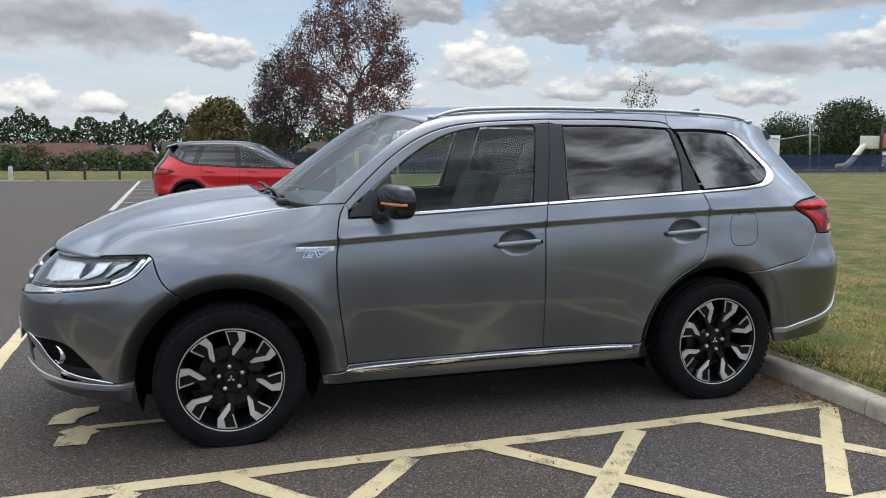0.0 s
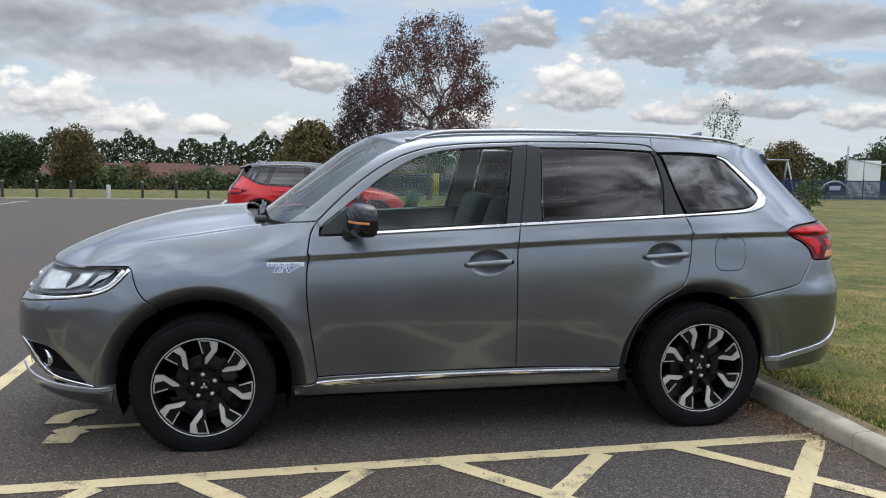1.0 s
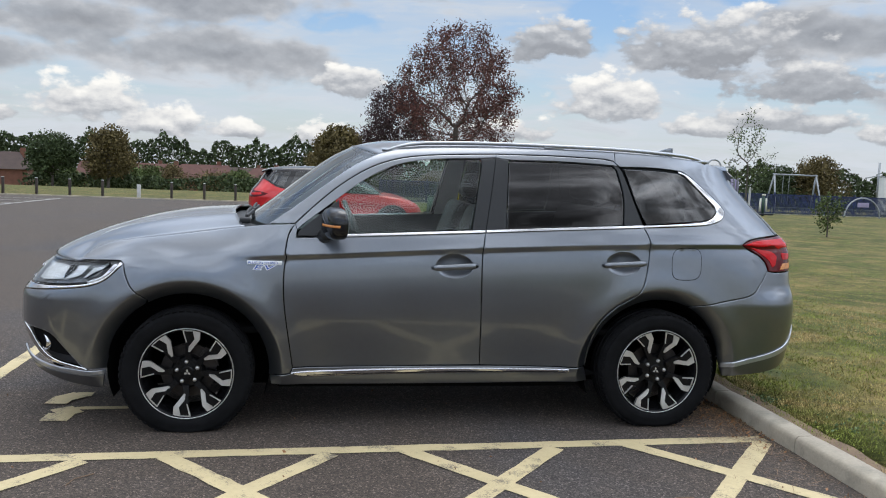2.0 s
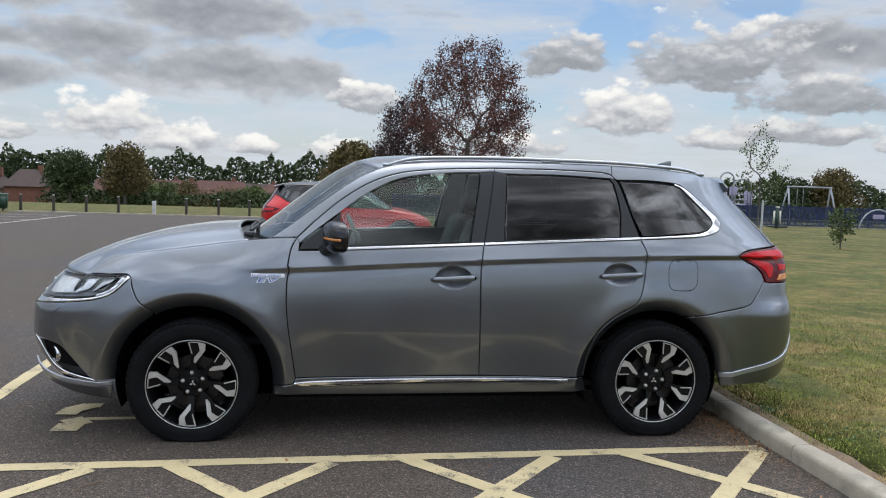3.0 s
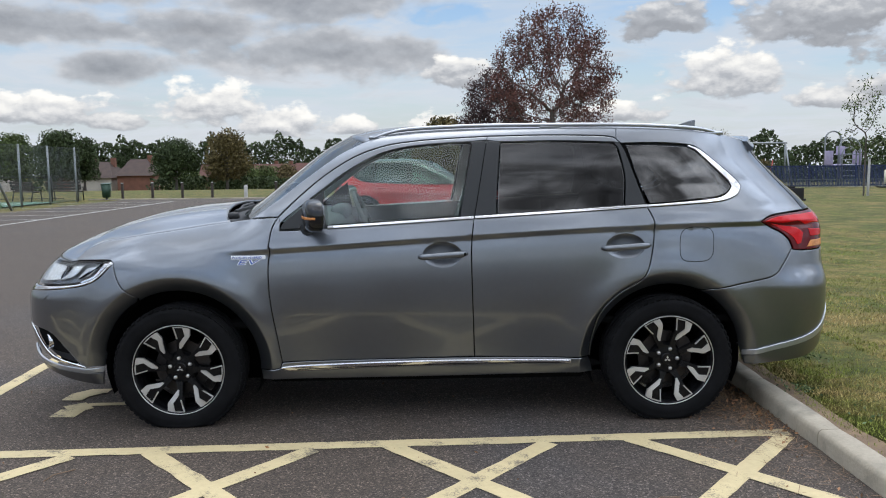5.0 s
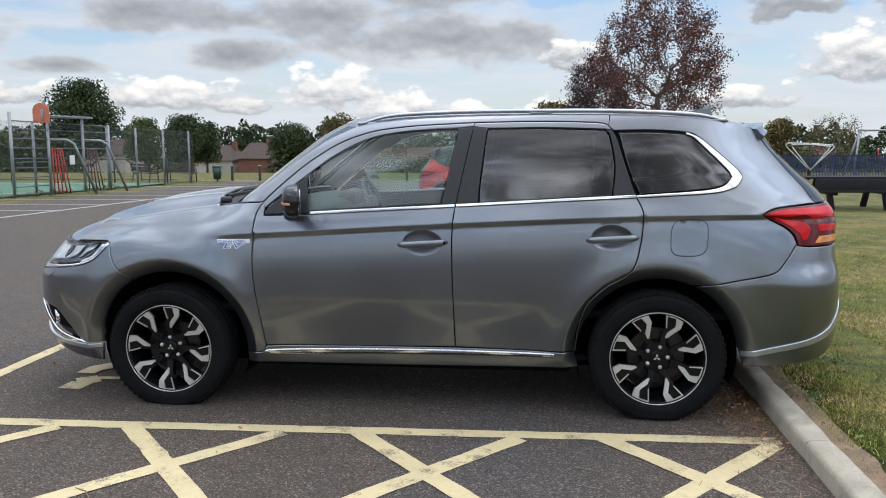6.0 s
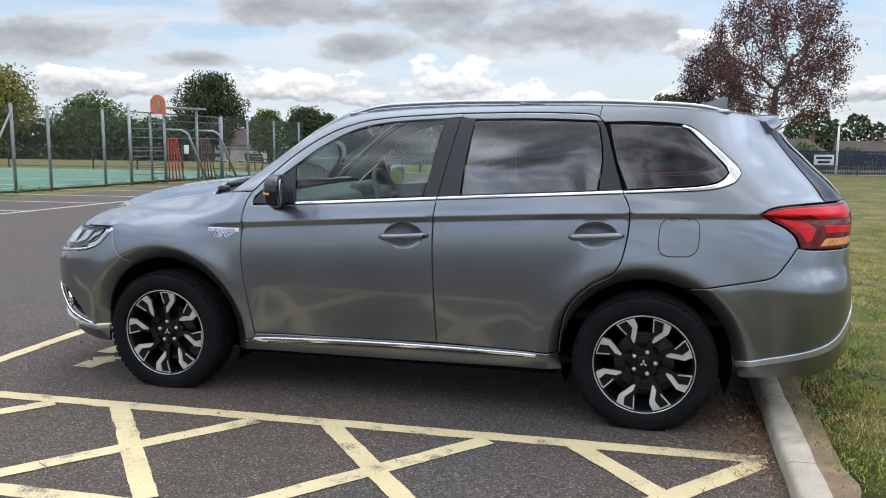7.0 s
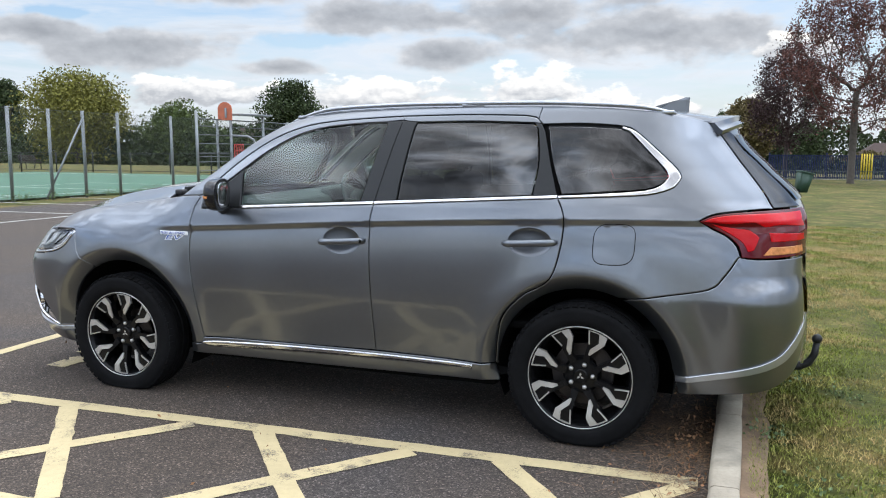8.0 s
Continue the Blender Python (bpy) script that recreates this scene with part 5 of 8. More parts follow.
box(bm, (1.78, 1.50, 0.30), (0.01, 0, 0.36), bevel=0.03)
box(bm, (0.50, 0.80, 0.26), (-1.40, 0, 0.40), bevel=0.03)
box(bm, (0.90, 0.84, 0.24), (1.45, 0, 0.42), bevel=0.03)
box(bm, (0.35, 1.10, 0.20), (1.98, 0, 0.42), bevel=0.05)
box(bm, (0.35, 1.10, 0.30), (-1.95, 0, 0.42), bevel=0.05)
part("underbody", bm, M_SEAL, car, "black underbody")
BACK = loop([(-1.66, 0.87), (-1.62, 1.00), (-0.93, 1.10), (-0.75, 1.06), (0.3, 1.10), (1.2, 1.15), (1.8, 1.15), (2.05, 1.10)], [(2.05, 1.10), (2.10, 0.95), (2.25, 0.80), (2.28, 0.50), (1.80, 0.36)], arc(REAR_HUB, RA + 0.025, 5, 178),
            [(0.89, 0.34), (0.88, 0.28), (-0.86, 0.28)], arc(FRONT_HUB, FA + 0.025, -2, 172), [(-1.79, 0.38), (-2.1, 0.42), (-2.18, 0.55), (-2.18, 0.70), (-2.05, 0.72), (-1.66, 0.87)])
side_panel("inner_side", BACK, M_SEAL, car, "dark inner side panel", proud=-0.024, gap=0.0, depth=0.004, step=0.06)
BACK2 = loop([(-0.83, 1.17), (-0.60, 1.35), (-0.40, 1.47), (-0.2, 1.545), (0.1, 1.578), (1.0, 1.582), (1.5, 1.56), (1.75, 1.50), (1.90, 1.36), (2.04, 1.2), (2.04, 1.10)], [(2.04, 1.10), (1.80, 1.15), (1.72, 1.21)],
             [(1.72, 1.21), (1.735, 1.28), (1.62, 1.385), (1.50, 1.492), (1.12, 1.502)], [(1.12, 1.502), (1.06, 1.525), (0.41, 1.542), (0.30, 1.542), (0.10, 1.54), (-0.08, 1.52), (-0.25, 1.478), (-0.42, 1.39), (-0.56, 1.29), (-0.78, 1.10)], [(-0.78, 1.10), (-0.83, 1.17)])
side_panel("inner_frame", BACK2, M_SATIN, car, "dark inner window frame", proud=-0.022, gap=0.0, depth=0.006, step=0.06)
for a, b, c, d in (((0.21, 1.12), (0.29, 1.53), (0.42, 1.53), (0.38, 1.13)), ((1.10, 1.17), (1.09, 1.52), (1.13, 1.52), (1.22, 1.18))):
    side_panel("inner_pillar", loop([a, b], [b, c], [c, d], [d, a]), M_SEAL, car, proud=-0.022, gap=0.0, depth=0.03, step=0.06)


# ---------------------------------------------------------------- the grey estate car: mirrors, handles, badge, cabin, tow bar
def blob(bm, at, size, p=2.6, nu=20, nv=28):
    """A rounded block (superellipsoid)."""
    def f(u, v):
        a, b = (u - 0.5) * math.pi, v * 2 * math.pi
        c = lambda t, q: math.copysign(abs(t) ** q, t)
        e = 2 / p
        return (at[0] + size[0] * c(math.cos(a), e) * c(math.cos(b), e), at[1] + size[1] * c(math.cos(a), e) * c(math.sin(b), e), at[2] + size[2] * c(math.sin(a), e))
    grid_sheet(bm, f, nu, nv)
    bmesh.ops.remove_doubles(bm, verts=bm.verts, dist=1e-4)
    return bm


for side in (-1, 1):            # mirrors
    bm = bmesh.new()
    blob(bm, (0, 0, 0), (0.064, 0.122, 0.086), 3.0)
    for v in bm.verts:
        out = v.co.y * side
        if v.co.x > 0.022:          # flat back round the glass
            v.co.x = 0.022 + (v.co.x - 0.022) * 0.25
        v.co.z *= 1 - 0.10 * max(0, out) / 0.122
        v.co.x += 0.28 * out
    mir = part("door_mirror", bm, M_GLOSSBLACK, car, "gloss black door mirror swept back from the door")
    mir.location = (-0.562, side * 0.975, 1.160)
    bm = bmesh.new()
    tube(bm, [(-0.060, -side * 0.130, -0.078), (-0.050, -side * 0.09, -0.066), (-0.03, -side * 0.03, -0.050)], 0.03, 10, taper=[0.040, 0.034, 0.036])
    part("mirror_foot", bm, M_SATIN, mir)
    bm = bmesh.new()
    blob(bm, (0, 0, 0), (0.004, 0.084, 0.066), 3.2, 12, 20)
    for v in bm.verts:
        v.co.x += 0.033 + 0.28 * v.co.y * side
    part("mirror_glass", bm, M_CHROME, mir, "silvered mirror glass")
    bm = bmesh.new()
    pts = []
    for i in range(13):
        out = -0.030 + 0.151 * i / 12
        x = -0.0645 * (1 - min(0.999, abs(out) / 0.122) ** 3.0) ** (1 / 3.0) + 0.28 * out
        pts.append(Vector((x, side * out, -0.008)))
    for a, b in zip(pts, pts[1:]):
        d = b - a
        box(bm, (d.length * 1.02, 0.005, 0.012), tuple((a + b) / 2), Matrix.Rotation(math.atan2(d.y, d.x), 3, "Z"))
    part("side_indicator", bm, M_SMOKE, mir, "amber side indicator in the mirror shell")

for k, (hx, hz) in enumerate(HANDLES):
    for side in (-1, 1):
        bm = bmesh.new()
        pts, rad = [], []
        for i in range(17):
            u = i / 16
            x = hx - 0.125 + 0.255 * u
            z = hz - 0.010 + 0.016 * u
            y = float(half_width(hx - 0.14, hz)) + 0.004 + 0.026 * min(1, math.sin(math.pi * u) * 3) ** 0.7
            pts.append((x, side * y, z))
            rad.append(0.010 + 0.007 * min(1, math.sin(math.pi * u) * 4))
        tube(bm, pts, 0.015, 12, taper=rad)
        for v in bm.verts:
            v.co.y = side * (float(half_width(hx - 0.14, hz)) + 0.012 + (abs(v.co.y) - float(half_width(hx - 0.14, hz)) - 0.012) * 0.75)
        part("door_handle", bm, M_PAINT, (fd, rd)[k], "grey painted door handle") if side < 0 else part("door_handle", bm, M_PAINT, car, "grey painted door handle")
    bm = bmesh.new()
    lathe(bm, [(0, -0.002), (0.008, -0.002), (0.009, 0.002), (0, 0.002)], 16)
    if k == 0:
        part("key_cover", bm, M_SEAL, car).location = (hx + 0.118, -(float(half_width(hx - 0.14, hz)) + 0.030), hz + 0.005)


def lettering(text, size, mat, parent, at, spacing=1.0, shear=0.0, bold=0.0, stretch=1.0):
    cu = bpy.data.curves.new("lettering", "FONT")
    cu.body, cu.size, cu.extrude, cu.space_character, cu.shear, cu.offset = text, size, 0.0015, spacing, shear, bold
    ob = new("lettering", cu)
    bpy.context.view_layer.update()
    me = bpy.data.meshes.new_from_object(ob.evaluated_get(bpy.context.evaluated_depsgraph_get()))
    bpy.data.objects.remove(ob)
    for v in me.vertices:
        v.co.x *= stretch
    ob = mesh_part("lettering", me, mat, parent)
    ob.matrix_local = pose(*at, 90, 0, 0)
    return ob


bw = float(half_width(-0.93, 0.92))
bm = bmesh.new()
box(bm, (0.182, 0.004, 0.021), (0, 0, 0), bevel=0.0015)
badge = part("wing_badge", bm, M_BADGEW, car, "chrome and blue lettered wing badge")
badge.location = (-0.937, -bw - 0.003, 0.932)
badge.rotation_euler = (radians(-2), 0, radians(1.0))
lettering("PLUG-IN HYBRID", 0.0195, M_BADGE, badge, (-0.086, -0.0022, -0.007), 1.05, stretch=1.02)
lettering("EV", 0.034, M_BADGE, badge, (-0.062, -0.001, -0.037), 1.20, 0.25, 0.0, 2.5)
lettering("EV", 0.034, M_BADGEW, badge, (-0.062, 0.0003, -0.038), 1.20, 0.25, 0.0022, 2.5)

# cabin
bm = bmesh.new()
grid_sheet(bm, lambda u, v: (-1.00 + 0.55 * u, (2 * v - 1) * 0.74, 1.075 + 0.035 * math.sin(math.pi * min(1, u * 1.1)) - 0.16 * max(0, u - 0.75) * 4 * (u - 0.75) - 0.14 * max(0, (u - 0.85)) / 0.15), 20, 12)
part("dashboard", bm, M_CABIN, car, "grey dashboard")
bm = bmesh.new()
box(bm, (0.12, 0.32, 0.10), (-0.56, 0.37, 1.09), bevel=0.04, segs=3)
part("instrument_hood", bm, M_CABIN, car)
bm = bmesh.new()
box(bm, (0.60, 0.26, 0.30), (-0.25, 0, 0.80), bevel=0.05, segs=3)
part("centre_console", bm, M_CABIN, car)
bm = bmesh.new()
c0 = Vector((-0.395, 0.37, 1.045))
tilt = Matrix.Rotation(radians(-24), 3, "Y")
tube(bm, [c0 + tilt @ Vector((0, 0.185 * math.cos(a), 0.185 * math.sin(a))) for a in np.linspace(0, 2 * math.pi, 36, endpoint=False)], 0.015, 10, close=True)
for a in (0, 180, 270):
    tube(bm, [c0 + tilt @ Vector((-0.02, 0, 0)), c0 + tilt @ Vector((0, 0.18 * math.cos(radians(a)), 0.18 * math.sin(radians(a))))], 0.018, 8)
blob(bm, tuple(c0 + Vector((-0.02, 0, 0))), (0.035, 0.075, 0.065), 2.6, 10, 14)
part("steering_wheel", bm, M_CABIN, car, "black steering wheel")


def seat(x, y, w, lean):
    bm = bmesh.new()
    box(bm, (0.50, w, 0.16), (x - 0.20, y, 0.66), bevel=0.05, segs=3)
    cushion = part("seat", bm, M_SEATM, car, "dark leather car seat")
    bm = bmesh.new()
    box(bm, (0.14, w, 0.62), (0, 0, 0.31), bevel=0.055, segs=3)
    b = part("backrest", bm, M_SEATM, cushion)
    b.matrix_local = pose(x + 0.03, y, 0.66, 0, lean, 0)
    for k in ((0,) if w < 0.7 else (-0.42, 0, 0.42)):
        bm = bmesh.new()
        box(bm, (0.10, 0.26, 0.17), (0, 0, 0.745), bevel=0.045, segs=3)
        for s in (-0.06, 0.06):
            tube(bm, [(0, s, 0.58), (0, s, 0.70)], 0.006, 6)
        h = part("headrest", bm, M_SEATM, cushion)
        h.matrix_local = pose(x + 0.03, y + k, 0.66, 0, lean, 0)


seat(0.12, -0.37, 0.50, 20)
seat(0.12, 0.37, 0.50, 20)
seat(0.98, 0.0, 1.24, 18)
bm = bmesh.new()
blob(bm, (-0.47, 0.0, 1.455), (0.022, 0.115, 0.038), 3.0, 12, 20)
tube(bm, [(-0.47, 0, 1.47), (-0.40, 0, 1.565)], 0.010, 6)
part("inside_mirror", bm, M_SEATM, car, "dark inside mirror")
for o in (loop([(-0.86, 1.155), (-0.62, 1.345), (-0.42, 1.475), (-0.30, 1.535)], [(-0.30, 1.535), (-0.25, 1.475), (-0.42, 1.385), (-0.56, 1.285), (-0.76, 1.12)], [(-0.76, 1.12), (-0.86, 1.155)]),
          loop([(0.22, 1.12), (0.29, 1.54), (0.40, 1.54), (0.38, 1.13)], [(0.38, 1.13), (0.22, 1.12)]),
          loop([(-0.30, 1.54), (0.2, 1.575), (1.0, 1.575), (1.5, 1.55)], [(1.5, 1.55), (1.5, 1.51), (1.0, 1.53), (0.3, 1.535), (-0.08, 1.515), (-0.25, 1.475)], [(-0.25, 1.475), (-0.30, 1.54)])):
    side_panel("pillar_lining", o, M_LINER, car, "pale inner pillar lining", proud=-0.040, gap=0.0, depth=0.004, step=0.06)
for side in (-1, 1):
    bm = bmesh.new()
    grid_sheet(bm, lambda u, v: (-0.80 + 1.66 * u, side * (0.80 - 0.05 * v), 0.55 + 0.53 * v + 0.075 * u), 10, 6)
    part("door_lining", bm, M_CABIN, car, "dark inner door lining")
bm = bmesh.new()
box(bm, (0.85, 1.3, 0.03), (1.62, 0, 0.78), bevel=0.01)
box(bm, (2.9, 1.5, 0.04), (0.35, 0, 0.54), bevel=0.01)
part("cabin_floor", bm, M_SEAL, car)

# tow bar
bm = bmesh.new()
tube(bm, [(2.10, 0, 0.30), (2.26, 0, 0.262), (2.34, 0, 0.262), (2.385, 0, 0.285), (2.41, 0, 0.33), (2.419, 0, 0.395)], 0.021, 12, taper=[0.03, 0.026, 0.024, 0.021, 0.019, 0.016])
blob(bm, (2.419, 0, 0.414), (0.026, 0.026, 0.026), 2.0, 12, 16)
part("tow_ball", bm, M_SATIN, car, "black swan-neck tow ball")
bm = bmesh.new()
box(bm, (0.010, 0.52, 0.112), (2.336, 0, 0.66), bevel=0.003)
part("number_plate", bm, M_PLATE, car, "yellow rear number plate")
for side in (-1, 1):
    bm = bmesh.new()
    blob(bm, (2.262, side * 0.600, 0.420), (0.024, 0.014, 0.038), 2.2, 10, 14)
    part("reflector", bm, M_CLEAR, car, "clear bumper reflector")


# ---------------------------------------------------------------- plants
M_BARK = material("bark", (0.095, 0.080, 0.068), 0.9, vary=0.3, scale=8, bump=0.8, bump_scale=30)
M_LEAF_RED = material("red_brown_leaves", (0.112, 0.046, 0.036), 0.7, spec=0.3, vary=0.2, scale=2, island=0.55)
M_LEAF_DKRED = material("dark_purple_leaves", (0.050, 0.026, 0.027), 0.7, spec=0.3, vary=0.2, scale=2, island=0.5)
M_LEAF_BROWN = material("browning_leaves", (0.112, 0.088, 0.036), 0.8, spec=0.2, vary=0.3, scale=0.6, island=0.45)
M_LEAF_DARK = material("dark_green_leaves", (0.048, 0.066, 0.027), 0.8, spec=0.2, vary=0.3, scale=0.6, island=0.45)
M_LEAF_MID = material("green_leaves", (0.078, 0.104, 0.034), 0.8, spec=0.2, vary=0.3, scale=0.6, island=0.45)
M_LEAF_YEL = material("yellow_green_leaves", (0.17, 0.165, 0.040), 0.8, spec=0.2, vary=0.25, scale=0.6, island=0.4)
for mm in (M_LEAF_RED, M_LEAF_DKRED, M_LEAF_BROWN, M_LEAF_DARK, M_LEAF_MID, M_LEAF_YEL):
    mm.node_tree.nodes["Principled BSDF"].inputs["Transmission Weight"].default_value = 0.0


def leaf_cloud(points, size, rng, flat=0.5):
    """Leaves as folded kites scattered on points, in one mesh."""
    n = len(points)
    p = np.asarray(points)
    d = rng.normal(size=(n, 3))
    d /= np.linalg.norm(d, axis=1, keepdims=True)
    e = np.cross(d, rng.normal(size=(n, 3)))
    e /= np.maximum(np.linalg.norm(e, axis=1, keepdims=True), 1e-6)
    s = size * rng.uniform(0.6, 1.4, (n, 1))
    v = np.stack([p - d * s, p + e * s * flat, p + d * s, p - e * s * flat + np.cross(d, e) * s * 0.25], 1).reshape(-1, 3)
    i = np.arange(n) * 4
    f = np.stack([i, i + 1, i + 2, i + 3], 1)
    me = bpy.data.meshes.new("crown")
    me.from_pydata(v.tolist(), [], f.tolist())
    return me


def grow(rng, targets, root, bole, step, reach, kill, rounds=70):
    """Branches that grow towards points spread through the crown. Returns nodes and the index of each one's parent."""
    nodes = [np.array(root) + np.array([0, 0, k * step]) for k in range(int(bole / step) + 1)]
    parent = [-1] + list(range(len(nodes) - 1))
    t = np.array(targets)
    for _ in range(rounds):
        if not len(t):
            break
        n = np.array(nodes)
        d = np.linalg.norm(t[:, None] - n[None], axis=2)
        near = d.argmin(1)
        dist = d[np.arange(len(t)), near]
        pull = {}
        for i in np.nonzero(dist < reach)[0]:
            v = t[i] - n[near[i]]
            pull.setdefault(int(near[i]), []).append(v / np.linalg.norm(v))
        if not pull:
            reach *= 1.4
            continue
        for k, vs in pull.items():
            v = np.sum(vs, 0) + rng.normal(0, 0.14, 3) + np.array([0, 0, 0.10])
            v /= max(np.linalg.norm(v), 1e-6)
            nodes.append(n[k] + v * step)
            parent.append(k)
        n = np.array(nodes)
        d = np.linalg.norm(t[:, None] - n[None], axis=2).min(1)
        t = t[d > kill]
    return np.array(nodes), parent


def open_tree(name, x, y, height, width, bole, mat, label, seed, n_leaves, leaf=0.07, n_targets=520, step=0.24, clump=0.16, thick=1.0, pear=0.25, tilt=(0.0, 0.0)):
    """A tree whose limbs show through thin foliage; the crown fills an egg-shaped space."""
    rng = np.random.default_rng(seed)
    ob = thing(name, pose(x, y, gz(x, y) + (0.06 if x > 2.1 else 0)), label, "tree")
    cz, rz, rx = (height + bole) / 2, (height - bole) / 2, width / 2
    pts = []
    while len(pts) < n_targets:
        p = rng.uniform(-1, 1, 3)
        r = np.linalg.norm(p)
        bump = 1 + 0.16 * noise.noise((p[0] * 2 + seed, p[1] * 2, p[2] * 2))
        if r > bump or (r < 0.45 and rng.uniform() < 0.6) or noise.noise((p[0] * 3.1, p[1] * 3.1 + seed, p[2] * 3.1)) < -0.34:
            continue
        w = 1 - pear * p[2]
        pts.append((p[0] * rx * w + tilt[0] * (p[2] + 1), p[1] * rx * w + tilt[1] * (p[2] + 1), cz + p[2] * rz))
    nodes, parent = grow(rng, pts, (0, 0, -0.1), bole + 0.28 * (height - bole), step, step * 6, step * 1.6)
    kids = np.zeros(len(nodes))
    flow = np.zeros(len(nodes))
    for i in range(len(nodes) - 1, 0, -1):
        if kids[i] == 0:
            flow[i] += 1
        flow[parent[i]] += flow[i]
        kids[parent[i]] += 1
    base_r = height * 0.0165 * thick
    rad = base_r * np.maximum(flow / max(flow[0], 1), 0.0004) ** 0.46
    bm = bmesh.new()
    children = {}
    for i in range(1, len(nodes)):
        children.setdefault(parent[i], []).append(i)
    done = [False] * len(nodes)
    for i in range(1, len(nodes)):
        if done[i]:
            continue
        chain = [parent[i], i]
        done[i] = True
        while chain[-1] in children:
            nxt = max(children[chain[-1]], key=lambda k: flow[k])
            if done[nxt]:
                break
            done[nxt] = True
            chain.append(nxt)
        r = [rad[k] for k in chain]
        if chain[0] > 0:
            r[0] = r[1]
        else:
            r[0] *= 1.35
        tube(bm, [tuple(nodes[k]) for k in chain], 0, 8 if r[0] > 0.05 else 4, taper=[max(q, 0.005) for q in r])
    part("trunk", bm, M_BARK, ob, "grey-brown bark")
    tip = [i for i in range(len(nodes)) if flow[i] <= 2.5 and nodes[i][2] > bole * 0.8]
    c = nodes[rng.choice(tip, n_leaves)] + rng.normal(0, clump, (n_leaves, 3))
    mesh_part("crown", leaf_cloud(c, leaf, rng, 0.42), mat, ob)
    return ob


def full_tree(name, x, y, height, width, bole, mat, label, seed, n=2600, leaf=0.20, squash=1.0, lobes=26, z=None, group=""):
    """A tree in full leaf: a crown of many clumps with an uneven outline and gaps."""
    rng = np.random.default_rng(seed)
    n, leaf, lobes = int(n * 2.8), leaf * 0.66, int(lobes * 1.5)
    ob = thing(name, pose(x, y, gz(x, y) if z is None else z), label, "tree", group)
    bm = bmesh.new()
    r = height * 0.024
    tube(bm, [(0, 0, -0.2), (0, 0, bole * 0.6), (0.05, 0, bole + (height - bole) * 0.4), (0, 0, bole + (height - bole) * 0.75)], r, 8, taper=[r * 1.3, r, r * 0.7, r * 0.2])
    cz, rz, rx = (height + bole) / 2, (height - bole) / 2, width / 2
    centres = []
    for k in range(lobes):
        a = rng.uniform(0, 2 * math.pi)
        c = rng.uniform(-0.95, 0.95)
        q = math.sqrt(1 - c * c)
        m = rng.uniform(0.30, 0.74)
        taper = 1.0 - 0.18 * c
        centres.append((math.cos(a) * q * rx * m * taper, math.sin(a) * q * rx * m * taper, cz + c * rz * 0.72, rng.uniform(0.28, 0.44) * rx))
    for cx, cy, c2, cr in centres[::2]:
        tube(bm, [(0, 0, bole + (c2 - bole) * 0.35), (cx * 0.5, cy * 0.5, c2 - cr * 0.6), (cx, cy, c2)], r * 0.3, 5, taper=[r * 0.4, r * 0.25, r * 0.08])
    part("trunk", bm, M_BARK, ob)
    pts = []
    for i in range(n):
        cx, cy, c2, cr = centres[rng.integers(len(centres))]
        d = rng.normal(size=3)
        d /= np.linalg.norm(d)
        rr = cr * rng.uniform(0.55, 1.12)
        pts.append((cx + d[0] * rr, cy + d[1] * rr, max(c2 + d[2] * rr * 0.85, bole * 0.7)))
    me = leaf_cloud(pts, leaf, rng, 0.6)
    mesh_part("crown", me, mat, ob)
    return ob


# ---------------------------------------------------------------- the red hatchback
R_SEC = Curve([(0.12, 0.78), (0.30, 0.855), (0.55, 0.885), (0.75, 0.882), (0.90, 0.868), (1.00, 0.845), (1.10, 0.805), (1.25, 0.745), (1.42, 0.665), (1.50, 0.60), (1.55, 0.50), (1.58, 0.40)])
R_REAR = Curve([(0.15, 0.10), (0.35, 0.02), (0.60, -0.01), (0.85, 0.00), (0.98, 0.06), (1.15, 0.20), (1.40, 0.36), (1.52, 0.46), (1.58, 0.55)])
R_NOSE = Curve([(0.15, 4.0), (0.35, 4.10), (0.60, 4.11), (0.75, 4.05), (0.88, 3.85), (0.98, 3.35), (1.10, 3.05), (1.50, 2.25), (1.58, 2.1)])


def red_width(x, z):
    x, z = np.asarray(x, float), np.asarray(z, float)
    w = R_SEC(z)
    w = w + 0.012 * np.exp(-((z - 0.80 - 0.03 * (2 - x)) / 0.06) ** 2) - 0.014 * np.exp(-((z - 0.62) / 0.09) ** 2)
    for hx in (0.74, 3.34):
        r = np.hypot(x - hx, z - 0.33)
        w = w + 0.022 * np.exp(-((r - 0.42) / 0.08) ** 2)
    u = np.clip(1 - (x - R_REAR(z)) / 0.55, 0, 0.9999)
    w = w * (1 - u ** 3.2) ** (1 / 3.2)
    u = np.clip(1 - (R_NOSE(z) - x) / 0.75, 0, 0.9999)
    return w * (1 - u ** 3.0) ** (1 / 3.0)


red = thing("hatchback", pose(-2.12, 14.0 + 0.88, gz(0, 14.9), 0, 0, 0), "red hatchback with a black roof parked nose to the kerb", "car")


def rp(name, outline, mat, label="", **kw):
    return side_panel(name, outline, mat, red, label, wf=red_width, **kw)


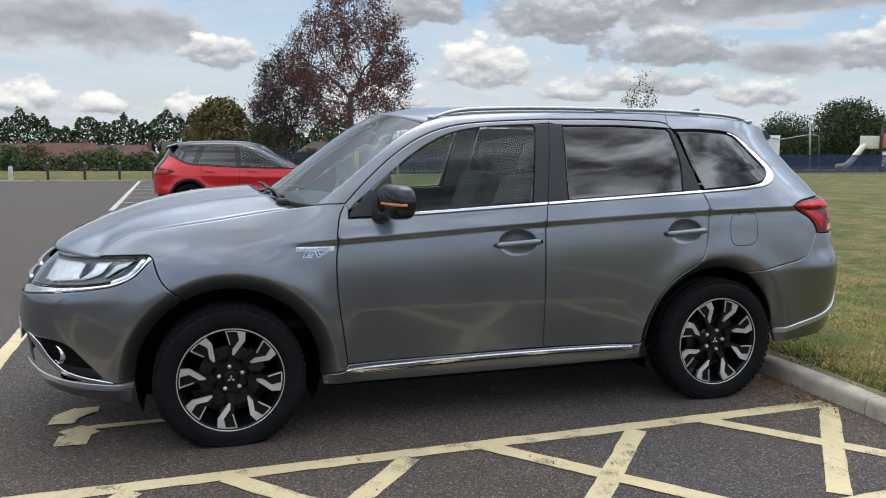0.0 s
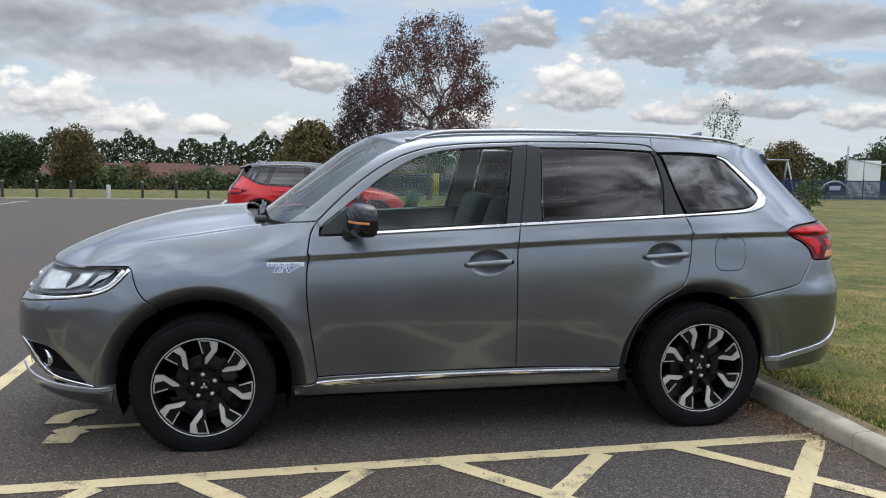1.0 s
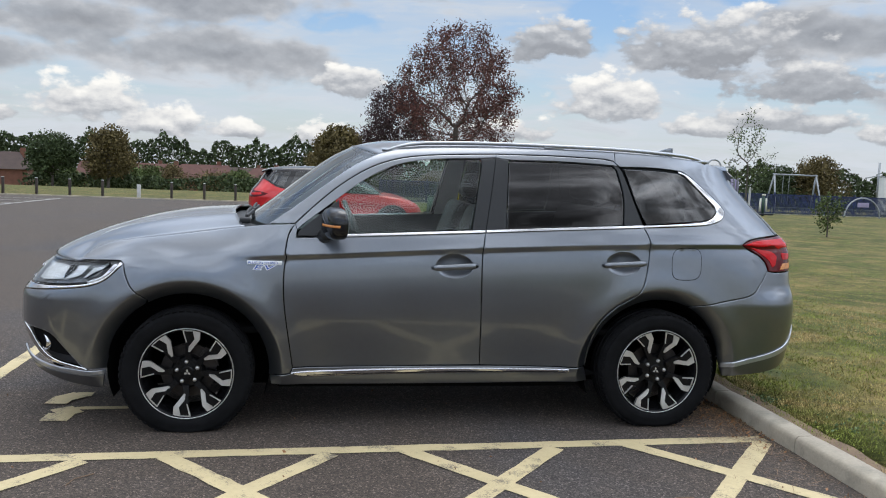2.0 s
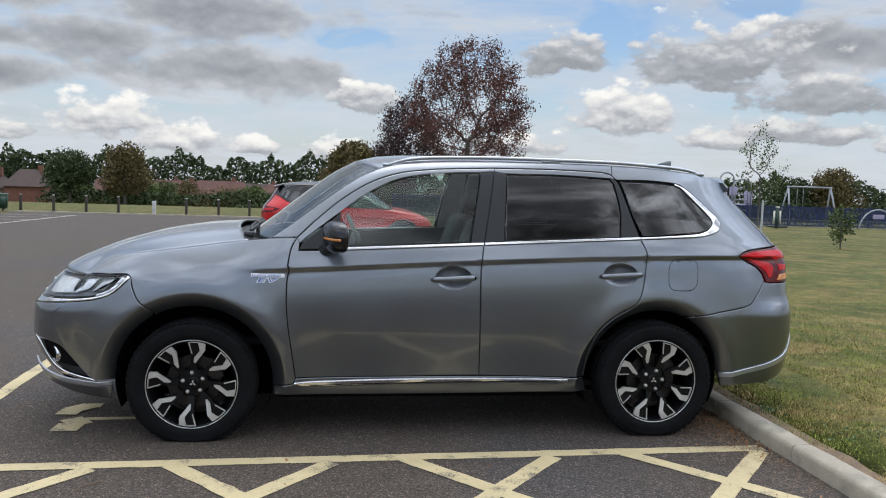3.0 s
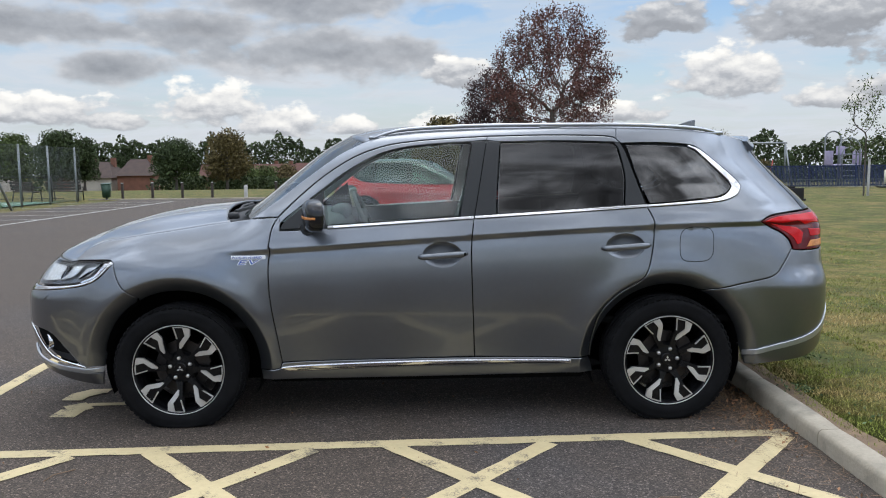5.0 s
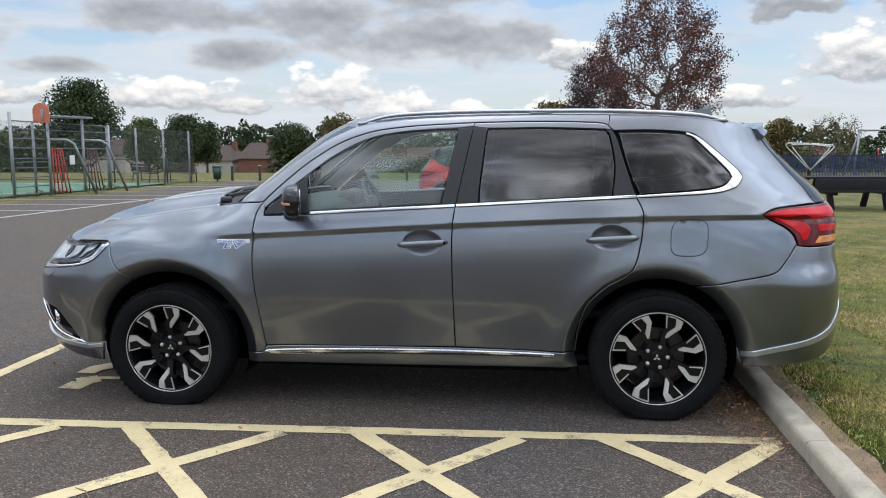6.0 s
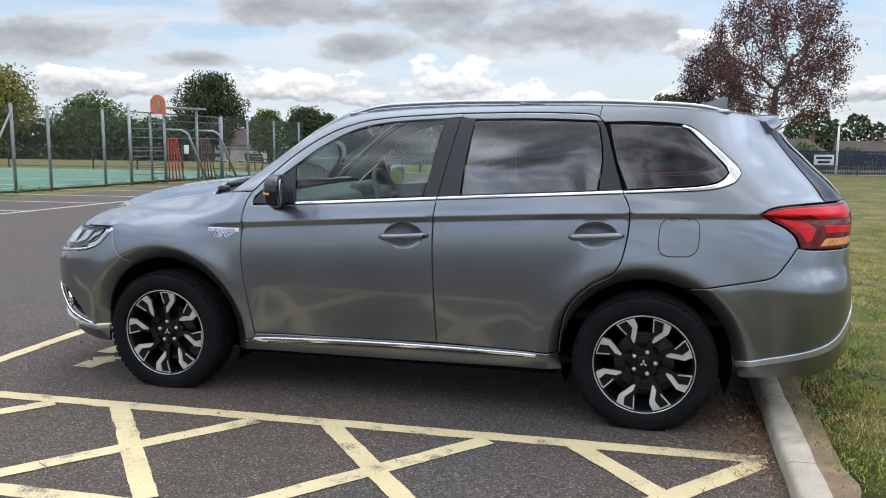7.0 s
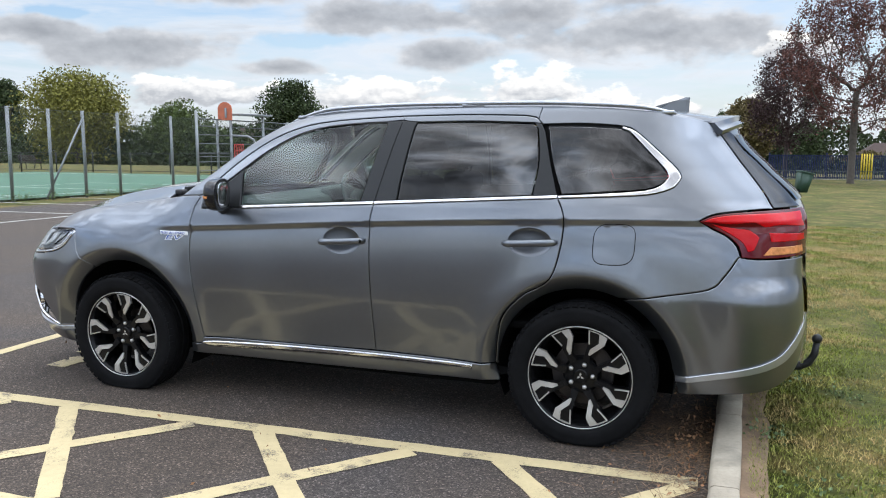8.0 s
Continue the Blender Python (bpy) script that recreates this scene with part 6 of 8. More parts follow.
RH, FH = (0.74, 0.33), (3.34, 0.33)
end_rows = np.array([0.01, 0.02, 0.03, 0.05, 0.07, 0.10, 0.13])
body = loop([(0.05, 0.42), (0.01, 0.62), (0.02, 0.86), (0.09, 0.99), (0.23, 1.16), (0.33, 1.26)], [(0.33, 1.26), (0.45, 1.20), (0.62, 1.10), (0.80, 1.045)], [(0.80, 1.045), (1.5, 1.005), (2.3, 0.975), (3.02, 0.965)],
            [(3.02, 0.965), (3.4, 0.94), (3.75, 0.87), (3.98, 0.74), (4.07, 0.60), (4.06, 0.42)], [(4.06, 0.42), (3.76, 0.40)], arc(FH, 0.42, 8, 172), [(2.92, 0.42), (1.16, 0.42)], arc(RH, 0.42, 8, 172), [(0.32, 0.42), (0.05, 0.42)])
rp("body_side", body, M_RED, rows=end_rows)
low = loop([(0.09, 0.42), (0.32, 0.42)], [(0.32, 0.42), (0.325, 0.40)], arc(RH, 0.415, 170, 10), [(1.16, 0.415), (2.92, 0.415)], arc(FH, 0.415, 170, 10), [(3.76, 0.41), (4.05, 0.42)], [(4.05, 0.42), (4.0, 0.27), (3.72, 0.25)], arc(FH, 0.37, -10, 190), [(2.9, 0.22), (1.2, 0.22)], arc(RH, 0.37, -10, 190), [(0.36, 0.25), (0.12, 0.28), (0.09, 0.42)])
rp("lower_cladding", low, M_SATIN, "black lower cladding", proud=0.006, gap=0.0)
band = loop([(0.34, 1.265), (0.44, 1.36), (0.62, 1.435), (0.95, 1.475), (1.5, 1.495), (2.0, 1.475), (2.3, 1.405), (2.62, 1.235), (3.0, 0.985)], [(3.0, 0.985), (2.3, 0.985), (1.5, 1.012), (0.82, 1.052)], [(0.82, 1.052), (0.62, 1.112), (0.45, 1.21), (0.34, 1.265)])
rp("window_band", band, M_GLOSSBLACK, "black window surround", proud=-0.006, gap=0.0)
for o, g in ((loop([(0.93, 1.07), (1.06, 1.36), (1.10, 1.44)], [(1.10, 1.44), (1.50, 1.465), (1.72, 1.462)], [(1.72, 1.462), (1.76, 1.02)], [(1.76, 1.02), (0.93, 1.07)]), G_DARK), (loop([(0.46, 1.245), (0.60, 1.37), (0.98, 1.44)], [(0.98, 1.44), (0.82, 1.08)], [(0.82, 1.08), (0.64, 1.13), (0.46, 1.245)]), G_DARK),
          (loop([(1.84, 1.46), (2.05, 1.44), (2.32, 1.36), (2.58, 1.21), (2.80, 1.04)], [(2.80, 1.04), (2.78, 1.00), (1.86, 1.015)], [(1.86, 1.015), (1.84, 1.46)]), G_FRONT)):
    rp("side_window", o, g, "tinted side window", proud=0.001, gap=0.004, depth=0.003)
roof_edge = Curve([(0.42, 1.36), (0.62, 1.44), (0.95, 1.480), (1.5, 1.500), (2.0, 1.480), (2.3, 1.41)])
top = loop([(0.36, 1.28), (0.44, 1.365), (0.62, 1.44), (0.95, 1.48), (1.5, 1.50), (2.0, 1.48), (2.3, 1.41), (2.62, 1.24), (3.0, 0.99)], [(3.0, 0.99), (3.08, 0.985), (2.72, 1.25), (2.36, 1.45), (2.0, 1.52), (1.5, 1.54), (0.95, 1.52), (0.60, 1.48), (0.42, 1.40), (0.36, 1.28)])
rp("roof_side", top, M_GLOSSBLACK, "black roof edge", gap=0.0)
bm = bmesh.new()


def red_roof(u, v):
    s = 2 * v - 1
    x = 0.42 + 1.94 * u
    z = float(Curve([(0.42, 1.40), (0.60, 1.475), (0.95, 1.515), (1.5, 1.535), (2.0, 1.515), (2.36, 1.445)])(x))
    return (x - 0.06 * (1 - s * s) * (1 - 2 * u), s * float(red_width(x, z)), z + 0.045 * (1 - abs(s) ** 2.2))


grid_sheet(bm, red_roof, 20, 16)
part("roof", bm, M_GLOSSBLACK, red, "black roof")
bm = bmesh.new()
grid_sheet(bm, lambda u, v: (0.30 + 0.22 * u, (2 * v - 1) * 0.58, 1.425 + 0.07 * u + 0.025 * (1 - (2 * v - 1) ** 2)), 6, 12)
part("spoiler", bm, M_GLOSSBLACK, red).modifiers.new("skin", "SOLIDIFY").thickness = 0.03
bm = bmesh.new()
grid_sheet(bm, lambda u, v: (3.02 + 0.98 * u, (2 * v - 1) * float(red_width(3.02 + 0.98 * u, 0.965 - 0.27 * u ** 2.2)), 0.965 - 0.27 * u ** 2.2 + 0.05 * (1 - (2 * v - 1) ** 2)), 14, 14)
part("bonnet", bm, M_RED, red)
bm = bmesh.new()
grid_sheet(bm, lambda u, v: (2.30 + 0.75 * u - 0.0 + 0.12 * (1 - (2 * v - 1) ** 2), (2 * v - 1) * float(red_width(2.36 + 0.70 * u, 1.44 - 0.46 * u)), 1.45 - 0.46 * u + 0.03 * (1 - (2 * v - 1) ** 2)), 10, 12)
part("windscreen", bm, G_FRONT, red)
bm = bmesh.new()
grid_sheet(bm, lambda u, v: (float(R_REAR(0.95 + 0.47 * u)) - 0.01 + 0.06 * abs(2 * v - 1) ** 3, (2 * v - 1) * float(red_width(float(R_REAR(0.95 + 0.47 * u)) + 0.06, 0.95 + 0.47 * u)), 0.95 + 0.47 * u), 10, 12)
part("rear_screen", bm, M_GLOSSBLACK, red, "dark rear screen")
bm = bmesh.new()
grid_sheet(bm, lambda u, v: (float(R_REAR(0.40 + 0.56 * u)) - 0.004 + 0.05 * abs(2 * v - 1) ** 3, (2 * v - 1) * float(red_width(float(R_REAR(0.40 + 0.56 * u)) + 0.05, 0.40 + 0.56 * u)), 0.40 + 0.56 * u), 12, 12)
part("tailgate", bm, M_RED, red)
lampo = loop([(0.03, 0.90), (0.10, 0.975), (0.30, 0.965), (0.47, 0.925)], [(0.47, 0.925), (0.36, 0.875), (0.20, 0.840), (0.03, 0.835)], [(0.03, 0.835), (0.025, 0.87), (0.03, 0.90)])
rp("tail_light", lampo, M_DARKRED, "dark red tail light", proud=0.008, gap=0.0, rows=end_rows)
rp("lamp_segment", loop([(0.08, 0.93), (0.30, 0.945)], [(0.30, 0.945), (0.32, 0.90), (0.08, 0.88)], [(0.08, 0.88), (0.08, 0.93)]), M_REDLENS, "red lamp segment", proud=0.012, gap=0.0)
for xs_ in ((0.98, 1.79), (1.80, 2.86)):
    for a, b in (((xs_[0] + (0.12 if xs_[0] < 1 else 0), 0.43), (xs_[0], 1.03)),):
        o = loop([a, b], [b, (b[0] + 0.008, b[1])], [(b[0] + 0.008, b[1]), (a[0] + 0.008, a[1])], [(a[0] + 0.008, a[1]), a])
        rp("door_gap", o, M_SEAL, proud=0.001, gap=0.0, lip=0.001, depth=0.002)
for hx in (1.08, 1.98):
    bm = bmesh.new()
    tube(bm, [(hx + 0.2 * u, -float(red_width(hx, 0.91)) - 0.012 - 0.022 * math.sin(math.pi * u), 0.915) for u in np.linspace(0, 1, 9)], 0.014, 8)
    part("door_handle", bm, M_RED, red)
for hub in (RH, FH):
    for s in (-1, 1):
        bm = bmesh.new()
        lathe(bm, [(0.20, -0.085), (0.235, -0.10), (0.29, -0.103), (0.318, -0.085), (0.325, -0.05), (0.325, 0.09), (0.2, 0.09)], 40)
        ob = part("wheel", bm, M_TYRE, red, "black tyre on an alloy wheel")
        ob.matrix_local = pose(hub[0], s * 0.76, hub[1], 0, 0, 0 if s < 0 else 180)
        bm = bmesh.new()
        lathe(bm, [(0.0, -0.06), (0.06, -0.07), (0.19, -0.06), (0.205, -0.088), (0.215, -0.088), (0.21, -0.03), (0, -0.03)], 30)
        part("rim", bm, M_RIMBLACK, ob)
        for k in range(5):
            bm = bmesh.new()
            box(bm, (0.17, 0.02, 0.05), (0.12, -0.078, 0), bevel=0.006)
            part("spoke", bm, M_RIMCUT, ob).matrix_local = pose(0, 0, 0, 0, 72 * k, 0)
bm = bmesh.new()
box(bm, (3.4, 1.5, 0.5), (2.0, 0, 0.45), bevel=0.05)
part("underbody", bm, M_SEAL, red)
bm = bmesh.new()
box(bm, (1.0, 1.3, 0.45), (1.0, 0, 0.85), bevel=0.08)
box(bm, (0.18, 0.5, 0.62), (1.9, 0.36, 1.0), bevel=0.06)
box(bm, (0.18, 0.5, 0.62), (1.9, -0.36, 1.0), bevel=0.06)
part("seating", bm, M_SEATM, red)


# ---------------------------------------------------------------- park furniture, fences, playground
M_TIMBER = material("dark_stained_timber", (0.045, 0.034, 0.028), 0.85, vary=0.25, scale=9, bump=0.5)
M_PALE = material("pale_timber", (0.45, 0.44, 0.42), 0.8, vary=0.15)
M_GALV = material("galvanised_steel", (0.27, 0.285, 0.29), 0.5, 0.6, vary=0.12, scale=5)
M_RAILING = material("weathered_steel_rail", (0.13, 0.14, 0.145), 0.55, 0.5, vary=0.15, scale=5)
M_WIRE = material("fence_wire", (0.11, 0.125, 0.12), 0.6, 0.4, vary=0.1)
M_COURT = material("green_court_paint", (0.062, 0.150, 0.092), 0.85, vary=0.12, scale=0.8, bump=0.3, stain=((0.082, 0.155, 0.100), 0.4, 0.5, 0.7))
M_COURTLINE = material("court_line_paint", (0.50, 0.55, 0.50), 0.8, vary=0.1)
M_ORANGE = material("faded_orange_board", (0.48, 0.135, 0.070), 0.6, vary=0.15, scale=3)
M_REDBAR = material("red_steel", (0.38, 0.045, 0.035), 0.5, vary=0.1)
M_MAROON = material("maroon_steel", (0.10, 0.045, 0.045), 0.5, vary=0.1)
M_BLUEF = material("blue_fence_paint", (0.010, 0.021, 0.075), 0.6, vary=0.2, scale=1.5)
M_YELF = material("yellow_fence_paint", (0.60, 0.44, 0.03), 0.5, vary=0.1)
M_CREAM = material("cream_plastic", (0.58, 0.56, 0.45), 0.5, vary=0.1)
M_LILAC = material("lilac_play_panel", (0.33, 0.29, 0.42), 0.5, vary=0.12)
M_BINGREEN = material("green_bin_plastic", (0.018, 0.050, 0.030), 0.5, vary=0.15)
M_PATH = material("pale_path", (0.34, 0.31, 0.26), 0.9, vary=0.15, scale=2)
M_SIGN = material("white_sign", (0.65, 0.65, 0.62), 0.6, vary=0.05)


def post_at(name, x, y, h, w, label, group, mat=M_TIMBER, top=M_PALE):
    ob = thing(name, pose(x, y, gz(x, y), 0, 0, 7 * noise.noise((x, y, 0))), label, "bollard", group)
    bm = bmesh.new()
    box(bm, (w, w, h + 0.1), (0, 0, h / 2 - 0.05), bevel=0.012)
    part("post", bm, mat, ob)
    bm = bmesh.new()
    box(bm, (w * 0.96, w * 0.96, 0.03), (0, 0, h + 0.012), bevel=0.010)
    part("cap", bm, top, ob, "pale top")
    return ob


for x in (-14.15, -12.75, -11.35, -9.95, -6.95, -5.5, -4.1, -2.7, -1.2, 0.3):
    post_at("bollard", x, 34.0, 0.76, 0.105, "dark stained timber bollard at the car park's edge", "bollards along the car park")
post_at("bollard", -8.4, 34.1, 0.60, 0.15, "pale weathered timber bollard at the car park's edge", "bollards along the car park", M_PALE)


def bench(x, y, turn, label="dark slatted park bench on the grass"):
    ob = thing("park_bench", pose(x, y, gz(x, y), 0, 0, turn), label, "bench", "park benches")
    for k in range(3):
        bm = bmesh.new()
        box(bm, (1.65, 0.11, 0.035), (0, -0.16 + 0.14 * k, 0.44), bevel=0.006)
        part("seat_slat", bm, M_TIMBER, ob)
    for k in range(3):
        bm = bmesh.new()
        box(bm, (1.65, 0.030, 0.11), (0, 0.24 + 0.03 * k, 0.56 + 0.14 * k), bevel=0.006)
        part("back_slat", bm, M_TIMBER, ob)
    for s in (-0.68, 0.68):
        bm = bmesh.new()
        tube(bm, [(s, -0.24, 0), (s, -0.20, 0.42), (s, 0.14, 0.42), (s, 0.20, 0.40), (s, 0.34, 0.90)], 0.028, 6)
        tube(bm, [(s, 0.30, 0), (s, 0.20, 0.42)], 0.028, 6)
        tube(bm, [(s, -0.22, 0.42), (s, -0.24, 0.62), (s, 0.26, 0.64)], 0.024, 6)
        part("end_frame", bm, M_SATIN, ob, "black iron end frame")
    return ob


bench(-16.5, 33.4, 176)
bench(-18.2, 33.2, 150)
bench(-41.9, 36.9, 176)


def litter_bin(name, x, y, h, w, turn, label, mat=M_BINGREEN, tilt=0):
    ob = thing(name, pose(x, y, gz(x, y) + (0.08 if x > 2 else 0), tilt, 0, turn), label, "bin")
    bm = bmesh.new()
    grid = [(w * 0.40, 0.12), (w * 0.5, h * 0.90)]
    vs = [[bm.verts.new((sx * r, sy * r, z)) for sx, sy in ((-1, -1), (1, -1), (1, 1), (-1, 1))] for r, z in grid]
    for k in range(4):
        bm.faces.new((vs[0][k], vs[0][(k + 1) % 4], vs[1][(k + 1) % 4], vs[1][k]))
    bm.faces.new(vs[0][::-1])
    bm.faces.new(vs[1])
    bmesh.ops.bevel(bm, geom=list(bm.edges), offset=0.02, segments=2, affect="EDGES")
    part("body", bm, mat, ob)
    bm = bmesh.new()
    box(bm, (w * 1.08, w * 1.12, h * 0.07), (0, 0.01, h * 0.94), Matrix.Rotation(radians(4), 3, "X"), bevel=0.02)
    part("lid", bm, mat, ob)
    bm = bmesh.new()
    tube(bm, [(0, 0, -0.05), (0, 0, 0.16)], w * 0.12, 10)
    part("foot", bm, M_SATIN, ob)
    return ob


litter_bin("litter_bin", -14.75, 33.6, 0.80, 0.38, 8, "dark green litter bin on a short post")
wb = thing("wheelie_bin", pose(3.62, 24.0, gz(3.6, 24.0) + 0.04, 0, 12, 20) @ Matrix.Scale(0.74, 4), "dark green wheelie bin leaning on the lawn", "bin")
bm = bmesh.new()
vs = [[bm.verts.new((sx * rx, sy * ry, z)) for sx, sy in ((-1, -1), (1, -1), (1, 1), (-1, 1))] for rx, ry, z in ((0.20, 0.22, 0.04), (0.26, 0.30, 0.92))]
for k in range(4):
    bm.faces.new((vs[0][k], vs[0][(k + 1) % 4], vs[1][(k + 1) % 4], vs[1][k]))
bm.faces.new(vs[0][::-1])
bm.faces.new(vs[1])
bmesh.ops.bevel(bm, geom=list(bm.edges), offset=0.02, segments=2, affect="EDGES")
part("body", bm, M_BINGREEN, wb)
bm = bmesh.new()
box(bm, (0.58, 0.66, 0.06), (0.01, 0, 0.96), bevel=0.02)
part("lid", bm, M_BINGREEN, wb)
for s in (-0.24, 0.24):
    bm = bmesh.new()
    lathe(bm, [(0, -0.03), (0.10, -0.03), (0.10, 0.03), (0, 0.03)], 16)
    part("wheel", bm, M_SEAL, wb).location = (-0.22, s, 0.10)

# tall wire fence along the ball court
FX = -15.7
court_fence = thing("court_fence", pose(0, 0, 0), "tall galvanised wire-mesh fence round the ball court", "fence", kind="structure")
FY0, FY1 = 3.0, 33.0
for y in (4.0, 7.0, 10.0, 11.5, 12.82, 14.05, 15.43, 17.88, 20.4, 25.1, 27.4, 29.9, 32.6):
    bm = bmesh.new()
    tube(bm, [(FX, y, gz(FX, y) - 0.2), (FX, y, gz(FX, y) + 2.42)], 0.045, 8)
    part("fence_post", bm, M_GALV, court_fence)
bm = bmesh.new()
tube(bm, [(FX, 14.05, gz(FX, 14) + 2.2), (FX, 12.6, gz(FX, 12.6))], 0.028, 6)
part("brace", bm, M_GALV, court_fence)
bm = bmesh.new()
step, H = 0.085, 2.4
c = FY0 - H
while c < FY1:
    for s in (1, -1):
        a0, a1 = (c, c + H) if s > 0 else (c + H, c)
        lo, hi = max(min(a0, a1), FY0), min(max(a0, a1), FY1)
        if hi - lo < 0.1:
            continue
        za, zb = [(q - a0) / (a1 - a0) * H for q in (lo, hi)]
        tube(bm, [(FX + 0.05, lo, gz(FX, lo) + za), (FX + 0.05, hi, gz(FX, hi) + zb)], 0.0026, 3)
    c += step
for z in (0.05, 1.2, 2.38):
    tube(bm, [(FX + 0.05, y, gz(FX, y) + z) for y in (FY0, 10, 20, FY1)], 0.004, 4)
tagged(part("wire_mesh", bm, M_WIRE, court_fence, "diamond wire mesh", smooth=False), kind="stuff")
bm = bmesh.new()
ys = axis([(2.0, 31.5, 1.5)])
xs = [-36.0, -30.0, -24.0, -18.0, -15.95]
vs = [[bm.verts.new((x, y, gz(x, y) + 0.025)) for y in ys] for x in xs]
for i in range(len(xs) - 1):
    for j in range(len(ys) - 1):
        bm.faces.new((vs[i][j], vs[i + 1][j], vs[i + 1][j + 1], vs[i][j + 1]))
court = tagged(part("ball_court", bm, M_COURT), "green painted hard court", "court", kind="structure")
for a, b in (((-17.0, 4), (-17.0, 30)), ((-34, 4), (-34, 30)), ((-17, 30), (-34, 30)), ((-17, 17), (-34, 17)), ((-22, 13), (-22, 21)), ((-22, 21), (-17, 21)), ((-22, 13), (-17, 13))):
    bm = bmesh.new()
    stripe(bm, a, b, 0.09, 0.030)
    part("court_line", bm, M_COURTLINE, court)
# far fence of the court: thin dark posts
far_fence = thing("court_far_fence", pose(0, 0, 0), "low dark fence beyond the ball court", "fence", kind="structure")
for k in range(12):
    bm = bmesh.new()
    x = -16.5 - 2.6 * k
    tube(bm, [(x, 31.9, gz(x, 31.9) - 0.1), (x, 31.9, gz(x, 31.9) + 1.15)], 0.035, 6)
    part("fence_post", bm, M_SATIN, far_fence)
for z in (0.15, 1.1):
    bm = bmesh.new()
    tube(bm, [(-16, 31.9, gz(0, 31.9) + z), (-46, 31.9, gz(0, 31.9) + z)], 0.02, 4)
    part("fence_rail", bm, M_SATIN, far_fence)

# ball-court end: railed panels, curved goal frames with red bars, orange backboard
goal = thing("goal_unit", pose(0, 0, 0), "galvanised goal end with red bars and an orange basketball backboard", "goal")
gzv = lambda y: gz(FX, y)
for y, h in ((19.06, 2.66), (21.05, 2.55), (23.18, 2.62), (25.0, 2.45)):
    bm = bmesh.new()
    tube(bm, [(FX + 0.12, y, gzv(y) - 0.1), (FX + 0.12, y, gzv(y) + h)], 0.05, 8)
    part("post", bm, M_GALV, goal)
for y0, y1 in ((19.06, 21.05), (21.05, 23.18), (23.18, 25.0)):
    for k, z in enumerate((0.08, 0.32, 0.62, 0.92, 1.10, 1.22, 1.55, 1.85, 2.15, 2.40)):
        if y0 > 21 and z < 1.5:
            continue
        bm = bmesh.new()
        tube(bm, [(FX + 0.12, y0, gzv(y0) + z), (FX + 0.12, y1, gzv(y1) + z)], 0.018, 6)
        part("rail", bm, M_RAILING, goal)
for y0, mat in ((21.05, M_REDBAR), (23.25, M_MAROON)):
    bm = bmesh.new()
    tube(bm, [(FX + 0.12, y0, gzv(y0) + 1.85), (FX + 0.50, y0 + 0.45, gzv(y0) + 1.83), (FX + 0.66, y0 + 0.62, gzv(y0) + 1.70), (FX + 0.75, y0 + 0.72, gzv(y0) + 1.35), (FX + 1.0, y0 + 1.30, gzv(y0) - 0.05)], 0.045, 8)
    part("curved_frame", bm, M_GALV, goal)
    for k in range(5):
        f = k / 4
        bm = bmesh.new()
        p0 = Vector((FX + 0.15 + 0.12 * f, y0 + 0.15 + 0.35 * f, gzv(y0)))
        tube(bm, [p0 + Vector((0.1 * f, 0.25 * f, 0)), p0 + Vector((0, 0, 1.55))], 0.022, 5)
        part("goal_bar", bm, mat, goal, "painted steel bar")
    for z in (0.1, 0.4, 0.7, 1.0, 1.3, 1.52):
        bm = bmesh.new()
        tube(bm, [(FX + 0.15, y0 + 0.15, gzv(y0) + z), (FX + 0.32, y0 + 0.62 - 0.1 * z, gzv(y0) + z)], 0.018, 5)
        part("goal_bar", bm, mat, goal, "painted steel bar")
bm = bmesh.new()
box(bm, (0.5, 2.2, 0.07), (FX + 0.3, 22.1, gzv(22.1) + 2.62), bevel=0.01)
part("top_frame", bm, M_GALV, goal)
bm = bmesh.new()
outline = [(0.26 * math.cos(a), 0.08 + 0.26 * math.sin(a)) for a in np.linspace(0, math.pi, 17)] + [(-0.26, -0.30), (0.26, -0.30)]
prism(bm, outline, -0.03, 0.03)
ob = part("backboard", bm, M_ORANGE, goal, "faded orange backboard", smooth=False)
ob.matrix_local = pose(FX + 0.24, 20.55, gzv(20.5) + 2.68, 0, 0, 10)
bm = bmesh.new()
box(bm, (0.07, 0.04, 0.34), (0.05, -0.045, -0.04), bevel=0.004)
ob = part("backboard_bracket", bm, M_GALV, goal)
ob.matrix_local = pose(FX + 0.24, 20.55, gzv(20.5) + 2.68, 0, 0, 10)
bm = bmesh.new()
box(bm, (0.02, 0.30, 0.32), (FX + 0.19, 22.3, gzv(22.3) + 1.15), bevel=0.003)
part("notice", bm, M_SIGN, goal, "white notice")

# playground fence on the far side of the lawn
pf = thing("playground_fence", pose(0, 0, 0), "blue steel railing fence round the playground", "fence", kind="structure")
PY = 39.0
def pz(x):
    return gz(x, PY) + 0.06
bm = bmesh.new()
x = 3.0
while x < 62:
    if not 7.0 < x < 7.55:
        box(bm, (0.040, 0.018, 1.15), (x, PY, pz(x) + 0.62))
    x += 0.075
tagged(part("fence_bars", bm, M_BLUEF, pf, "blue upright bars", smooth=False), kind="stuff")
for z in (0.12, 1.15):
    bm = bmesh.new()
    box(bm, (60, 0.03, 0.05), (33, PY + 0.02, pz(33) + z))
    part("fence_rail", bm, M_BLUEF, pf)
for k in range(24):
    bm = bmesh.new()
    box(bm, (0.07, 0.07, 1.35), (3.0 + 2.55 * k, PY + 0.05, pz(0) + 0.62), bevel=0.008)
    part("fence_post", bm, M_BLUEF, pf)
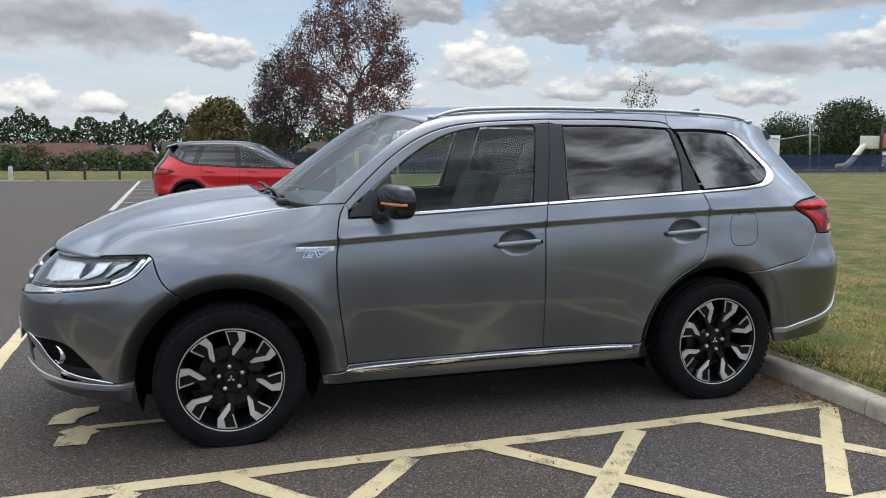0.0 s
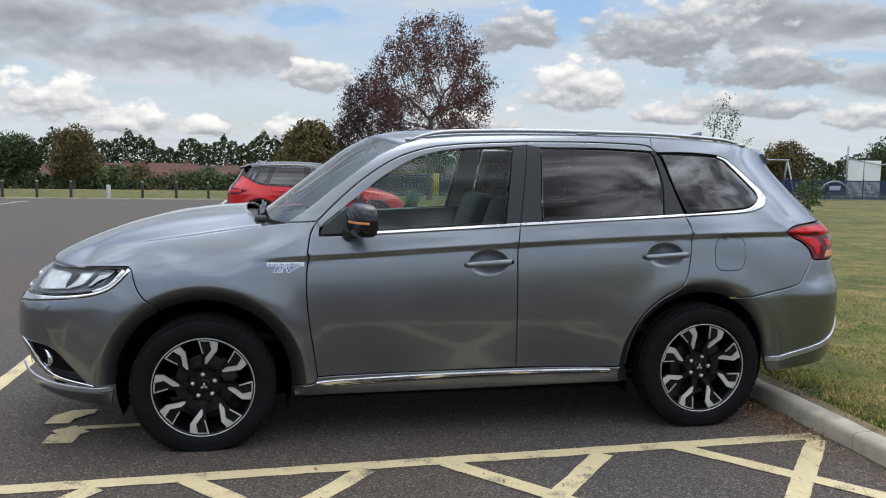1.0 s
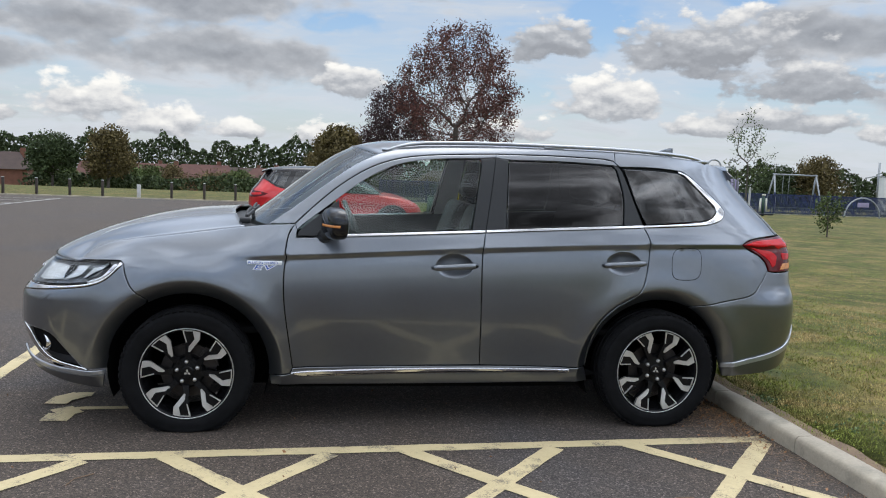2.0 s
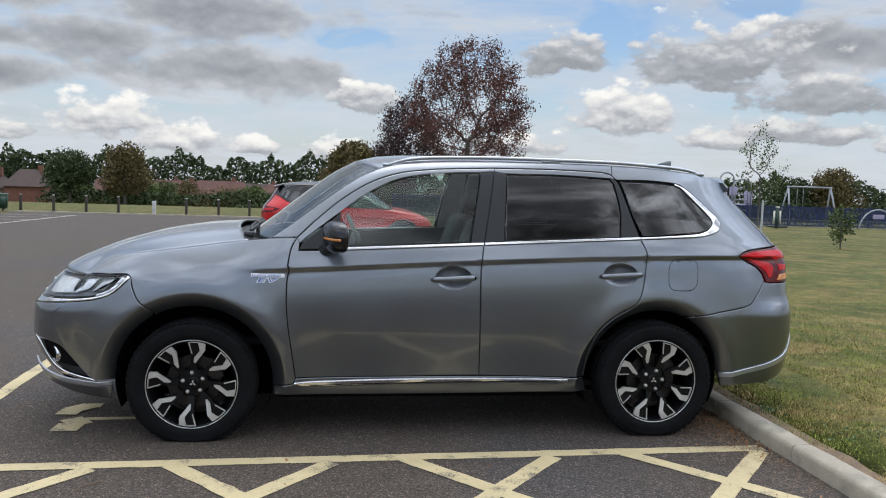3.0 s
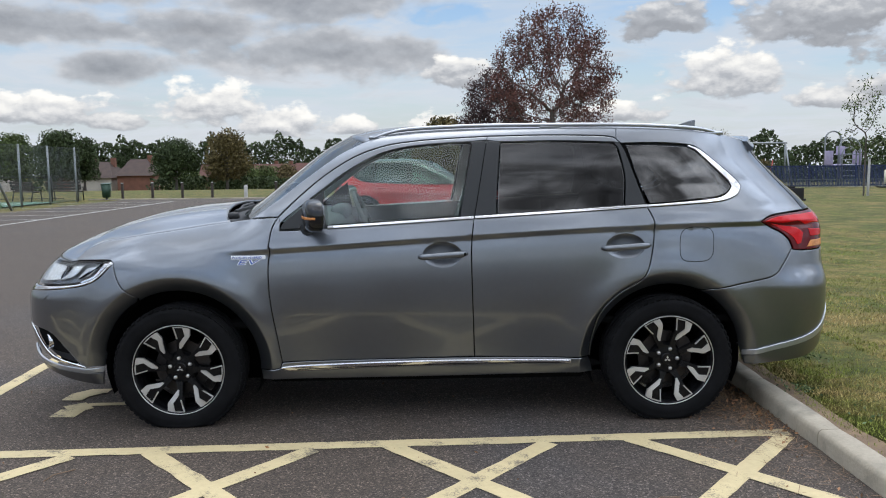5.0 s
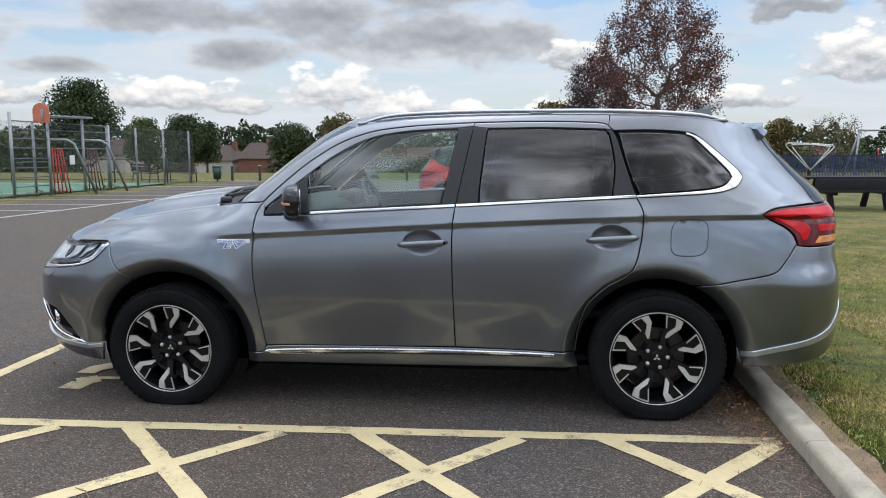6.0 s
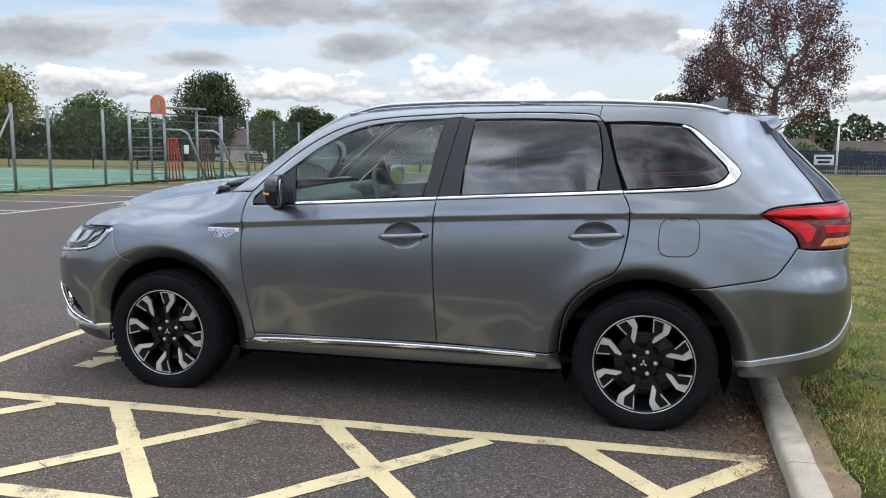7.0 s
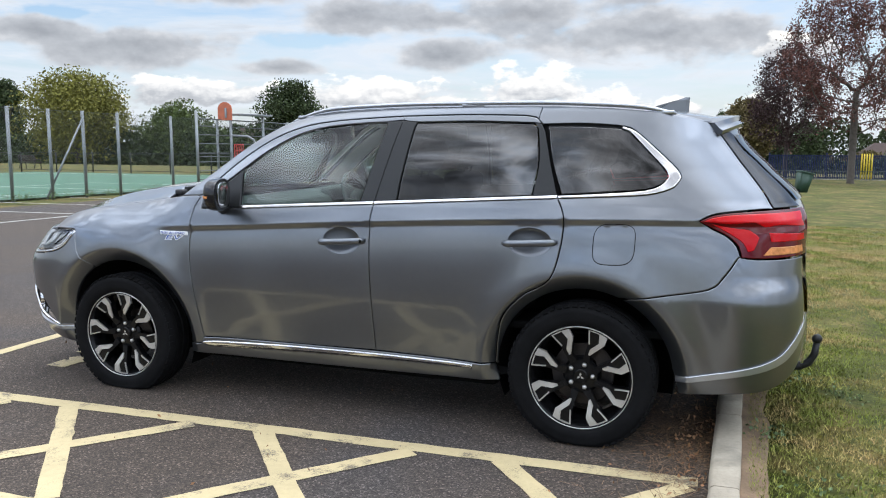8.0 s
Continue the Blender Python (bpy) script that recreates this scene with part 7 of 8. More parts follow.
for x0 in (7.0,):
    for k in range(5):
        bm = bmesh.new()
        box(bm, (0.060, 0.02, 1.25), (x0 + 0.06 + 0.11 * k, PY, pz(x0) + 0.64))
        part("gate_bar", bm, M_YELF, pf, "yellow gate bar")
bm = bmesh.new()
x = 3.0
while x < 62:
    box(bm, (0.016, 0.012, 0.46), (x, PY - 0.9, pz(x) + 0.23))
    x += 0.14
for z in (0.1, 0.46):
    box(bm, (60, 0.02, 0.03), (33, PY - 0.9, pz(33) + z))
tagged(part("low_railing", bm, M_WIRE, pf, "low grey railing", smooth=False), kind="stuff")
bm = bmesh.new()
vs = [[bm.verts.new((x, y, gz(x, y) + 0.10)) for y in (PY - 0.6, PY - 0.2)] for x in (3, 20, 40, 62)]
for i in range(3):
    bm.faces.new((vs[i][0], vs[i + 1][0], vs[i + 1][1], vs[i][1]))
tagged(part("path", bm, M_PATH), "narrow pale path along the playground fence", "path", kind="structure")
sg = thing("sign", pose(9.1, PY - 0.1, pz(9), 0, 0, 0), "small white sign board on the playground fence", "sign")
bm = bmesh.new()
box(bm, (0.9, 0.03, 0.5), (0, 0, 0.75), bevel=0.004)
part("board", bm, M_SIGN, sg)
for k, w in enumerate((0.70, 0.55)):
    bm = bmesh.new()
    box(bm, (w, 0.008, 0.12), (0, -0.02, 0.85 - 0.2 * k))
    part("text_bar", bm, M_BLUEF, sg)
bm = bmesh.new()
tube(bm, [(0.6, 0.1, -0.2), (0.6, 0.1, 2.4)], 0.05, 8)
part("pole", bm, M_SIGN, sg)


def frame_of(name, x, y, label, category, bits, turn=0):
    """A play structure from bars: (part name, material, radius, points)."""
    ob = thing(name, pose(x, y, gz(x, y) + 0.06, 0, 0, turn), label, category)
    for pn, mat, r, pts in bits:
        bm = bmesh.new()
        if r:
            tube(bm, pts, r, 8)
        else:
            box(bm, pts[0], pts[1], bevel=0.01)
        part(pn, bm, mat, ob)
    return ob


hoop = lambda x, y, w, h: [(x - w / 2, y, 0)] + [(x - w / 2 * math.cos(a), y, h - w / 2 + w / 2 * math.sin(a)) for a in np.linspace(0, math.pi, 12)] + [(x + w / 2, y, 0)]
frame_of("climbing_tower", 23.6, 41.0, "grey and lilac play tower with arched bars", "play tower",
         [("arch", M_GALV, 0.05, hoop(-0.3, 0.5, 0.9, 3.1)), ("arch", M_GALV, 0.05, hoop(0.2, -0.4, 1.2, 2.7)), ("arch", M_GALV, 0.04, hoop(0.1, -0.6, 0.8, 2.2))]
         + [("ladder_rung", M_GALV, 0.03, [(-0.3, -0.6, z), (0.5, -0.6, z)]) for z in (0.3, 0.6, 0.9, 1.2, 1.5, 1.8)]
         + [("side_panel", M_LILAC, 0, [(0.06, 0.9, 0.8), (-0.75, 0, 1.6)]), ("side_panel", M_LILAC, 0, [(0.06, 0.9, 0.8), (0.85, 0, 1.6)]), ("side_panel", M_LILAC, 0, [(0.5, 0.06, 0.5), (0.1, 0.4, 2.0)]), ("deck", M_LILAC, 0, [(1.4, 1.0, 0.08), (0, 0, 1.2)])])
frame_of("swing", 29.0, 42.0, "white steel swing frame with black seats", "swing",
         [("leg", M_GALV, 0.05, [(-1.6, -0.7, 0), (-1.4, 0, 2.4)]), ("leg", M_GALV, 0.05, [(-1.6, 0.7, 0), (-1.4, 0, 2.4)]), ("leg", M_GALV, 0.05, [(1.6, -0.7, 0), (1.4, 0, 2.4)]), ("leg", M_GALV, 0.05, [(1.6, 0.7, 0), (1.4, 0, 2.4)]),
          ("top_bar", M_GALV, 0.05, [(-1.5, 0, 2.4), (1.5, 0, 2.4)]), ("chain", M_GALV, 0.012, [(-0.8, 0, 2.4), (-0.8, 0, 0.6)]), ("chain", M_GALV, 0.012, [(-0.4, 0, 2.4), (-0.4, 0, 0.6)]), ("seat", M_SATIN, 0, [(0.45, 0.2, 0.04), (-0.6, 0, 0.6)])])
frame_of("red_swing", 19.4, 42.5, "galvanised swing frame with red hangers", "swing",
         [("leg", M_GALV, 0.05, [(-1.7, -0.6, 0), (-1.3, 0, 2.5)]), ("leg", M_GALV, 0.05, [(-1.8, 0.6, 0), (-1.3, 0, 2.5)]), ("leg", M_GALV, 0.05, [(1.8, -0.6, 0), (1.6, 0, 2.5)]), ("leg", M_GALV, 0.05, [(1.9, 0.6, 0), (1.6, 0, 2.5)]),
          ("top_bar", M_GALV, 0.055, [(-1.4, 0, 2.5), (1.7, 0, 2.5)])] + [("hanger", M_REDBAR, 0.03, [(a, 0, 1.5), (b, 0, 0.5)]) for a, b in ((-0.3, -0.1), (0.9, 0.75))] + [("seat", M_SATIN, 0, [(1.0, 0.2, 0.05), (0.3, 0, 0.48)])])
frame_of("balance_frame", 13.6, 36.2, "thin steel tubes bent to a triangle on a post", "play frame",
         [("tube", M_SIGN, 0.026, [(0, 0, 0.50), (-1.05, 0, 1.55), (-1.12, 0, 1.68), (-1.02, 0, 1.76), (0, 0, 1.74), (1.02, 0, 1.66), (1.10, 0, 1.58), (1.02, 0, 1.46), (0, 0, 0.44)]), ("tube", M_SIGN, 0.026, [(0, -0.16, 0.50), (-0.85, -0.16, 1.55), (-0.90, -0.16, 1.68), (0, -0.16, 1.70), (0.86, -0.16, 1.60), (0.80, -0.16, 1.46), (0, -0.16, 0.46)]), ("post", M_TIMBER, 0.06, [(0, 0, 0), (0, 0, 1.9)])])
frame_of("spinner", 22.9, 35.0, "dark exercise machine with two pale seats", "exercise machine",
         [("post", M_BINGREEN, 0.07, [(0, 0, 0), (0, 0, 1.12)]), ("arm", M_CREAM, 0.05, [(-0.18, 0, 0.25), (-0.16, 0, 0.95)]), ("arm", M_CREAM, 0.05, [(0.18, 0, 0.25), (0.16, 0, 0.95)]), ("foot_plate", M_SATIN, 0, [(0.9, 0.5, 0.08), (0, 0, 0.12)]), ("cap", M_CREAM, 0, [(0.16, 0.16, 0.08), (0, 0, 1.14)])])
frame_of("climbing_hoop", 30.0, 36.8, "pale steel hoop with a small board", "play frame",
         [("hoop", M_GALV, 0.04, hoop(0, 0, 2.2, 1.15)), ("board", M_LILAC, 0, [(0.7, 0.04, 0.25), (0.1, 0.1, 0.75)])])
frame_of("slide", 45.5, 43.0, "cream plastic slide with a brown roofed tower", "slide",
         [("chute", M_CREAM, 0.22, [(-2.6, 0, 0.35), (-1.9, 0, 0.40), (-1.2, 0, 1.0), (-0.5, 0, 1.75), (0.1, 0, 2.0)]), ("hood", M_CREAM, 0, [(0.9, 0.9, 0.9), (0.1, 0, 2.1)]), ("tower_post", M_TIMBER, 0.09, [(0.6, -0.6, 0), (0.6, -0.6, 3.2)]),
          ("tower_post", M_TIMBER, 0.09, [(2.2, -0.6, 0), (2.2, -0.6, 3.2)]), ("tower_panel", M_ORANGE, 0, [(1.6, 0.08, 1.0), (1.4, -0.6, 2.2)]), ("tower_panel", M_SIGN, 0, [(1.5, 0.08, 1.1), (1.4, -0.7, 0.9)])])
frame_of("climbing_wall", 40.5, 47.0, "white perforated climbing wall in a steel goal frame", "climbing wall",
         [("wall_panel", M_SIGN, 0, [(1.3, 0.08, 2.6), (-1.4, 0, 1.3)]), ("wall_panel", M_SIGN, 0, [(1.3, 0.08, 2.6), (0.0, 0, 1.3)]), ("post", M_GALV, 0.07, [(-2.2, -0.2, 0), (-2.2, -0.2, 3.6)]),
          ("post", M_GALV, 0.07, [(3.4, -0.2, 0), (3.1, -0.2, 3.6)]), ("net_bar", M_GALV, 0.04, [(-3.2, -0.2, 2.5), (-2.2, -0.2, 2.7), (0.5, -0.2, 2.3), (3.2, -0.2, 2.7), (4.0, -0.2, 2.6), (4.2, -0.2, 0)])])
# dark picnic table on the lawn
M_TABLE = material("black_stained_timber", (0.016, 0.015, 0.016), 0.75, spec=0.2, vary=0.25, scale=9, bump=0.4)
pt = thing("picnic_table", pose(7.9, 15.0, gz(9, 15.0) + 0.08, 0, 0, 4), "black-stained timber picnic table on the lawn", "table")
for k in range(4):
    bm = bmesh.new()
    box(bm, (2.3, 0.17, 0.05), (0, -0.28 + 0.185 * k, 0.72), bevel=0.008)
    part("table_board", bm, M_TABLE, pt)
for y in (-0.75, 0.75):
    for k in (0, 1):
        bm = bmesh.new()
        box(bm, (2.3, 0.13, 0.05), (0, y - 0.07 + 0.145 * k, 0.44), bevel=0.008)
        part("bench_board", bm, M_TABLE, pt)
bm = bmesh.new()
box(bm, (2.2, 0.05, 0.28), (0, -0.85, 0.58), bevel=0.006)
part("side_board", bm, M_TABLE, pt)
for x in (-0.62, 0.62):
    for s in (-1, 1):
        bm = bmesh.new()
        box(bm, (0.12, 0.10, 0.80), (x, s * 0.45, 0.36), Matrix.Rotation(radians(s * 24), 3, "X"), bevel=0.006)
        part("leg", bm, M_TABLE, pt)
    bm = bmesh.new()
    box(bm, (0.09, 1.6, 0.10), (x, 0, 0.40), bevel=0.006)
    part("crossbar", bm, M_TABLE, pt)

# ---------------------------------------------------------------- trees and hedges
open_tree("maple_tree", 6.07, 33.7, 8.75, 6.1, 1.9, M_LEAF_RED, "broad tree with thinning red-brown leaves on the lawn", 11, 27000, 0.058, 850, 0.22, 0.17, 1.0, 0.12)
open_tree("plum_tree", 3.75, 39.4, 6.5, 3.6, 1.6, M_LEAF_DKRED, "smaller tree with dense dark purple leaves", 5, 16000, 0.060, 420, 0.22, 0.20)
yt = open_tree("young_tree", 16.9, 26.1, 4.9, 1.8, 1.5, M_LEAF_MID, "slender young tree tied to a stake", 21, 850, 0.056, 80, 0.16, 0.12, 0.42, 0.55)
bm = bmesh.new()
box(bm, (0.07, 0.07, 1.5), (0.22, 0.1, 0.7), bevel=0.008)
part("stake", bm, M_PALE, yt, "pale timber stake")
open_tree("bare_tree", 37.5, 104, 7.6, 7.2, 1.0, M_LEAF_BROWN, "half-bare tree beyond the playground", 41, 2600, 0.12, 300, 0.36, 0.25, 0.9, 0.0)
open_tree("sapling", 14.7, 17.3, 1.35, 0.85, 0.25, M_LEAF_MID, "small leafy sapling on the lawn", 33, 800, 0.050, 70, 0.10, 0.09, 1.0, 0.0)

LEAFY = ((M_LEAF_BROWN, "browning"), (M_LEAF_DARK, "dark green"), (M_LEAF_MID, "green"), (M_LEAF_YEL, "yellow-green"))


def leafy(x, y, h, w, k, seed, bole=0.8, **kw):
    return full_tree("tree", x, y, h, w, bole, LEAFY[k][0], "large tree in full %s leaf at the field's edge" % LEAFY[k][1], seed, group="trees round the field", **kw)


for k, (x, y, h, w, c) in enumerate(((-32.3, 104, 6.8, 6.8, 1), (-25.7, 104, 8.1, 7.0, 0), (1.2, 104, 8.4, 5.8, 0), (4.9, 106, 7.0, 4.2, 1), (-45.0, 106, 7.2, 6.0, 1), (-51.5, 140, 8.6, 4.0, 1),
                                        (90.0, 105, 8.8, 11.0, 1), (103.5, 106, 11.4, 15.0, 1), (-62.0, 104, 13.6, 11.0, 1), (-54.0, 106, 8.2, 6.0, 2), (-46.8, 103, 8.2, 7.0, 1), (-91.0, 92, 13.6, 18.0, 3),
                                        (-113.0, 100, 15.0, 7.0, 1), (-79.0, 100, 9.2, 13.0, 2), (31.0, 104, 7.2, 6.0, 0), (74.0, 108, 8.2, 9.0, 0), (1.9, 72, 6.8, 5.6, 0), (8.5, 104, 6.0, 6.0, 1), (70.0, 112, 7.0, 8.0, 1), (118.0, 112, 9.5, 12.0, 2))):
    leafy(x, y, h, w, c, 100 + k, n=int(1500 + 28 * h * w), leaf=0.24 if h < 9 else 0.30, lobes=int(20 + w * 1.6))

for k in range(20):
    r = random.Random(60 + k)
    leafy(-33 + 4.6 * k + r.uniform(-2, 2), r.uniform(111, 122), r.uniform(2.6, 4.6), r.uniform(3.5, 7.5), r.choice((0, 1, 1, 2, 2)), 500 + k, 0.2, n=1100, leaf=0.20, lobes=18, z=-4.3)
for k in range(13):
    r = random.Random(k)
    x = -34 + 7.4 * k + r.uniform(-2.5, 2.5)
    leafy(x, r.uniform(116, 134), r.uniform(3.6, 6.4), r.uniform(4.5, 8.5), r.choice((0, 1, 1, 2)), 300 + k, 0.3, n=1500, leaf=0.26, lobes=24, z=-5.4)


def hedge(name, a, b, h, depth, base, mat, label, seed, density=34, leaf=0.20):
    """A long belt of shrubs: leaves heaped on uneven mounds."""
    rng = np.random.default_rng(seed)
    L = math.hypot(b[0] - a[0], b[1] - a[1])
    n = int(L * h * density)
    t = rng.uniform(0, 1, n)
    x = a[0] + (b[0] - a[0]) * t
    y = a[1] + (b[1] - a[1]) * t
    top = np.array([0.70 + 0.22 * noise.noise((q * 0.13, seed, 0.0)) + 0.14 * noise.noise((q * 0.55, seed, 3.0)) for q in x])
    f = rng.uniform(0, 1, n) ** 0.7
    z = base + h * np.clip(top, 0.45, 1.15) * f
    y = y + rng.normal(0, 1, n) * depth * np.sqrt(np.clip(1.05 - f, 0.03, 1))
    me = leaf_cloud(np.stack([x, y, z], 1), leaf, rng, 0.7)
    return tagged(mesh_part(name, me, mat), label, "hedge", kind="stuff")


hedge("field_hedge", (-37, 108), (-4, 108), 2.9, 1.2, -3.4, M_LEAF_DARK, "dark shrubs along the field's edge", 3)
hedge("field_hedge", (-4, 108), (60, 108), 3.1, 1.2, -3.4, M_LEAF_DARK, "dark shrubs along the field's edge", 4)
hedge("field_hedge", (58, 108), (150, 114), 5.2, 1.5, -3.8, M_LEAF_DARK, "dark shrubs along the field's edge", 5)
hedge("court_trees", (-150, 88), (-60, 100), 8.6, 1.8, -4.2, M_LEAF_DARK, "dark belt of trees behind the ball court", 6, 24, 0.26)
hedge("court_trees", (-140, 96), (-66, 106), 9.8, 2.0, -4.2, M_LEAF_MID, "green belt of trees behind the ball court", 7, 20, 0.26)
hedge("hill_woods", (-160, 200), (40, 200), 19.5, 3.0, -9.0, M_LEAF_DARK, "dark woods on the far hillside", 8, 11, 0.40)
hedge("hill_woods", (30, 190), (210, 190), 17.0, 3.0, -8.5, M_LEAF_DARK, "dark woods on the far hillside", 9, 11, 0.40)

M_BRICK = material("red_brick_wall", (0.175, 0.078, 0.052), 0.9, vary=0.18, scale=1.5, bump=0.3)
M_RENDER = material("pale_render_wall", (0.42, 0.38, 0.33), 0.9, vary=0.1, scale=1.0)
M_ROOF = material("brown_roof_tiles", (0.056, 0.036, 0.029), 0.9, vary=0.2, scale=1.2, bump=0.4)
M_ROOF_RED = material("red_roof_tiles", (0.088, 0.038, 0.028), 0.9, vary=0.25, scale=1.2, bump=0.4)
M_FRAME = material("white_window_frame", (0.68, 0.68, 0.66), 0.5, vary=0.05)
M_PANE = material("dark_window_pane", (0.03, 0.035, 0.04), 0.08, vary=0.1)


def house(x, y, base, w, d, wall_h, roof_h, turn, wall, label, hip=False):
    ob = thing("house", pose(x, y, base, 0, 0, turn), label, "house", "houses beyond the field")
    bm = bmesh.new()
    box(bm, (w, d, wall_h), (0, 0, wall_h / 2))
    part("wall", bm, wall, ob, smooth=False)
    bm = bmesh.new()
    o, i = 0.35, (w * 0.28 if hip else 0.0)
    e = [bm.verts.new((sx * (w / 2 + o), sy * (d / 2 + o), wall_h)) for sx, sy in ((-1, -1), (1, -1), (1, 1), (-1, 1))]
    r = [bm.verts.new((s * (w / 2 + (0.2 if not hip else -i)), 0, wall_h + roof_h)) for s in (-1, 1)]
    for f in ((e[0], e[1], r[1], r[0]), (e[2], e[3], r[0], r[1]), (e[1], e[2], r[1]), (e[3], e[0], r[0]), (e[3], e[2], e[1], e[0])):
        bm.faces.new(f)
    roof_ob = part("roof", bm, M_ROOF_RED if round(x) % 3 == 0 else M_ROOF, ob, "tiled roof", smooth=False)
    bm = bmesh.new()
    box(bm, (0.7, 0.6, 1.5), (w * 0.3, 0.3, wall_h + roof_h * 0.95))
    part("chimney", bm, M_BRICK, roof_ob, smooth=False)
    for k in range(max(2, int(w / 3))):
        wx = -w / 2 + w * (k + 0.5) / max(2, int(w / 3))
        for wz in (1.4, 3.9):
            if wz + 0.8 > wall_h:
                continue
            bm = bmesh.new()
            box(bm, (1.5, 0.10, 1.25), (wx, -d / 2 - 0.02, wz))
            wn = part("window", bm, M_FRAME, ob, "white window frame", smooth=False)
            for s in (-0.36, 0.36):
                bm = bmesh.new()
                box(bm, (0.60, 0.06, 1.0), (wx + s, -d / 2 - 0.06, wz))
                part("pane", bm, M_PANE, wn, smooth=False)
    return ob


for x, y, b, w, t, wall, hip in ((-44.5, 126, -5.6, 6.5, 10, M_BRICK, True), (-52.0, 130, -6.0, 8.0, -6, M_RENDER, True), (-58.0, 138, -6.2, 8.0, 8, M_BRICK, False), (-36.0, 146, -6.8, 9.0, 5, M_BRICK, False), (-27.0, 150, -6.9, 9.5, -4, M_RENDER, False), (-18.5, 142, -6.6, 9.0, 12, M_BRICK, False),
                              (-9.0, 148, -6.9, 9.0, -8, M_BRICK, True), (-1.0, 138, -6.2, 7.5, 4, M_BRICK, False), (9.0, 150, -6.9, 10.0, 0, M_RENDER, False), (-70.0, 128, -5.0, 8.0, 0, M_RENDER, False), (-88.0, 136, -3.4, 9.0, 4, M_BRICK, False), (22.0, 138, -6.0, 11.0, 6, M_BRICK, True), (34.0, 146, -6.4, 10.0, -5, M_BRICK, False), (48.0, 150, -6.8, 10.0, 3, M_RENDER, False), (-33.0, 168, -7.0, 10.0, 0, M_BRICK, False), (-14.0, 170, -7.2, 11.0, 6, M_BRICK, False)):
    house(x, y, b - 0.5, w * 0.84, 7.0, 4.6, 2.5, t, wall, "%s house with a brown tiled roof" % ("red-brick" if wall is M_BRICK else "pale rendered"), hip)


# ---------------------------------------------------------------- grass blades, weeds and litter near the kerb
M_BLADE = material("grass_blades", (0.165, 0.190, 0.036), 0.75, spec=0.2, vary=0.35, scale=2.6, island=0.5, stain=((0.37, 0.27, 0.115), 1.9, 0.45, 0.58))
M_WEED = material("weed_leaves", (0.115, 0.160, 0.070), 0.7, spec=0.3, vary=0.2, scale=4, island=0.35)
M_LITTER = material("dry_leaf_litter", (0.22, 0.115, 0.055), 0.85, vary=0.3, scale=7, island=0.5)
M_NEEDLE = material("dry_needles", (0.20, 0.125, 0.070), 0.85, vary=0.3, scale=7, island=0.5)


def lawn_z(x, y):
    return gz(x, y) + KERB_H - 0.015 + 0.018 * noise.noise((x * 0.9, y * 0.9, 0.3)) + (0.05 * noise.noise((x * 0.13, y * 0.13, 5.0)) if x > 3 else 0)


def blades(name, spots, h, w, mat, label, seed):
    rng = np.random.default_rng(seed)
    n = len(spots)
    p = np.asarray(spots)
    a = rng.uniform(0, 2 * math.pi, n)
    d = np.stack([np.cos(a), np.sin(a), np.zeros(n)], 1)
    hh = h * rng.uniform(0.5, 1.35, (n, 1))
    lean = np.stack([-np.sin(a), np.cos(a), np.zeros(n)], 1) * rng.normal(0, 0.9, (n, 1)) * hh
    ww = w * rng.uniform(0.6, 1.3, (n, 1))
    v = np.stack([p - d * ww, p + d * ww, p + lean + np.array([0, 0, 1]) * hh], 1).reshape(-1, 3)
    me = bpy.data.meshes.new(name)
    i = np.arange(n) * 3
    me.from_pydata(v.tolist(), [], np.stack([i, i + 1, i + 2], 1).tolist())
    return tagged(mesh_part(name, me, mat), label, "grass", kind="stuff")


rng = np.random.default_rng(77)
spots = []
while len(spots) < 230000:
    x = LAWN_X + 0.03 + rng.exponential(1.5)
    y = rng.uniform(-3.0, 11.0)
    if x > 8.5:
        continue
    worn = noise.noise((x * 1.3, y * 1.3, 2.0)) + 0.5 * noise.noise((x * 4, y * 4, 6.0))
    edge = max(0, 0.40 - (x - LAWN_X)) * 2.0
    if worn - 0.05 + edge * 0.55 > 0.42 and rng.uniform() < 0.86:
        continue
    spots.append((x, y, lawn_z(x, y) - 0.006))
blades("lawn_grass", spots, 0.022, 0.0032, M_BLADE, "short mown grass blades with dry patches", 1)
spots = []
for k in range(11):
    cx, cy, r = LAWN_X + 0.10 + abs(rng.normal(0, 0.22)), rng.uniform(-1.6, 4.0), rng.uniform(0.05, 0.16)
    for i in range(70):
        x, y = cx + rng.normal(0, r), cy + rng.normal(0, r)
        if x > LAWN_X:
            spots.append((x, y, lawn_z(x, y) + abs(rng.normal(0, 0.012)) + 0.008))
me = leaf_cloud(spots, 0.009, rng, 0.75)
tagged(mesh_part("clover", me, M_WEED), "low clover and weeds along the kerb", "weeds", kind="stuff")
# bare soil strip behind the kerb
bm = bmesh.new()
vs = [[bm.verts.new((LAWN_X - 0.004 + (0.0 if j == 0 else (0.12 + 0.08 * noise.noise((y * 1.3, 0, 3)) + 0.02 * noise.noise((y * 5, 0, 5)))), y, lawn_z(LAWN_X + 0.1, y) + (0.004 if j == 0 else 0.006))) for j in (0, 1)] for y in np.arange(-6, 9, 0.04)]
for i in range(len(vs) - 1):
    bm.faces.new((vs[i][0], vs[i][1], vs[i + 1][1], vs[i + 1][0]))
tagged(part("soil_strip", bm, M_SOIL), "bare brown soil behind the kerb", "soil", kind="structure")
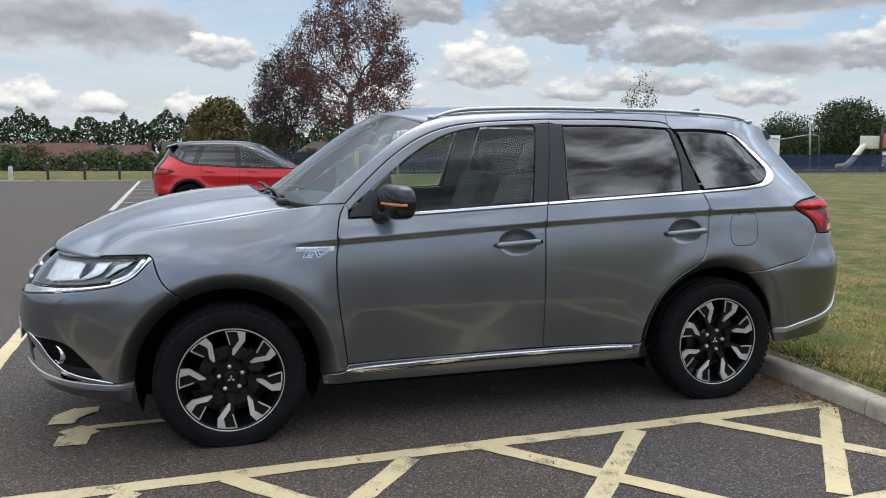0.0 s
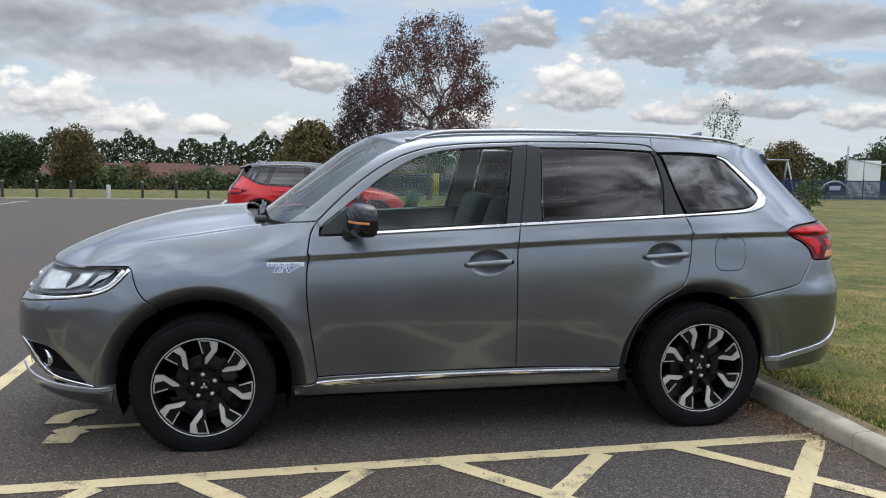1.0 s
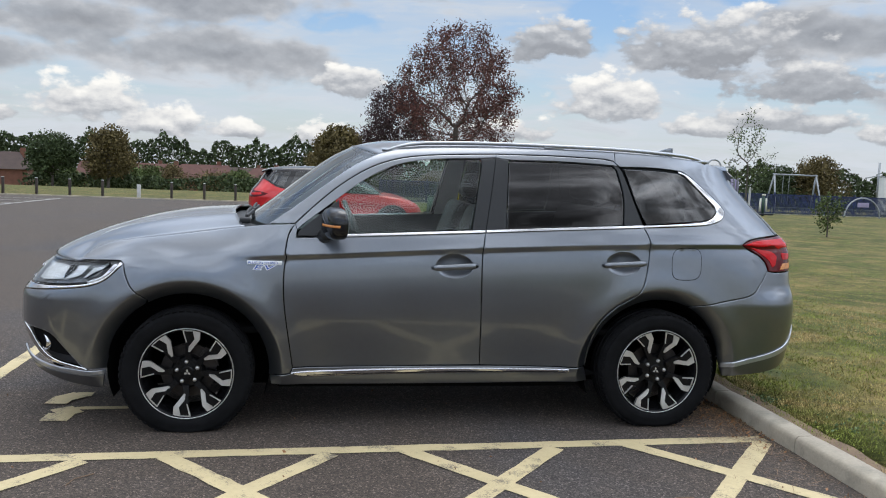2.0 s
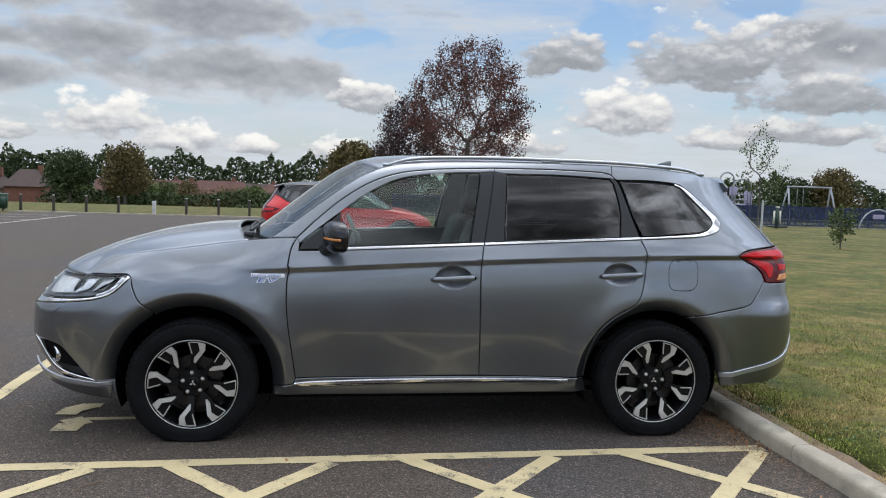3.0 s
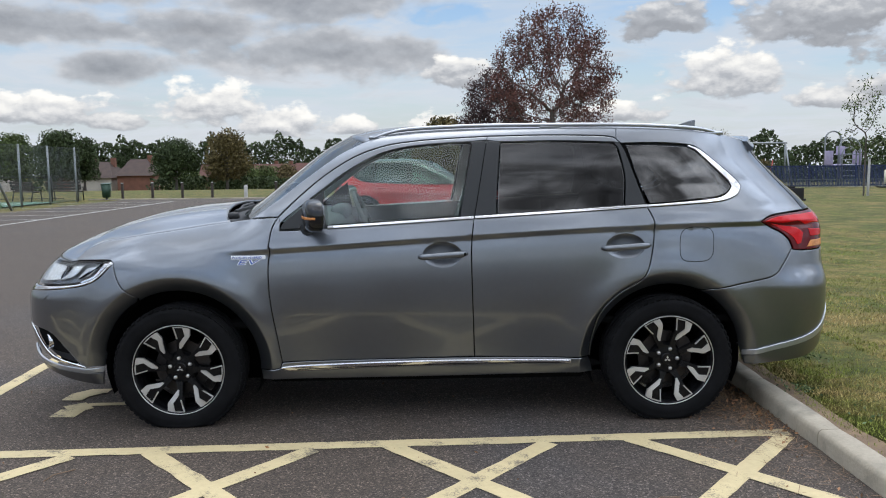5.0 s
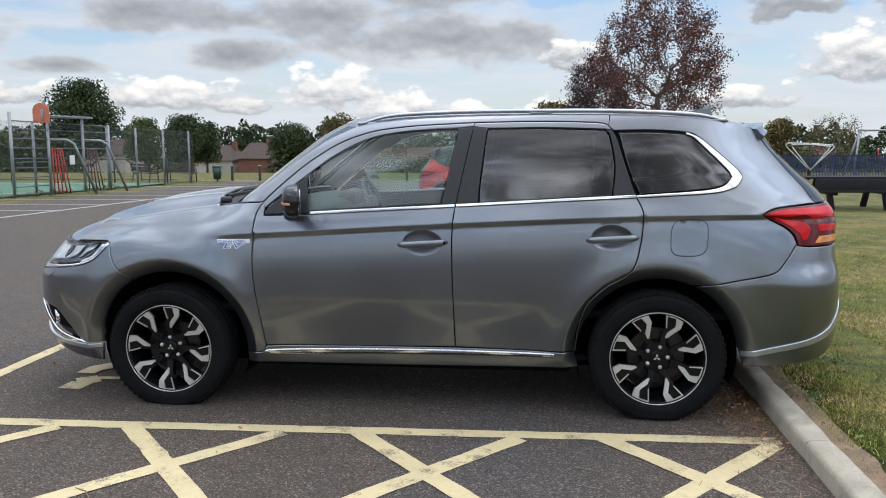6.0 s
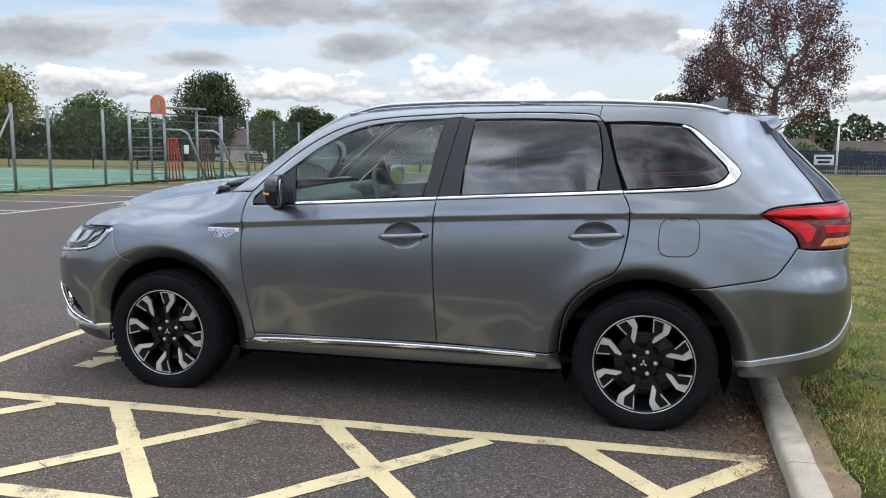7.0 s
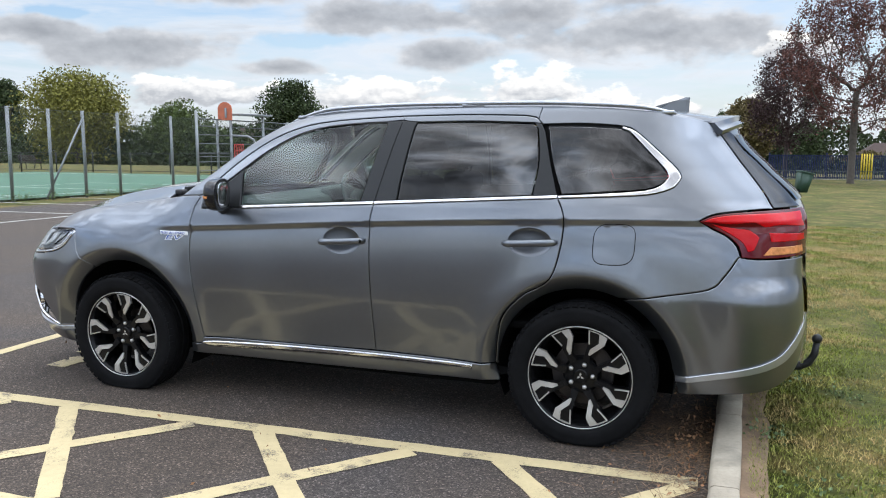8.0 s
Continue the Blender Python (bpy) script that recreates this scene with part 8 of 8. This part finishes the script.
# leaf litter and needles blown into the corner of kerb and asphalt
spots = []
for i in range(260):
    x = KERB_X - abs(rng.normal(0, 0.16)) - 0.01
    y = -0.62 + rng.normal(0, 0.34) if rng.uniform() < 0.75 else rng.uniform(-3.0, 0.4)
    spots.append((x, y, gz(x, y) + 0.008 + abs(rng.normal(0, 0.006))))
me = leaf_cloud(spots, 0.011, rng, 0.55)
tagged(mesh_part("leaf_litter", me, M_LITTER), "dry brown leaves blown against the kerb", "leaves", kind="stuff")
spots = []
for i in range(1500):
    x = KERB_X - abs(rng.normal(0, 0.20)) - 0.01
    y = -0.60 + rng.normal(0, 0.36) if rng.uniform() < 0.8 else rng.uniform(-3.0, 0.6)
    spots.append((x, y, gz(x, y) + 0.005 + abs(rng.normal(0, 0.003))))
p = np.array(spots)
a = rng.uniform(0, math.pi, len(p))
d = np.stack([np.cos(a), np.sin(a), 0 * a], 1) * rng.uniform(0.02, 0.055, (len(p), 1))
e = np.stack([-np.sin(a), np.cos(a), 0 * a], 1) * 0.0011
v = np.stack([p - d - e, p + d - e, p + d + e, p - d + e], 1).reshape(-1, 3)
me = bpy.data.meshes.new("needles")
i = np.arange(len(p)) * 4
me.from_pydata(v.tolist(), [], np.stack([i, i + 1, i + 2, i + 3], 1).tolist())
tagged(mesh_part("needle_litter", me, M_NEEDLE), "dry needles scattered along the kerb", "needles", kind="stuff")
spots = []
for i in range(60):
    x, y = rng.uniform(-4, 1.8), rng.uniform(-3.5, 0.0)
    spots.append((x, y, gz(x, y) + 0.010))
me = leaf_cloud(spots, 0.011, rng, 0.5)
tagged(mesh_part("fallen_leaves", me, M_LITTER), "few dry leaves and twigs on the asphalt", "leaves", kind="stuff")
for x, y, a, L in ((-1.75, -1.60, 60, 0.16), (-1.25, -2.0, -40, 0.20), (0.95, -1.95, 20, 0.14)):
    bm = bmesh.new()
    tube(bm, [(0, 0, 0), (L * 0.4, 0.015, 0.006), (L, -0.01, 0.002)], 0.0022, 5)
    tw = part("twig", bm, M_NEEDLE)
    tagged(tw, "thin dry brown twig on the asphalt", "twig", "twigs")
    tw.matrix_world = pose(x, y, gz(x, y) + 0.004, 0, 0, a)

# weeds along the foot of the court fence
spots = []
for k in range(34):
    cy, r = rng.uniform(8.0, 26.0), rng.uniform(0.05, 0.22)
    for i in range(60):
        y = cy + rng.normal(0, r)
        spots.append((FX + 0.10 + rng.normal(0, 0.07), y, gz(FX, y) + 0.02 + abs(rng.normal(0, 0.09))))
tagged(mesh_part("fence_weeds", leaf_cloud(spots, 0.030, rng, 0.35), M_WEED), "straggling weeds along the foot of the court fence", "weeds", kind="stuff")
